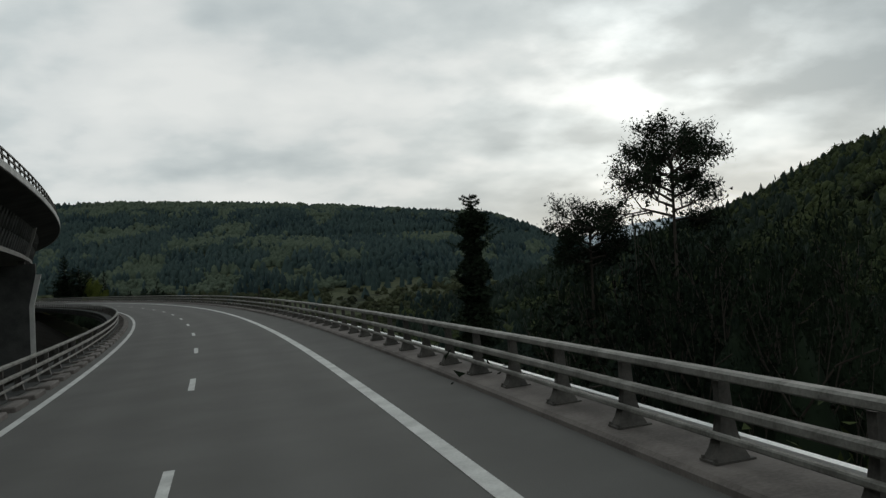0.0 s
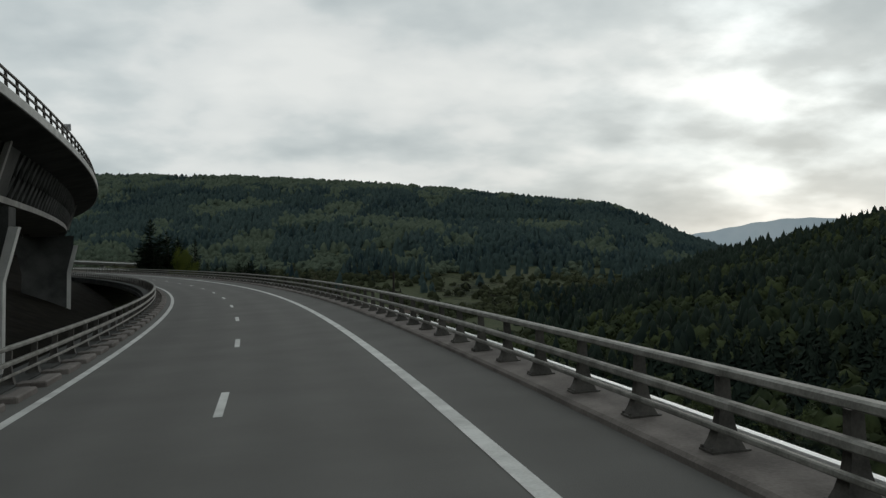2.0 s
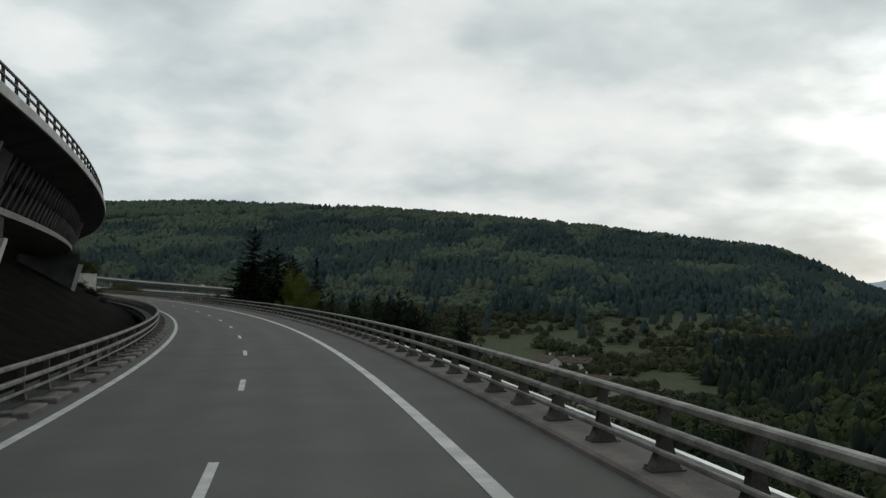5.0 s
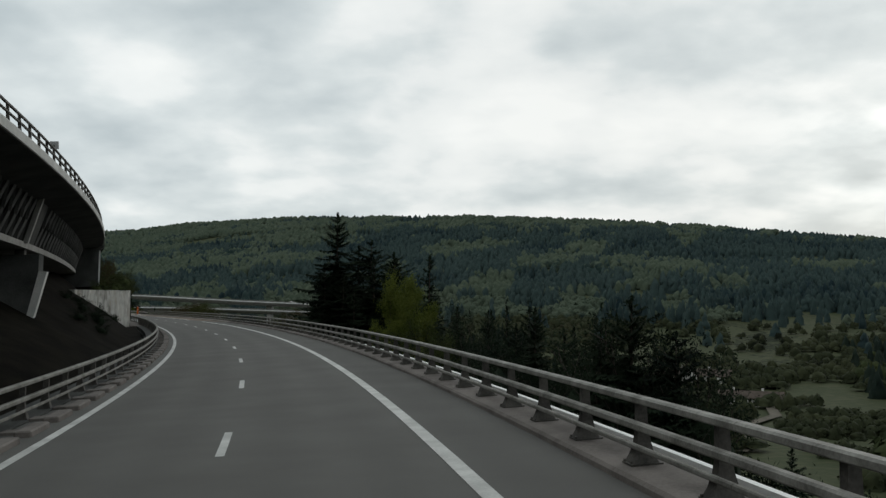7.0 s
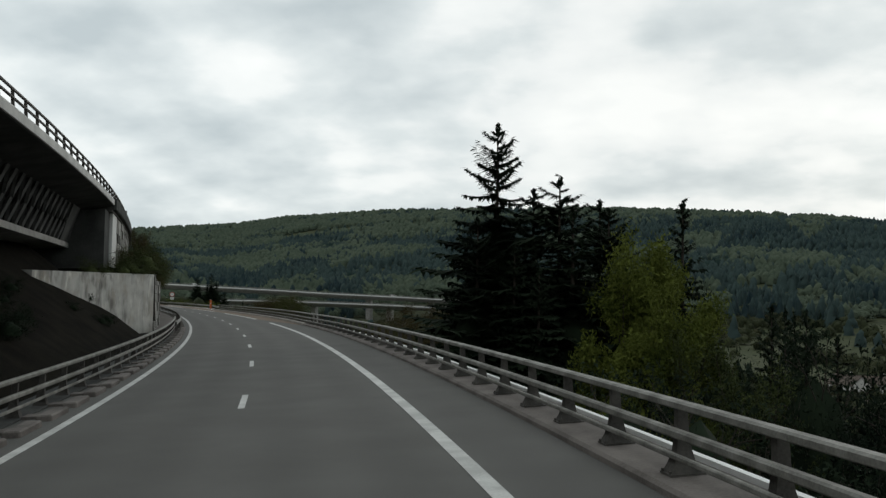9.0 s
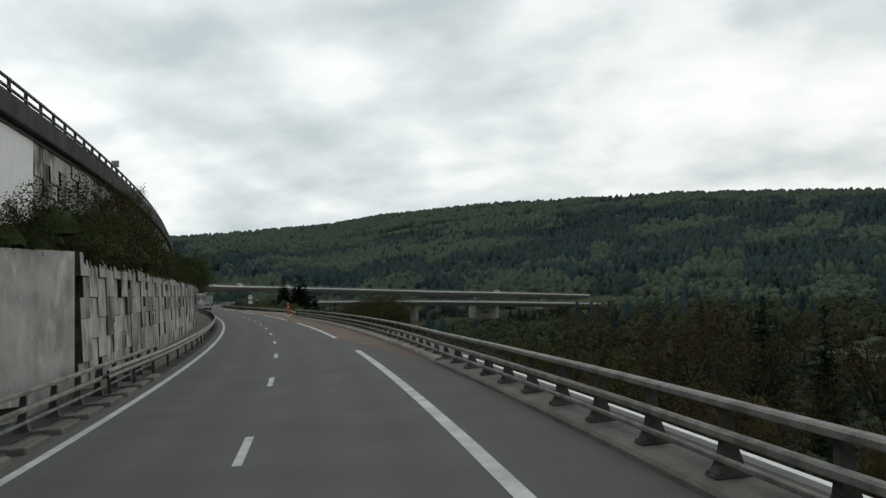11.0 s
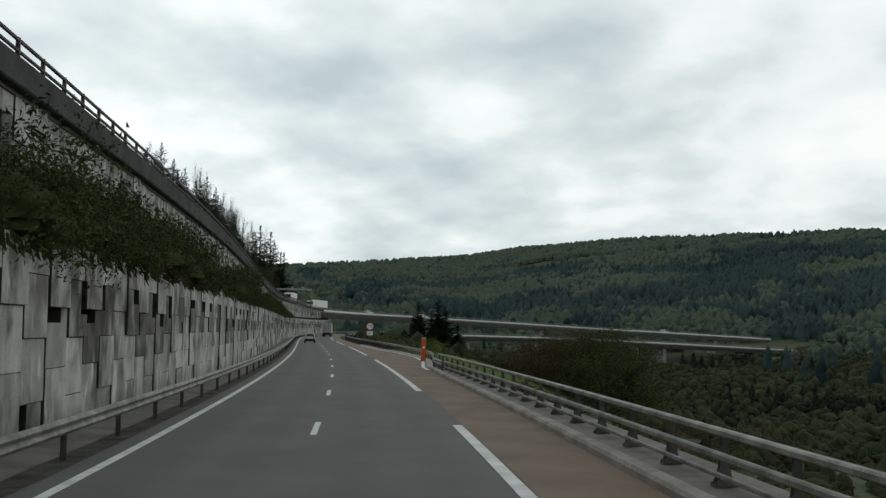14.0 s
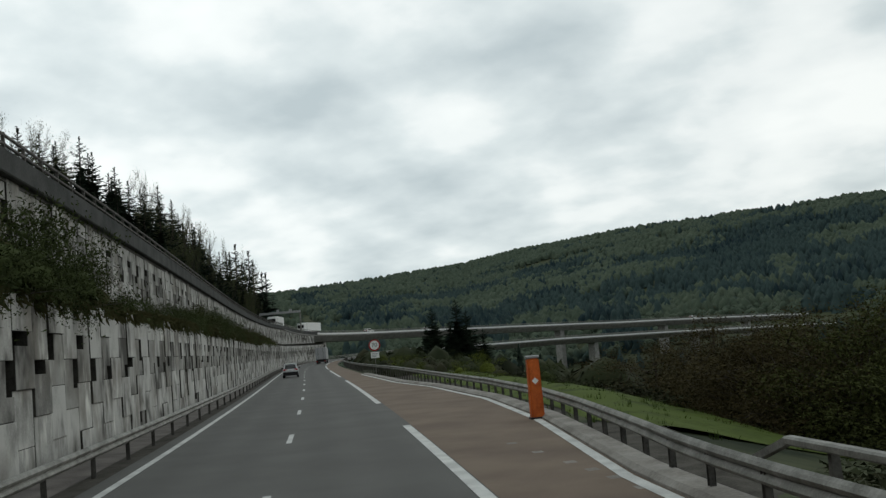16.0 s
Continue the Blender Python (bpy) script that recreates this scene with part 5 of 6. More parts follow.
def ragged_meshes(h, r, seed):
    """An old spruce that has lost most of its low limbs, with a few long bare-ended ones left."""
    q = random.Random(seed)
    V, F = [], []

    def tuft(c, s):
        b = len(V)
        d1, d2 = [Vector((q.gauss(0, 1), q.gauss(0, 1), q.gauss(0, 0.6))).normalized() * s for _ in range(2)]
        V.extend(tuple(v) for v in (c - d1, c + d2 * 0.6, c + d1))
        F.append((b, b + 1, b + 2))

    def limb(p, d, L, w, bare):
        side = Vector((-d.y, d.x, 0))
        for k in range(int(16 + L * 26)):
            u = (k + q.random()) / int(16 + L * 26)
            c = p + d * (L * u) + Vector((0, 0, L * 0.16 * u * u))
            tuft(c, 0.03)
            if u > bare:
                for _ in range(5):
                    tuft(c + side * q.gauss(0, w) + Vector((0, 0, q.gauss(-0.2, 0.5) * w)), q.uniform(0.035, 0.08))

    for d_, a, L in ((0.02, 0.3, 0.2), (0.1, 2.6, 0.42), (0.1, -0.5, 0.3), (0.25, 2.9, 0.52), (0.3, -0.3, 0.42), (0.42, 2.4, 0.4), (0.45, -0.7, 0.45), (0.55, 1.2, 0.4), (0.3, 1.4, 0.4), (0.5, 4.2, 0.4)):
        limb(Vector((0, 0, h - d_ - 0.12)), Vector((math.cos(a), math.sin(a), 0.22)).normalized(), L, 0.06, 0.1)
    for d_, a, L in ((1.0, 2.7, 1.15), (1.45, 2.55, 1.4), (1.3, 2.9, 0.9), (2.5, 2.6, 1.25), (2.15, -0.4, 1.55), (2.0, -0.7, 1.3), (1.2, -0.5, 0.95), (1.75, -0.2, 1.0), (2.3, 0.3, 1.2), (1.9, 2.8, 0.9)):
        limb(Vector((0, 0, h - d_)), Vector((math.cos(a), math.sin(a), 0.2)).normalized(), L, 0.08, 0.35)
    for _ in range(5200):
        v = Vector((q.gauss(0, 1), q.gauss(0, 1), q.gauss(0, 1))).normalized() * q.random() ** 0.45
        lump = 1 + 0.22 * math.sin(5 * v.x + 3 * v.z) * math.cos(4 * v.y)
        tuft(Vector((v.x * 0.72 * lump + 0.08, v.y * 0.72 * lump, h - 1.25 + v.z * 0.62 * lump)), q.uniform(0.05, 0.11))
    for _ in range(9000):
        d_ = 1.5 + q.random() * 6.5
        a, rad = q.uniform(0, 6.283), q.random() ** 0.6 * r * float(np.interp(d_, [1.5, 2.0, 2.6, 4.0, 8.0], [0.7, 0.6, 0.66, 0.85, 1.2])) * (1 + 0.35 * math.sin(6 * d_ + math.sin(3 * d_)))
        tuft(Vector((math.cos(a) * rad, math.sin(a) * rad, h - d_)), q.uniform(0.09, 0.2))
    bm = bmesh.new()
    bmesh.ops.create_cone(bm, cap_ends=False, segments=7, radius1=h * 0.018, radius2=0.02, depth=h, matrix=Matrix.Translation((0, 0, h * 0.5)))
    trunk = bpy.data.meshes.new("trunk")
    bm.to_mesh(trunk)
    bm.free()
    trunk.materials.append(BARK)
    return trunk, tri_mesh("crown", np.array(V), np.array(F), NEEDLES)


g = ground_at(10.2, 61.4)
plant("spruce_tree", ragged_meshes(5.95 - g, 0.85, 4), "ragged old spruce with a dense top and long bare limbs", "tree", 10.2, 61.4, g)
DARK_LEAFY = [branching_meshes(9, 3.6, 31 + i, (NEEDLES, NEEDLES, SHRUB)[i], 10, 3, 2, 0.14, 32, 0.06, 0.4, 0.85, 2.4, 0.014, core=0.7) for i in range(3)]
FINE_DARK = branching_meshes(9, 3.6, 37, NEEDLES, 11, 3, 3, 0.11, 9, 0.05, 0.4, 0.85, 2.6, 0.014, core=0.74)
FINE_SHRUB = leafy_meshes(9, 3.8, 38, SHRUB, 9000, 0.1, 0.05, low=22)
BROWN_LEAFY = [branching_meshes(8, 3.6, 41 + i, (BROWN_TWIGS, YOUNG_LEAVES, BROWN_TWIGS)[i], 11, 3, 3, 0.085, 15, 0.04, 0.5, 0.8, 2.6, 0.012, core=0.35) for i in range(3)]
BROWN_FINE = leafy_meshes(8, 3.6, 47, BROWN_TWIGS, 9500, 0.095, 0.03, low=30)
GREEN_FINE = leafy_meshes(8, 3.6, 49, YOUNG_LEAVES, 9500, 0.095, 0.03, low=30)
LOW_DARK = branching_meshes(2.2, 1.75, 58, NEEDLES, 9, 3, 2, 0.06, 30, 0.04, 0.35, 1.0, 2.8, 0.01, core=0.45)
LOW = [branching_meshes(2.2, 1.75, 51 + i, (SHRUB, SEDGE, SPRING, SHRUB)[i], 9, 3, 2, 0.06, 24, 0.04, 0.35, 1.0, 3.0, 0.01, core=0.4) for i in range(4)]
rnd = random.Random(77)
# the slope below the outer barrier
for i in range(92):
    s = rnd.uniform(-15, 250)
    o = 11.5 + rnd.random() ** 1.7 * 52
    x, y, _ = [float(v) for v in pt(s, o)]
    g = ground_at(x, y)
    road_z = float(pt(s, 6)[2])
    lift = float(np.interp(s, [-30, 16, 30, 60, 250], [2.0, 1.6, -2.4, -2.2, -2.4]))
    top = min(road_z + lift + rnd.uniform(-4.5, 0.0) - (o - 12) * 0.12, g + 13)
    if top - g < 2.5:
        continue
    if rnd.random() < 0.3:
        ob = spruce_to(x, y, top, rnd.choice((1, 3)), rnd.random() * 6, "dark spruce on the slope below the viaduct", 1.2)
    else:
        k = rnd.randrange(3)
        plant("broadleaf_tree", (FINE_DARK, FINE_DARK, FINE_SHRUB)[k] if s < 45 and o < 20 else DARK_LEAFY[k], "dark leafy tree on the slope below the viaduct", "tree", x, y, g, rnd.random() * 6, (top - g) / 9)
# brown thickets past the end of the viaduct
for s0, s1, o0, o1, top0, n in ((262, 314, 12.5, 30, 1.9, 18), (314, 396, 14, 34, -2.2, 15), (401, 431, 20.5, 24.5, 2.6, 20)):
    for i in range(n):
        s, o = rnd.uniform(s0, s1), rnd.uniform(o0, o1)
        x, y, _ = [float(v) for v in pt(s, o)]
        g = ground_at(x, y)
        top = max(top0 + rnd.uniform(-2.2, 0.3), g + 2.0)
        leafing = s0 > 400 and s < 410
        ob = plant("shrub_thicket", GREEN_FINE if leafing else BROWN_FINE if s0 > 400 else BROWN_LEAFY[rnd.randrange(3)], "thicket in fresh green leaf below the outer barrier" if leafing else "brown half-bare thicket below the outer barrier", "shrub", x, y, g, rnd.random() * 6)
        w_ = rnd.uniform(0.8, 1.15)
        ob.scale = (w_, w_, (top - g) / 8)
# dark trees beside the yellow-green one and round the pines
for x, y, top in ((8.5, 42.6, 2.6), (9.3, 41.2, 3.3), (10.2, 39.8, 3.7), (8.9, 44.5, 2.6), (10.4, 42.2, 3.6), (11.4, 40.2, 3.8), (12.4, 38.4, 3.6), (9.8, 46.0, 2.6), (11.8, 44.0, 3.6), (13.4, 40.0, 3.4), (10.0, 37.6, 3.3), (11.6, 36.2, 3.2), (8.1, 36.6, 2.3), (8.9, 35.6, 2.8), (9.7, 34.8, 2.9), (8.0, 38.6, 2.3), (-31.5, 266.5, 1.8), (-28.0, 262.0, -0.5), (-25.0, 256.0, -1.5), (-29.5, 257.0, -0.8), (-24.0, 248.0, -2.0), (-37.5, 283.0, 4.0), (-49.0, 286.0, 2.0), (-19.6, 225.6, 2.3), (-18.0, 226.4, 1.6), (-17.0, 225.2, 0.9), (-21.0, 227.2, 1.2), (-16.2, 224.0, 0.2)):
    g = ground_at(x, y)
    ob = plant("broadleaf_tree", FINE_DARK, "dark leafy tree on the slope below the viaduct", "tree", x, y, g, x)
    w_ = 0.5 if x > 8 else 0.9
    ob.scale = (w_, w_, (top - g) / 9)
for i in range(38):
    s, o = rnd.uniform(218, 268), rnd.uniform(12.5, 25)
    x, y, _ = [float(v) for v in pt(s, o)]
    g = ground_at(x, y)
    ob = plant("broadleaf_tree", FINE_DARK, "dark leafy tree on the slope below the viaduct", "tree", x, y, g, s)
    ob.scale = (0.85, 0.85, (rnd.uniform(-2.2, 0.9) - g) / 9)
# bushes on the terrace, hanging over the lower wall
for i in range(255):
    s = 289.5 + i * 1.1 + rnd.uniform(-0.7, 0.7)
    o = rnd.choice((-6.6, -6.7, -7.2, -8.0, -8.8)) + rnd.uniform(-0.2, 0.2)
    p = pt(s, o, wall_height(s) - (0.55 if o > -7 else 0.0))
    k = rnd.uniform(0.8, 1.3) * float(np.interp(s, [289, 318, 324, 342, 348, 368, 376, 379, 386, 392, 398, 406, 411, 425, 435, 560], [1.0, 0.9, 0.55, 0.55, 1.2, 1.2, 0.9, 0.5, 0.6, 1.0, 1.1, 1.05, 0.5, 0.5, 0.75, 0.7]))
    plant("terrace_bush", LOW[rnd.choice((0, 1, 1, 3, 3)) if i % 4 else 3], "low unkempt bush growing over the edge of the retaining wall", "bush", *[float(v) for v in p], rnd.random() * 6, k)
for i in range(16):
    s, o = rnd.uniform(236, 286), rnd.uniform(-12.5, -8)
    x, y, _ = [float(v) for v in pt(s, o)]
    plant("slope_bush", LOW_DARK, "low dark bush on the bank below the abutment", "bush", x, y, ground_at(x, y) + 0.6, rnd.random() * 6, rnd.uniform(0.3, 0.65))
for i in range(22):
    s = 303 + 1.7 * i + rnd.uniform(-0.6, 0.6)
    k = float(np.interp(s, [303, 312, 322, 340], [0.5, 0.62, 0.45, 0.24])) * rnd.uniform(0.8, 1.12)
    ob = plant("terrace_bush", BROWN_LEAFY[i % 3], "tall half-bare brown bush on the terrace between the walls", "bush", *[float(v) for v in pt(s, -8.4 + rnd.uniform(-0.3, 0.5), wall_height(s) + 0.1)], s)
    ob.scale = (k * 0.7, k * 0.7, k)
for s, o, k in ((284.5, -8.4, 0.7), (286.4, -7.9, 0.9), (288.0, -7.3, 0.6), (282.0, -9.3, 0.5), (280.0, -10.2, 0.7)):
    plant("wall_bush", LOW[0], "low dark bush behind the top of the abutment wall", "bush", *[float(v) for v in pt(s, o, 4.0)], s, k)
for i in range(30):
    s, o = rnd.uniform(440, 560), rnd.uniform(10.5, 18)
    x, y, _ = [float(v) for v in pt(s, o)]
    plant("verge_bush", LOW[rnd.choice((0, 2, 2, 3))], "green bush on the grass verge behind the guard rail", "bush", x, y, ground_at(x, y) - 0.1, rnd.random() * 6, rnd.uniform(0.45, 1.0))
# trees on the bank above the upper carriageway
PALE = branching_meshes(11, 4.0, 61, HAZEL, 10, 3, 3, 0.1, 12, 0.1, 0.7, 0.6, 2.4, 0.012, twigs=True)
BANK_S, BANK_TOP = [440, 455, 485, 530, 590, 620, 670, 720], [20, 24, 26, 31, 34, 32.5, 31, 29]
for i in range(135):
    s = 448 + 246 * (i + rnd.random()) / 135
    o = -24.5 - rnd.random() * 10
    x, y, _ = [float(v) for v in pt(s, o)]
    g = ground_at(x, y)
    top = float(np.interp(s, BANK_S, BANK_TOP)) * 1.0
    top = 2.4 + (top - 2.4) * (1 - o) / 25 - rnd.random() ** 1.4 * 7.5
    if top - g < 4:
        continue
    if rnd.random() < 0.54:
        spruce_to(x, y, top, rnd.choice((5, 6)), rnd.random() * 6, "dark spruce on the bank above the upper carriageway", 1.25)
    else:
        ob = plant("broadleaf_tree", PALE, "thin pale-green spring tree on the bank above the upper carriageway", "tree", x, y, g, rnd.random() * 6)
        ob.scale = (0.75, 0.75, (top + 0.5 - g) / 11)
for i in range(44):
    s = rnd.uniform(445, 690)
    x, y, _ = [float(v) for v in pt(s, -21.8 - rnd.random() * 2)]
    plant("bank_bush", LOW[rnd.choice((0, 1, 3))], "olive bush on the bank above the upper carriageway", "bush", x, y, ground_at(x, y) - 0.1, rnd.random() * 6, rnd.uniform(1.0, 2.0))


# ---- woods on the hills ----
def leaf_ball(n, seed, fringe=0.55, leaf=None):
    q = np.random.default_rng(seed)
    d = q.normal(0, 1, (n, 3))
    d /= np.linalg.norm(d, axis=1)[:, None]
    d[:, 2] = np.abs(d[:, 2]) * 1.15 - 0.35
    rad = q.uniform(fringe, 1.05, n)[:, None]
    lobes = 1 + 0.22 * np.sin(3 * np.arctan2(d[:, 1], d[:, 0]) + 2.0)[:, None]
    c = d * rad * lobes
    k = leaf or 1.9 / math.sqrt(n)
    t1 = np.cross(d, q.normal(0, 1, (n, 3)))
    t1 /= np.linalg.norm(t1, axis=1)[:, None]
    t2 = np.cross(d, t1) + 0.35 * q.normal(0, 1, (n, 3))
    V = np.stack([c - t1 * k, c + t1 * k, c + t2 * k * 1.4], 1).reshape(-1, 3)
    return V, np.arange(3 * n).reshape(-1, 3)


def crown(rings, n, leaves, seed, leaf=0.15, core=0.88):
    """A lumpy closed crown with a fringe of loose leaf clumps."""
    q = np.random.default_rng(seed)
    V, F = [(0, 0, 1.0)], []
    for i in range(rings):
        e = (i + 1) / rings
        z, r = 1.0 - 1.25 * e ** 1.3, math.sin(min(1.0, e * 1.15) * math.pi / 2)
        for k in range(n):
            a_ = 2 * math.pi * (k + 0.5 * (i % 2)) / n
            w = r * q.uniform(0.82, 1.08)
            V.append((math.cos(a_) * w, math.sin(a_) * w, z + q.uniform(-0.08, 0.08)))
    F += [(0, 1 + k, 1 + (k + 1) % n) for k in range(n)]
    for i in range(rings - 1):
        for k in range(n):
            a0, a1 = 1 + i * n + k, 1 + i * n + (k + 1) % n
            F += [(a0, a0 + n, a1), (a1, a0 + n, a1 + n)]
    v2, f2 = leaf_ball(leaves, seed + 50, 0.78, leaf)
    f2 = f2 + len(V)
    return np.concatenate([np.array(V) * core, v2 * np.array([1.0, 1.0, 0.95])]), np.concatenate([np.array(F), f2])


def blade_tuft(n, seed):
    q = random.Random(seed)
    V, F = [], []
    for k in range(n):
        a_, r_ = q.random() * 6.283, q.random() * 0.5
        cx_, cy_, t_ = math.cos(a_) * r_, math.sin(a_) * r_, q.random() * 6.283
        V += [(cx_ - 0.05 * math.cos(t_), cy_ - 0.05 * math.sin(t_), -0.05), (cx_ + 0.05 * math.cos(t_), cy_ + 0.05 * math.sin(t_), -0.05), (cx_ * 1.8, cy_ * 1.8, q.uniform(0.6, 1.0))]
        F.append((3 * k, 3 * k + 1, 3 * k + 2))
    return np.array(V), np.array(F)


def spiky_conifer(tiers, n, seed):
    q = random.Random(seed)
    V, F = [], []
    for i in range(tiers):
        t = i / tiers
        z, r = 0.06 + 0.86 * t, 0.27 * (1 - t) ** 0.85 + 0.02
        for k in range(n):
            a = 6.283 * (k + q.random() * 0.7) / n + i
            w = 0.55
            rr = r * q.uniform(0.75, 1.2)
            b = len(V)
            V += [(0.1 * r * math.cos(a + 1.5), 0.1 * r * math.sin(a + 1.5), z + 1.25 / tiers), (rr * math.cos(a - w), rr * math.sin(a - w), z - q.uniform(0.0, 0.05)), (rr * math.cos(a + w), rr * math.sin(a + w), z - q.uniform(0.0, 0.05))]
            F.append((b, b + 1, b + 2))
    return np.array(V), np.array(F)


def scatter(name, label, pos, hgt, wid, tmpl, mat, seed, jitter=0.18, smooth=False):
    g = np.random.default_rng(seed)
    v, f = tmpl
    n = len(pos)
    a = g.uniform(0, 6.28, n)
    c, s_ = np.cos(a)[:, None], np.sin(a)[:, None]
    j = 1 + g.uniform(-jitter, jitter, (n, len(v)))
    x = (v[None, :, 0] * c - v[None, :, 1] * s_) * j * wid[:, None]
    y = (v[None, :, 0] * s_ + v[None, :, 1] * c) * j * wid[:, None]
    z = v[None, :, 2] * hgt[:, None] * (1 + g.uniform(-jitter, jitter, (n, len(v))) * 0.5)
    V = np.stack([x + pos[:, 0:1], y + pos[:, 1:2], z + pos[:, 2:3]], -1).reshape(-1, 3)
    F = (f[None] + (np.arange(n) * len(v))[:, None, None]).reshape(-1, 3)
    ob = attach(name, tri_mesh(name, V, F, mat, smooth))
    return tagged(ob, label, "woods", "", "stuff")


g = np.random.default_rng(5)


def candidates(n, r0, r1, a0, a1, cx, cy):
    r = np.sqrt(g.uniform(r0 * r0, r1 * r1, n))
    a = np.radians(g.uniform(a0, a1, n))
    return cx + r * np.sin(a), cy + r * np.cos(a), r, np.degrees(a)


CROWN_FAR, CROWN_MID, SOFT_FAR, SOFT_NEAR = lumpy_crown(3, 6, 1), lumpy_crown(4, 8, 2), soft_conifer(3, 6, 5), soft_conifer(5, 7, 3)
FINE, BUSHY, FIR = leaf_ball(210, 6, 0.4, 0.085), crown(3, 7, 60, 8), spiky_conifer(13, 9, 9)
LEAFY = crown(4, 8, 180, 12, 0.15, 0.85)
x, y, r, a = candidates(62000, 430, 2250, -52, 27, CX, CY)
rr = np.interp(a, SKY_AZ, SKY_R)
s_, o_ = station(x, y)
patch = bumps(x, y, 0.011, 1.0) + 0.5 * bumps(x, y, 0.03, 4.0)
up, along = r * 0.42, np.radians(a) * 1350
kind = 0.7 * (grain(along, up, 190, 1) - 0.5) + 1.7 * (grain(along, up, 70, 2) - 0.5) + 1.0 * (grain(along, up, 26, 3) - 0.5) + g.normal(0, 0.11, len(x))
meadow = (r < 860) & (a > np.where(r > 430, -19, -24)) & (patch > np.interp(r, [380, 560, 860], [-0.6, -0.15, 0.6]) - np.interp(a, [-6, 4], [0.0, 0.4])) & (a > -24) & (g.random(len(x)) > 0.16)
clearing = (r > 950) & (r < rr * 0.9) & (grain(x, y, 120, 9) > np.interp(r / rr, [0.6, 0.9], [0.76, 0.7])) & (g.random(len(x)) > 0.1)
keep = (r < rr + 45) & ~meadow & ~clearing & ((np.abs(o_) > 30) | (s_ > 1015)) & ~((s_ < 760) & (o_ < 110) & (o_ > 0)) & (g.random(len(x)) < np.interp(r, [380, 900, 2200], [1.0, 0.95, 0.85]))
con = (g.random(len(x)) < np.interp(r, [560, 640], [0.2, 1.0])) & (kind > np.interp(a, [-40, -14, -6, 14], [0.36, 0.3, -0.08, -0.34]) + np.interp(r / rr, [0.86, 0.94], [0.0, 1.0]) * np.interp(a, [-18, -8, 0], [0.6, 0.25, 0.12]))
con |= keep & (r > 700) & (g.random(len(x)) < 0.035)
z = land_height(x, y)
P = np.stack([x, y, z - 0.5], -1)
crest = np.interp(r / rr, [0.9, 0.98], [1.0, 0.7])
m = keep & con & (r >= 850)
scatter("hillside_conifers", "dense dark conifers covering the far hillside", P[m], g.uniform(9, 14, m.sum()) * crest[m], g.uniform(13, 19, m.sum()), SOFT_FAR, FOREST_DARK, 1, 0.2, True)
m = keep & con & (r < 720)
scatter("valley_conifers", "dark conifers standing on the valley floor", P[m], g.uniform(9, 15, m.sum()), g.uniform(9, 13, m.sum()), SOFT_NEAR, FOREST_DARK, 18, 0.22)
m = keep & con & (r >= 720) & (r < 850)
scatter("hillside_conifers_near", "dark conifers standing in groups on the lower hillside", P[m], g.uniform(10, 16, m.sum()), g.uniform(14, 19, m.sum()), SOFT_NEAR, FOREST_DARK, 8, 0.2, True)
m = keep & ~con & (r < 600)
scatter("valley_bushes", "olive bushes and young trees on the valley floor", P[m] + np.array([0, 0, 2.0]), g.uniform(2.5, 5, m.sum()), g.uniform(2.2, 4.2, m.sum()), BUSHY, SCRUB, 21, 0.28)
m = keep & ~con & (r >= 600) & (r < 780)
scatter("valley_trees", "spring-green broadleaf trees on the lowest slopes", P[m] + np.array([0, 0, 3.0]), g.uniform(3.5, 6.5, m.sum()), g.uniform(3.0, 5.0, m.sum()), BUSHY, FOREST, 19, 0.28)
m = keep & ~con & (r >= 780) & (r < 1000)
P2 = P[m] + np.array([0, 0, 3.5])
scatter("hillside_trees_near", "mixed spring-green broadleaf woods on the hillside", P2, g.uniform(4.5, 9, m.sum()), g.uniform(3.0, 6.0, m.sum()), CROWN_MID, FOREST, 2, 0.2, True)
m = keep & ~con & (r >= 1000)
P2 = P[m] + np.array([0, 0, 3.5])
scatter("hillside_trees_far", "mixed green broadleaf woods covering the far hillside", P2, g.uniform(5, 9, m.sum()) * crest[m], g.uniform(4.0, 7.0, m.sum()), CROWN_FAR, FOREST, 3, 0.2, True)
# the wooded spur outside the bend
x, y, r, a = candidates(9000, 75, 700, 6, 62, HX, HY)
s_, o_ = station(x, y)
rr = np.interp(a, HILL_AZ, HILL_R)
keep = (o_ > 34) & (r < rr + 30) & (a > np.where(r > 345, 9 + 5 * g.random(len(x)) ** 2, 6))
z = land_height(x, y)
P = np.stack([x, y, z - 0.5], -1)
con = bumps(x, y, 0.02, 3.0) + g.normal(0, 0.35, len(x)) + np.interp(r / rr, [0.5, 0.9], [-0.1, 0.6]) > 0.34
m = keep & con & (r < 240)
scatter("spur_conifers_near", "dark conifers at the foot of the wooded spur", P[m], g.uniform(7, 12, m.sum()), g.uniform(8, 12, m.sum()), FIR, SHADED_NEEDLES, 24)
m = keep & con & (r >= 240)
scatter("spur_conifers", "dark conifers on the wooded spur", P[m], g.uniform(7, 12, m.sum()), g.uniform(8, 12, m.sum()), SOFT_NEAR, SHADED_NEEDLES, 4, 0.2, True)
m = keep & ~con & (r < 260)
scatter("spur_trees_near", "trees at the foot of the wooded spur, coloured dark for its shade", P[m] + np.array([0, 0, 3.0]), g.uniform(3.5, 6, m.sum()), g.uniform(3.0, 5.0, m.sum()), LEAFY, SHADED_LEAVES, 26, 0.3)
m = keep & ~con & (r >= 260)
scatter("spur_trees", "dark leafy woods on the spur with pale spring crowns", P[m] + np.array([0, 0, 3.0]), g.uniform(3.5, 6, m.sum()), g.uniform(2.5, 4.6, m.sum()), crown(3, 7, 70, 8), SHADED_LEAVES, 6, 0.3)
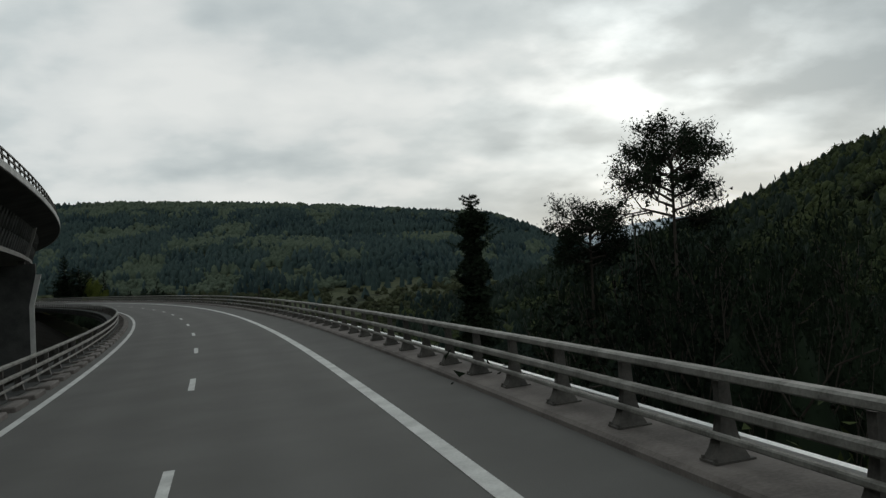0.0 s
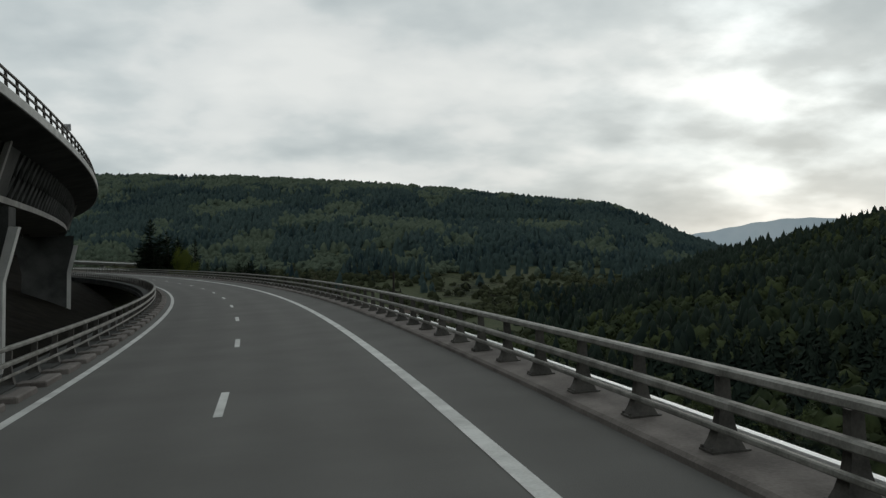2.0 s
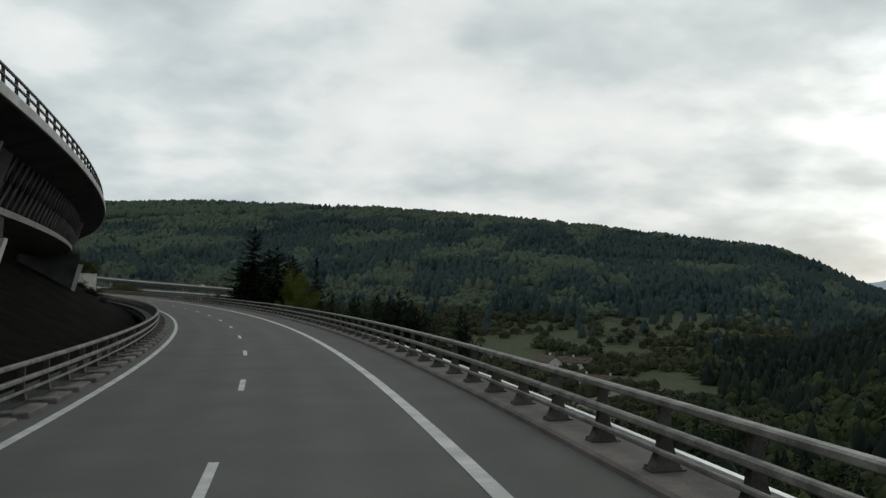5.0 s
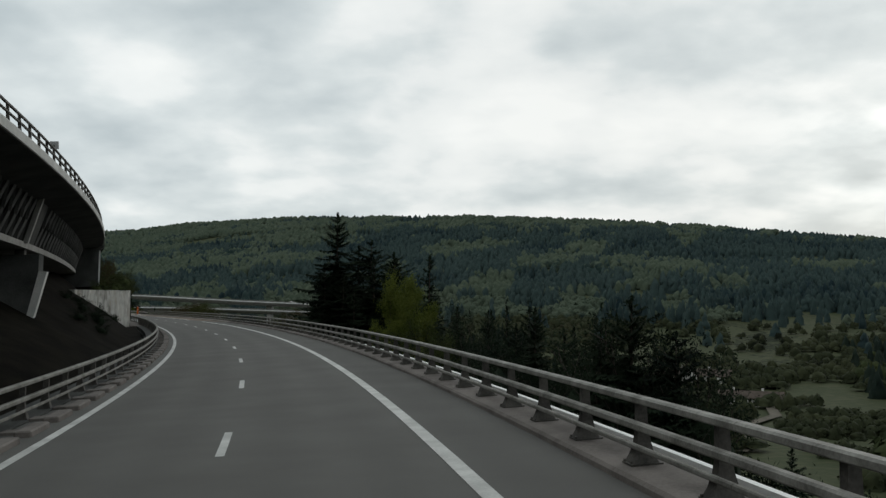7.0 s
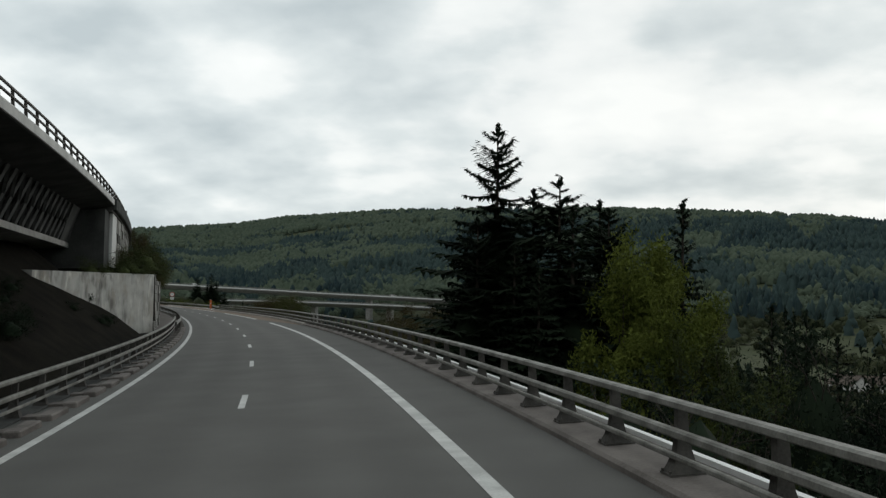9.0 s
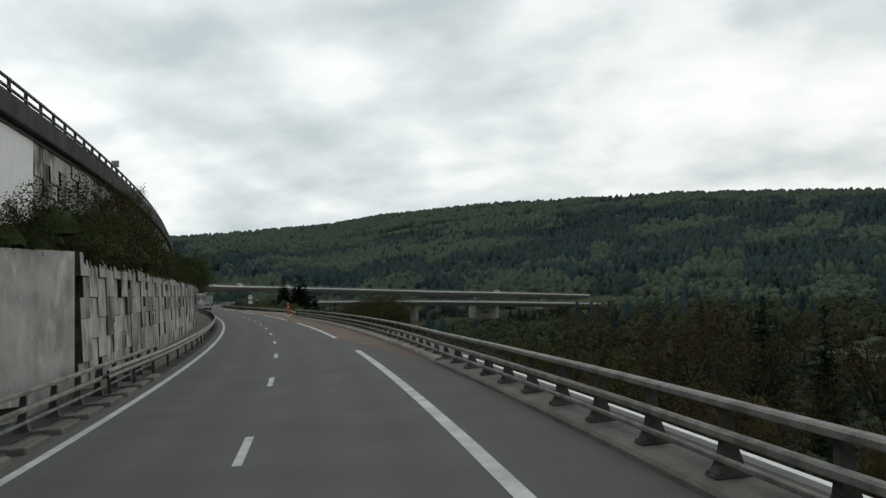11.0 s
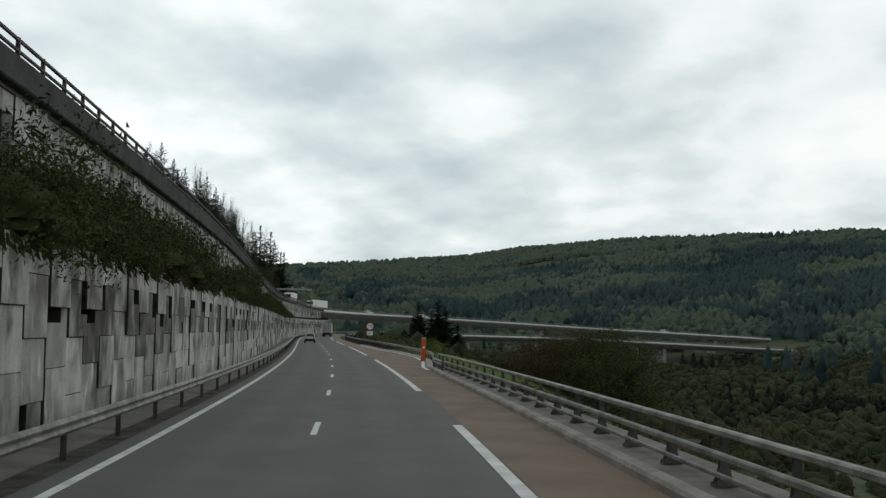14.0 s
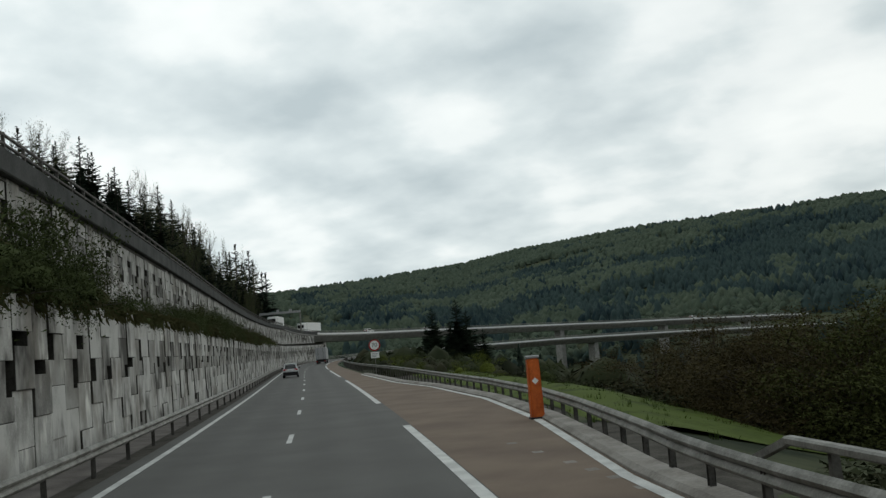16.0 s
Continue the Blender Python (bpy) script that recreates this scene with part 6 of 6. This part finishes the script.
# scattered hedges and copses over the valley floor
x, y, r, a = candidates(7000, 120, 660, -30, 30, CX, CY)
s_, o_ = station(x, y)
pm = bumps(x, y, 0.035, 12.0) + 0.4 * bumps(x, y, 0.09, 3.0)
keep = (o_ > np.where(s_ > 380, 70, 36)) & (pm > np.where((s_ > 330) & (o_ < 130), -0.4, 0.2))
z = land_height(x, y)
P = np.stack([x, y, z + 1.5], -1)
m = keep
scatter("valley_copses", "leafy copses and hedges scattered over the valley floor", P[m], g.uniform(1.4, 4.5, m.sum()), g.uniform(1.6, 3.8, m.sum()), crown(3, 7, 40, 8), SCRUB, 7, 0.3)
# thicket filling the hollow east of the lane
x, y, r, a = candidates(1100, 0, 62, 0, 360, 55.0, 412.0)
keep = (x > 25 + 4 * g.random(len(x))) & (grain(x, y, 17, 5) > 0.33)
P = np.stack([x, y, land_height(x, y) + 0.6], -1)[keep]
scatter("hollow_thicket", "dark olive scrub and bushes in the hollow beside the lane", P, g.uniform(1.3, 3.6, len(P)), g.uniform(1.4, 3.0, len(P)), crown(3, 7, 60, 14), SCRUB, 41, 0.3)

draped("gravel_strip", 374, 470, 6.98, 11.4, 2.0, 0.55, 0.05, GRAVEL, "bare gravelly soil under the guard rail")
draped("verge", 402, 470, 10.6, 18.2, 2.0, 0.8, 0.09, TURF, "mown spring-green grass verge behind the guard rail")
# scrub between the verge and the far viaduct
x, y, r, a = candidates(26000, 0, 340, 0, 360, *[float(v) for v in pt(760, 70)[:2]])
s_, o_ = station(x, y)
keep = (s_ > 440) & (s_ < 1060) & (o_ > np.where(s_ < 520, 23, 11)) & (o_ < 220) & (grain(x, y, 26, 6) > 0.22)
idx = np.flatnonzero(keep)[:4600]
P = np.stack([x[idx], y[idx], land_height(x[idx], y[idx]) + 0.4], -1)
bare = grain(x[idx], y[idx], 21, 7) + g.normal(0, 0.06, len(idx)) > 0.5
hgt, wid = g.uniform(1.4, 3.8, len(idx)), g.uniform(1.6, 3.4, len(idx))
scatter("scrub", "dark scrub and saplings filling the side valley", P[~bare], hgt[~bare], wid[~bare], crown(3, 7, 54, 31), SCRUB, 32, 0.3)
scatter("brown_scrub", "brown half-bare thorn scrub filling the side valley", P[bare], hgt[bare], wid[bare], crown(3, 7, 40, 33), UNDERGROWTH, 33, 0.3)
clump = (grain(x[idx], y[idx], 38, 8) > 0.66) & (g.random(len(idx)) < 0.22) & (o_[idx] > 30)
scatter("side_valley_firs", "dark firs standing in clumps in the side valley", P[clump] - np.array([0, 0, 0.8]), g.uniform(5, 10, clump.sum()), g.uniform(6, 9, clump.sum()), FIR, SHADED_NEEDLES, 34)
# undergrowth over the near slopes
x, y, r, a = candidates(60000, 0, 330, 0, 360, -60.0, 300.0)
s_, o_ = station(x, y)
thick = np.interp(o_, [7.5, 9, 40, 90], [0.0, 1.0, 0.8, 0.15]) * np.where((s_ > 396) & (s_ < 470) & (o_ < 17.5), 0.0, 1.0) * np.where((s_ > 372) & (s_ < 470) & (o_ < 11.5), 0.0, 1.0)
keep = (o_ > np.where(s_ > 285, 9.0, 7.5)) & (o_ < 95) & (s_ > -40) & (s_ < 600) & (g.random(len(x)) < thick)
idx = np.flatnonzero(keep)[:5000]
z = land_height(x[idx], y[idx])
P = np.stack([x[idx], y[idx], z + 0.1], -1)
near = (o_[idx] < 22) & (s_[idx] > 300) & (s_[idx] < 470)
hgt, wid = g.uniform(0.7, 1.7, len(idx)), g.uniform(0.7, 1.6, len(idx))
scatter("undergrowth", "brown and green undergrowth covering the slope below the road", P[~near], hgt[~near], wid[~near], crown(2, 6, 34, 7), UNDERGROWTH, 9, 0.3)
scatter("undergrowth_near", "low brown and green undergrowth behind the guard rail", P[near], hgt[near] * 0.7, wid[near], FINE, UNDERGROWTH, 11, 0.3)
x, y, r, a = candidates(30000, 0, 130, 0, 360, *[float(v) for v in pt(450, 14)[:2]])
s_, o_ = station(x, y)
keep = (o_ > 10.2) & (o_ < 20) & (s_ > 401) & (s_ < 560)
idx = np.flatnonzero(keep)[:9000]
z = land_height(x[idx], y[idx])
scatter("verge_grass", "fresh green grass tufts on the verge behind the guard rail", np.stack([x[idx], y[idx], z], -1), g.uniform(0.15, 0.35, len(idx)), g.uniform(0.25, 0.5, len(idx)), blade_tuft(9, 5), GRASS, 10, 0.3)


def arching_tuft(n, seed):
    """Long grass that arches outwards and hangs."""
    q = random.Random(seed)
    V, F = [], []
    for k in range(n):
        a_, w_ = q.random() * 6.283, q.uniform(0.5, 1.0)
        ca, sa = math.cos(a_), math.sin(a_)
        b = len(V)
        V += [(-0.03 * sa, 0.03 * ca, 0.0), (0.03 * sa, -0.03 * ca, 0.0), (0.45 * w_ * ca + 0.02 * sa, 0.45 * w_ * sa - 0.02 * ca, q.uniform(0.3, 0.75)), (w_ * ca, w_ * sa, q.uniform(-0.9, 0.3))]
        F += [(b, b + 1, b + 2), (b + 2, b + 1, b + 3)]
    return np.array(V), np.array(F)


n_ = 3400
st = g.uniform(289.5, 520, n_)
off = np.where(g.random(n_) < 0.6, g.uniform(-6.62, -6.4, n_), g.uniform(-8.8, -6.6, n_))
lift = np.array([wall_height(v) for v in st]) + np.interp(off, [-9.9, -8.0, -6.45], [0.8, 0.35, -0.02])
scatter("terrace_grass", "long olive grass hanging over the edge of the retaining wall", pt(st, off, lift), g.uniform(0.25, 0.6, n_), g.uniform(0.3, 0.6, n_), arching_tuft(22, 3), SEDGE, 41, 0.3)

# ---- vehicles ----
def prism(bm, pts, x0, x1, inset=0.0):
    """A side outline (y, z) drawn out across x, with a lean-in on the upper half."""
    zs = [z for _, z in pts]
    zm = (min(zs) + max(zs)) / 2
    a = [bm.verts.new((x0 + (inset if z > zm else 0), y, z)) for y, z in pts]
    b = [bm.verts.new((x1 - (inset if z > zm else 0), y, z)) for y, z in pts]
    n = len(pts)
    for i in range(n):
        bm.faces.new((a[i], a[(i + 1) % n], b[(i + 1) % n], b[i]))
    bm.faces.new(a[::-1])
    bm.faces.new(b)
    bmesh.ops.recalc_face_normals(bm, faces=bm.faces)


def wheel(parent, x, y, r, w, side):
    bm = bmesh.new()
    add_cyl(bm, (x, y, r), (1, 0, 0), r, w, 22)
    bmesh.ops.bevel(bm, geom=[e for e in bm.edges if e.is_boundary is False and abs(e.verts[0].co.x - e.verts[1].co.x) < 1e-5], offset=0.02, segments=1, affect="EDGES")
    tyre = part("wheel", bm, RUBBER, parent)
    bm = bmesh.new()
    add_cyl(bm, (x + side * (w / 2 + 0.004), y, r), (1, 0, 0), r * 0.62, 0.02, 18)
    part("rim", bm, GREY_PLATE, tyre)


def suv(m, paint, label):
    car = thing("car", label, "car", m)
    bm = bmesh.new()
    prism(bm, [(-2.13, 0.42), (-2.16, 0.75), (-2.1, 0.98), (2.05, 0.92), (2.15, 0.7), (2.1, 0.3), (-2.0, 0.3)], -0.885, 0.885)
    bmesh.ops.bevel(bm, geom=bm.edges[:], offset=0.07, segments=2, affect="EDGES", profile=0.6)
    part("body", bm, paint, car)
    bm = bmesh.new()
    prism(bm, [(-2.04, 0.96), (-1.72, 1.5), (-1.55, 1.575), (0.2, 1.6), (0.55, 1.53), (1.25, 0.96)], -0.8, 0.8, 0.12)
    bmesh.ops.bevel(bm, geom=bm.edges[:], offset=0.05, segments=2, affect="EDGES", profile=0.6)
    part("cabin", bm, paint, car)
    bm = bmesh.new()
    v = [bm.verts.new(p) for p in ((-0.66, -2.03, 1.02), (0.66, -2.03, 1.02), (0.57, -1.79, 1.43), (-0.57, -1.79, 1.43))]
    w = [bm.verts.new((q.co.x * 0.98, q.co.y + 0.06, q.co.z)) for q in v]
    bm.faces.new(v)
    for i in range(4):
        bm.faces.new((v[i], v[(i + 1) % 4], w[(i + 1) % 4], w[i]))
    bmesh.ops.translate(bm, verts=bm.verts, vec=(0, -0.03, 0.0))
    part("rear_window", bm, DARK_GLASS, car)
    for sx in (-1, 1):
        bm = bmesh.new()
        prism(bm, [(-1.6, 1.03), (-1.45, 1.42), (0.3, 1.45), (0.95, 1.02)], sx * 0.745 - 0.02, sx * 0.745 + 0.02)
        part("side_window", bm, DARK_GLASS, car)
        bm = box_bm(sx * 0.62 - 0.2, sx * 0.62 + 0.2, -2.19, -2.02, 0.83, 1.0, 0.03)
        lamp = part("tail_lamp", bm, RED, car)
        part("reversing_lens", box_bm(sx * 0.5 - 0.06, sx * 0.5 + 0.06, -2.2, -2.18, 0.86, 0.92), WHITE, lamp)
        bm = box_bm(sx * 0.98 - 0.1, sx * 0.98 + 0.1, 0.5, 0.62, 1.0, 1.15, 0.03)
        part("mirror", bm, BLACK, car)
        bm = bmesh.new()
        add_beam(bm, (sx * 0.6, -1.4, 1.63), (sx * 0.6, 0.1, 1.65), 0.04, 0.05)
        part("roof_rail", bm, BLACK, car)
        for y in (-1.33, 1.33):
            wheel(car, sx * 0.78, y, 0.34, 0.22, sx)
    part("bumper", box_bm(-0.84, 0.84, -2.21, -1.9, 0.26, 0.66, 0.05), BLACK, car)
    part("spoiler", box_bm(-0.6, 0.6, -1.86, -1.5, 1.53, 1.58, 0.015), paint, car)
    plate = part("number_plate", box_bm(-0.26, 0.26, -2.2, -2.165, 0.78, 0.89, 0.005), WHITE, car)
    for k in range(5):
        part("bar", box_bm(-0.18 + k * 0.08, -0.13 + k * 0.08, -2.206, -2.2, 0.805, 0.865), BLACK, plate)
    return car


def lorry(m, label, group="", body=None):
    lo = thing("lorry", label, "lorry", m, group)
    part("trailer", box_bm(-1.25, 1.25, -7.0, 5.6, 1.05, 3.85, 0.06), body or WHITE, lo)
    rear = part("rear_doors", box_bm(-1.2, 1.2, -7.06, -7.0, 1.15, 3.75, 0.02), GREY_PLATE, lo, "grey rear doors")
    for x in (-0.6, 0.6):
        part("door_bar", box_bm(x - 0.025, x + 0.025, -7.1, -7.06, 1.2, 3.7), BLACK, rear)
    part("chassis", box_bm(-1.0, 1.0, -6.8, 8.0, 0.7, 1.05, 0.03), BLACK, lo)
    part("bumper", box_bm(-1.2, 1.2, -7.05, -6.9, 0.45, 0.75, 0.03), BLACK, lo)
    part("cab", box_bm(-1.22, 1.22, 6.1, 8.4, 0.9, 3.6, 0.15), WHITE, lo)
    part("windscreen", box_bm(-1.05, 1.05, 8.38, 8.43, 2.1, 3.1, 0.02), DARK_GLASS, lo)
    for x in (-0.95, 0.95):
        part("tail_lamp", box_bm(x - 0.15, x + 0.15, -7.1, -7.04, 0.52, 0.68, 0.01), RED, lo)
        for y in (-5.5, -4.2, -2.9, 5.6, 7.4):
            wheel(lo, x, y, 0.5, 0.32, 1 if x > 0 else -1)
    return lo


suv(place(485.9, -1.5, 0.005), SILVER, "silver compact sport utility car driving in the inner lane")
lorry(place(611, 1.75, 0.005), "grey box lorry in the outer lane below the far viaduct", body=GREY_PLATE)
lorry(place(652, -13.4, 10.16 + up_dz(652), 180), "white lorry on the upper carriageway", "lorries on the upper carriageway")
lorry(place(690, -12.6, 10.16 + up_dz(690), 180), "white lorry on the upper carriageway", "lorries on the upper carriageway")
for s0, o0 in ((728, -12.5), (762, -17.5), (900, -12.6)):
    suv(place(s0, o0, 10.16 + up_dz(s0), 0), WHITE, "white car on the far upper viaduct")


# ---- signs and small things ----
def sign_text(txt, size, mat, parent, m, name="numeral"):
    cu = bpy.data.curves.new(name, "FONT")
    cu.body, cu.size, cu.align_x, cu.align_y, cu.extrude = txt, size, "CENTER", "CENTER", 0.004
    tmp = bpy.data.objects.new(name, cu)
    scene.collection.objects.link(tmp)
    me = bpy.data.meshes.new_from_object(tmp.evaluated_get(bpy.context.evaluated_depsgraph_get()))
    bpy.data.objects.remove(tmp)
    me.materials.clear()
    me.materials.append(mat)
    ob = attach(name, me, parent)
    ob.matrix_local = m
    return ob


limit = thing("speed_sign", "round red-rimmed speed limit sign with a white plate below", "road sign", place(478, 7.75, 0.0))
bm = bmesh.new()
add_cyl(bm, (0, 0.06, 1.6), (0, 0, 1), 0.045, 3.9, 10)
part("pole", bm, STEEL, limit)
bm = bmesh.new()
add_cyl(bm, (0, 0, 2.85), (0, 1, 0), 0.625, 0.03, 32)
disc = part("disc", bm, RED, limit, "red rim")
bm = bmesh.new()
add_cyl(bm, (0, -0.02, 2.85), (0, 1, 0), 0.49, 0.03, 32)
part("face", bm, WHITE, disc, "white face")
sign_text("70", 0.62, BLACK, limit, pose(0, -0.037, 2.85, 90, 0, 0))
plate = part("plate", box_bm(-0.45, 0.45, -0.015, 0.015, 1.45, 2.1, 0.01), WHITE, limit, "white supplementary plate")
for k in range(3):
    part("bar", box_bm(-0.34, 0.34 - 0.12 * k, -0.022, -0.015, 1.9 - k * 0.16, 1.97 - k * 0.16), GREY_PLATE, plate)

post = thing("marker_post", "tall orange plastic emergency marker at the shoulder's edge", "marker post", place(400.2, 7.05, 0.0))
bm = bmesh.new()
add_box(bm, -0.19, 0.19, -0.16, 0.16, 0.0, 1.72, 0.02)
bmesh.ops.bevel(bm, geom=bm.edges[:], offset=0.04, segments=2, affect="EDGES")
part("housing", bm, ORANGE, post)
part("foot", box_bm(-0.22, 0.22, -0.19, 0.19, -0.02, 0.06, 0.015), BLACK, post)
part("cap", box_bm(-0.18, 0.18, -0.15, 0.15, 1.72, 1.8, 0.02), GREY_PLATE, post)
bm = box_bm(-0.07, 0.07, -0.07, 0.07, -0.006, 0.006)
emblem = part("emblem", bm, WHITE, post, "small pale diamond emblem")
emblem.matrix_local = Matrix.Translation((0, -0.158, 1.08)) @ Matrix.Rotation(radians(90), 4, "X") @ Matrix.Rotation(radians(45), 4, "Z")

gantry = thing("sign_gantry", "grey steel gantry spanning the upper carriageway", "gantry", place(669, -9.1, 9.65))
part("leg", box_bm(-0.2, 0.2, -0.2, 0.2, -0.6, 6.2, 0.03), STEEL, gantry)
part("leg", box_bm(-12.6, -12.2, -0.2, 0.2, -0.6, 6.2, 0.03), STEEL, gantry)
beam = part("beam", box_bm(-12.6, 0.2, -0.25, 0.25, 5.6, 6.25, 0.03), GREY_PLATE, gantry)
part("camera_box", box_bm(-7.2, -6.5, -0.3, 0.3, 6.25, 6.9, 0.04), GREY_PLATE, beam)
part("camera_box", box_bm(-3.4, -2.6, -0.3, 0.3, 6.2, 6.8, 0.04), GREY_PLATE, beam)

for s0 in (114.3, 221.3, 322.8):
    tag = thing("parapet_marker", "small square plate on a short post above the upper parapet", "marker", place(s0, -10.15, 10.58), group="parapet markers")
    part("post", box_bm(-0.03, 0.03, -0.03, 0.03, 0.0, 1.45), STEEL_DARK, tag)
    part("plate", box_bm(-0.24, 0.24, -0.03, 0.03, 1.15, 1.6, 0.01), GREY_PLATE, tag)

POLE_WOOD = material("tarred_wood", (0.012, 0.011, 0.009), (0.03, 0.027, 0.022), 0.9, 1.0, 20, 0.3)
pole_z = ground_at(1.1, 137.8)
util = thing("utility_pole", "dark wooden utility pole with a crossarm beside the viaduct", "utility pole", pose(1.1, 137.8, pole_z, 0, 0, 25))
bm = bmesh.new()
bmesh.ops.create_cone(bm, cap_ends=True, segments=10, radius1=0.1, radius2=0.075, depth=2.4 - pole_z, matrix=Matrix.Translation((0, 0, (1.3 - pole_z) / 2)))
part("post", bm, POLE_WOOD, util)
arm = part("crossarm", box_bm(-0.6, 0.6, -0.15, -0.07, 0.35 - pole_z, 0.44 - pole_z, 0.01), POLE_WOOD, util)
for x in (-0.52, 0.0, 0.52):
    bm = bmesh.new()
    add_cyl(bm, (x, -0.11, 0.52 - pole_z), (0, 0, 1), 0.05, 0.18, 8)
    part("insulator", bm, STEEL_DARK, arm)

# sloping end of the outer barrier
bm = bmesh.new()
add_beam(bm, pt(383.36, 6.29, 0.93), pt(384.8, 6.5, 0.55), 0.1, 0.09)
part("end_ramp", bm, STEEL, outer)

# worn remains of an old dashed line on the shoulder
worn = thing("worn_dashes", "faint worn remains of white dashes on the brown shoulder", "road marking", kind="structure")
for s0, o0 in ((394.6, 5.17), (392.5, 5.3), (390.5, 5.46), (389.3, 5.54), (388.2, 5.6), (387.0, 5.66)):
    v, f = sweep_data([(o0 - 0.1, 0.007), (o0 + 0.12, 0.007)], [s0 - 0.22, s0 + 0.1], False)
    attach("dash", mesh_from("dash", v, f, KERB_PALE), worn)


# ---- hamlet and lane on the valley floor ----
PLASTER = material("white_plaster", (0.5, 0.49, 0.46), (0.66, 0.65, 0.62), 0.9, 0.5, 8, 0.1)
TILES = material("brown_roof_tiles", (0.06, 0.048, 0.04), (0.11, 0.088, 0.072), 0.9, 0.8, 12, 0.2)
DIRT = material("pale_dirt_lane", (0.08, 0.07, 0.055), (0.13, 0.115, 0.09), 1.0, 0.3, 6, 0.2)


def house(x, y, w, l, h, turn, label):
    z = ground_at(x, y)
    ho = thing("house", label, "house", pose(x, y, z, 0, 0, turn), "houses in the valley")
    bm = box_bm(-w / 2, w / 2, -l / 2, l / 2, -1.5, h)
    for sy in (-1, 1):
        bm.faces.new([bm.verts.new(p) for p in ((-w / 2, sy * l / 2, h), (w / 2, sy * l / 2, h), (0, sy * l / 2, h + w * 0.36))])
    part("wall", bm, PLASTER, ho)
    bm = bmesh.new()
    e, t_ = 0.5, 0.22
    prof = [(-w / 2 - e, h - e * 0.72), (0, h + w * 0.36), (w / 2 + e, h - e * 0.72), (w / 2 + e, h - e * 0.72 + t_), (0, h + w * 0.36 + t_), (-w / 2 - e, h - e * 0.72 + t_)]
    a, b = [[bm.verts.new((px, yy, pz)) for px, pz in prof] for yy in (-l / 2 - e, l / 2 + e)]
    for k in range(6):
        bm.faces.new((a[k], a[(k + 1) % 6], b[(k + 1) % 6], b[k]))
    bm.faces.new((a[0], a[1], a[4], a[5]))
    bm.faces.new((a[1], a[2], a[3], a[4]))
    bm.faces.new((b[5], b[4], b[1], b[0]))
    bm.faces.new((b[4], b[3], b[2], b[1]))
    bmesh.ops.recalc_face_normals(bm, faces=bm.faces)
    roof = part("roof", bm, TILES, ho, "brown tiled gable roof")
    part("chimney", box_bm(w * 0.12, w * 0.12 + 0.7, -0.35, 0.35, h + w * 0.2, h + w * 0.36 + 1.0), PLASTER, roof)
    part("door", box_bm(-0.5, 0.5, -l / 2 - 0.05, -l / 2 + 0.02, 0.0, 2.05, 0.01), BLACK, ho, "dark door")
    for sx in (-1, 1):
        for k in range(3):
            yy = -l / 2 + l * (k + 0.5) / 3
            part("window", box_bm(min(sx * w / 2, sx * (w / 2 + 0.04)), max(sx * w / 2, sx * (w / 2 + 0.04)), yy - 0.5, yy + 0.5, 1.1, 2.4), DARK_GLASS, ho)
        part("window", box_bm(sx * w * 0.32 - 0.5, sx * w * 0.32 + 0.5, -l / 2 - 0.04, -l / 2, 1.1, 2.4), DARK_GLASS, ho)
    return ho


house(12.4, 562.0, 7.5, 11.0, 3.6, 35, "white plastered house with a brown tiled roof in the valley")
house(24.0, 569.0, 6.0, 16.0, 3.0, 80, "long low white farm building in the valley")
house(24.0, 505.0, 5.0, 9.0, 2.8, 70, "small white shed with a brown roof beside a lane")
house(33.0, 503.0, 5.0, 12.0, 2.8, 82, "small white shed with a brown roof beside a lane")
lane_pts = ((10.0, 395.0), (15.7, 413.0), (16.0, 432.0), (21.0, 449.0), (31.0, 470.0), (34.0, 496.0), (20.0, 540.0), (2.0, 556.0), (-30.0, 566.0))
v, f = [], []
for k in range(len(lane_pts) - 1):
    for q_ in range(8):
        u = q_ / 8
        x, y = [lane_pts[k][c] * (1 - u) + lane_pts[k + 1][c] * u for c in (0, 1)]
        dx, dy = lane_pts[k + 1][0] - lane_pts[k][0], lane_pts[k + 1][1] - lane_pts[k][1]
        n_ = math.hypot(dx, dy)
        z = ground_at(x, y) + 0.7
        v += [(x - dy / n_ * 1.6, y + dx / n_ * 1.6, z), (x + dy / n_ * 1.6, y - dx / n_ * 1.6, z)]
f = [(2 * k, 2 * k + 1, 2 * k + 3, 2 * k + 2) for k in range(len(v) // 2 - 1)]
tagged(attach("lane", mesh_from("lane", v, f, DIRT)), "pale dirt lane winding over the valley floor", "lane", "", "structure")
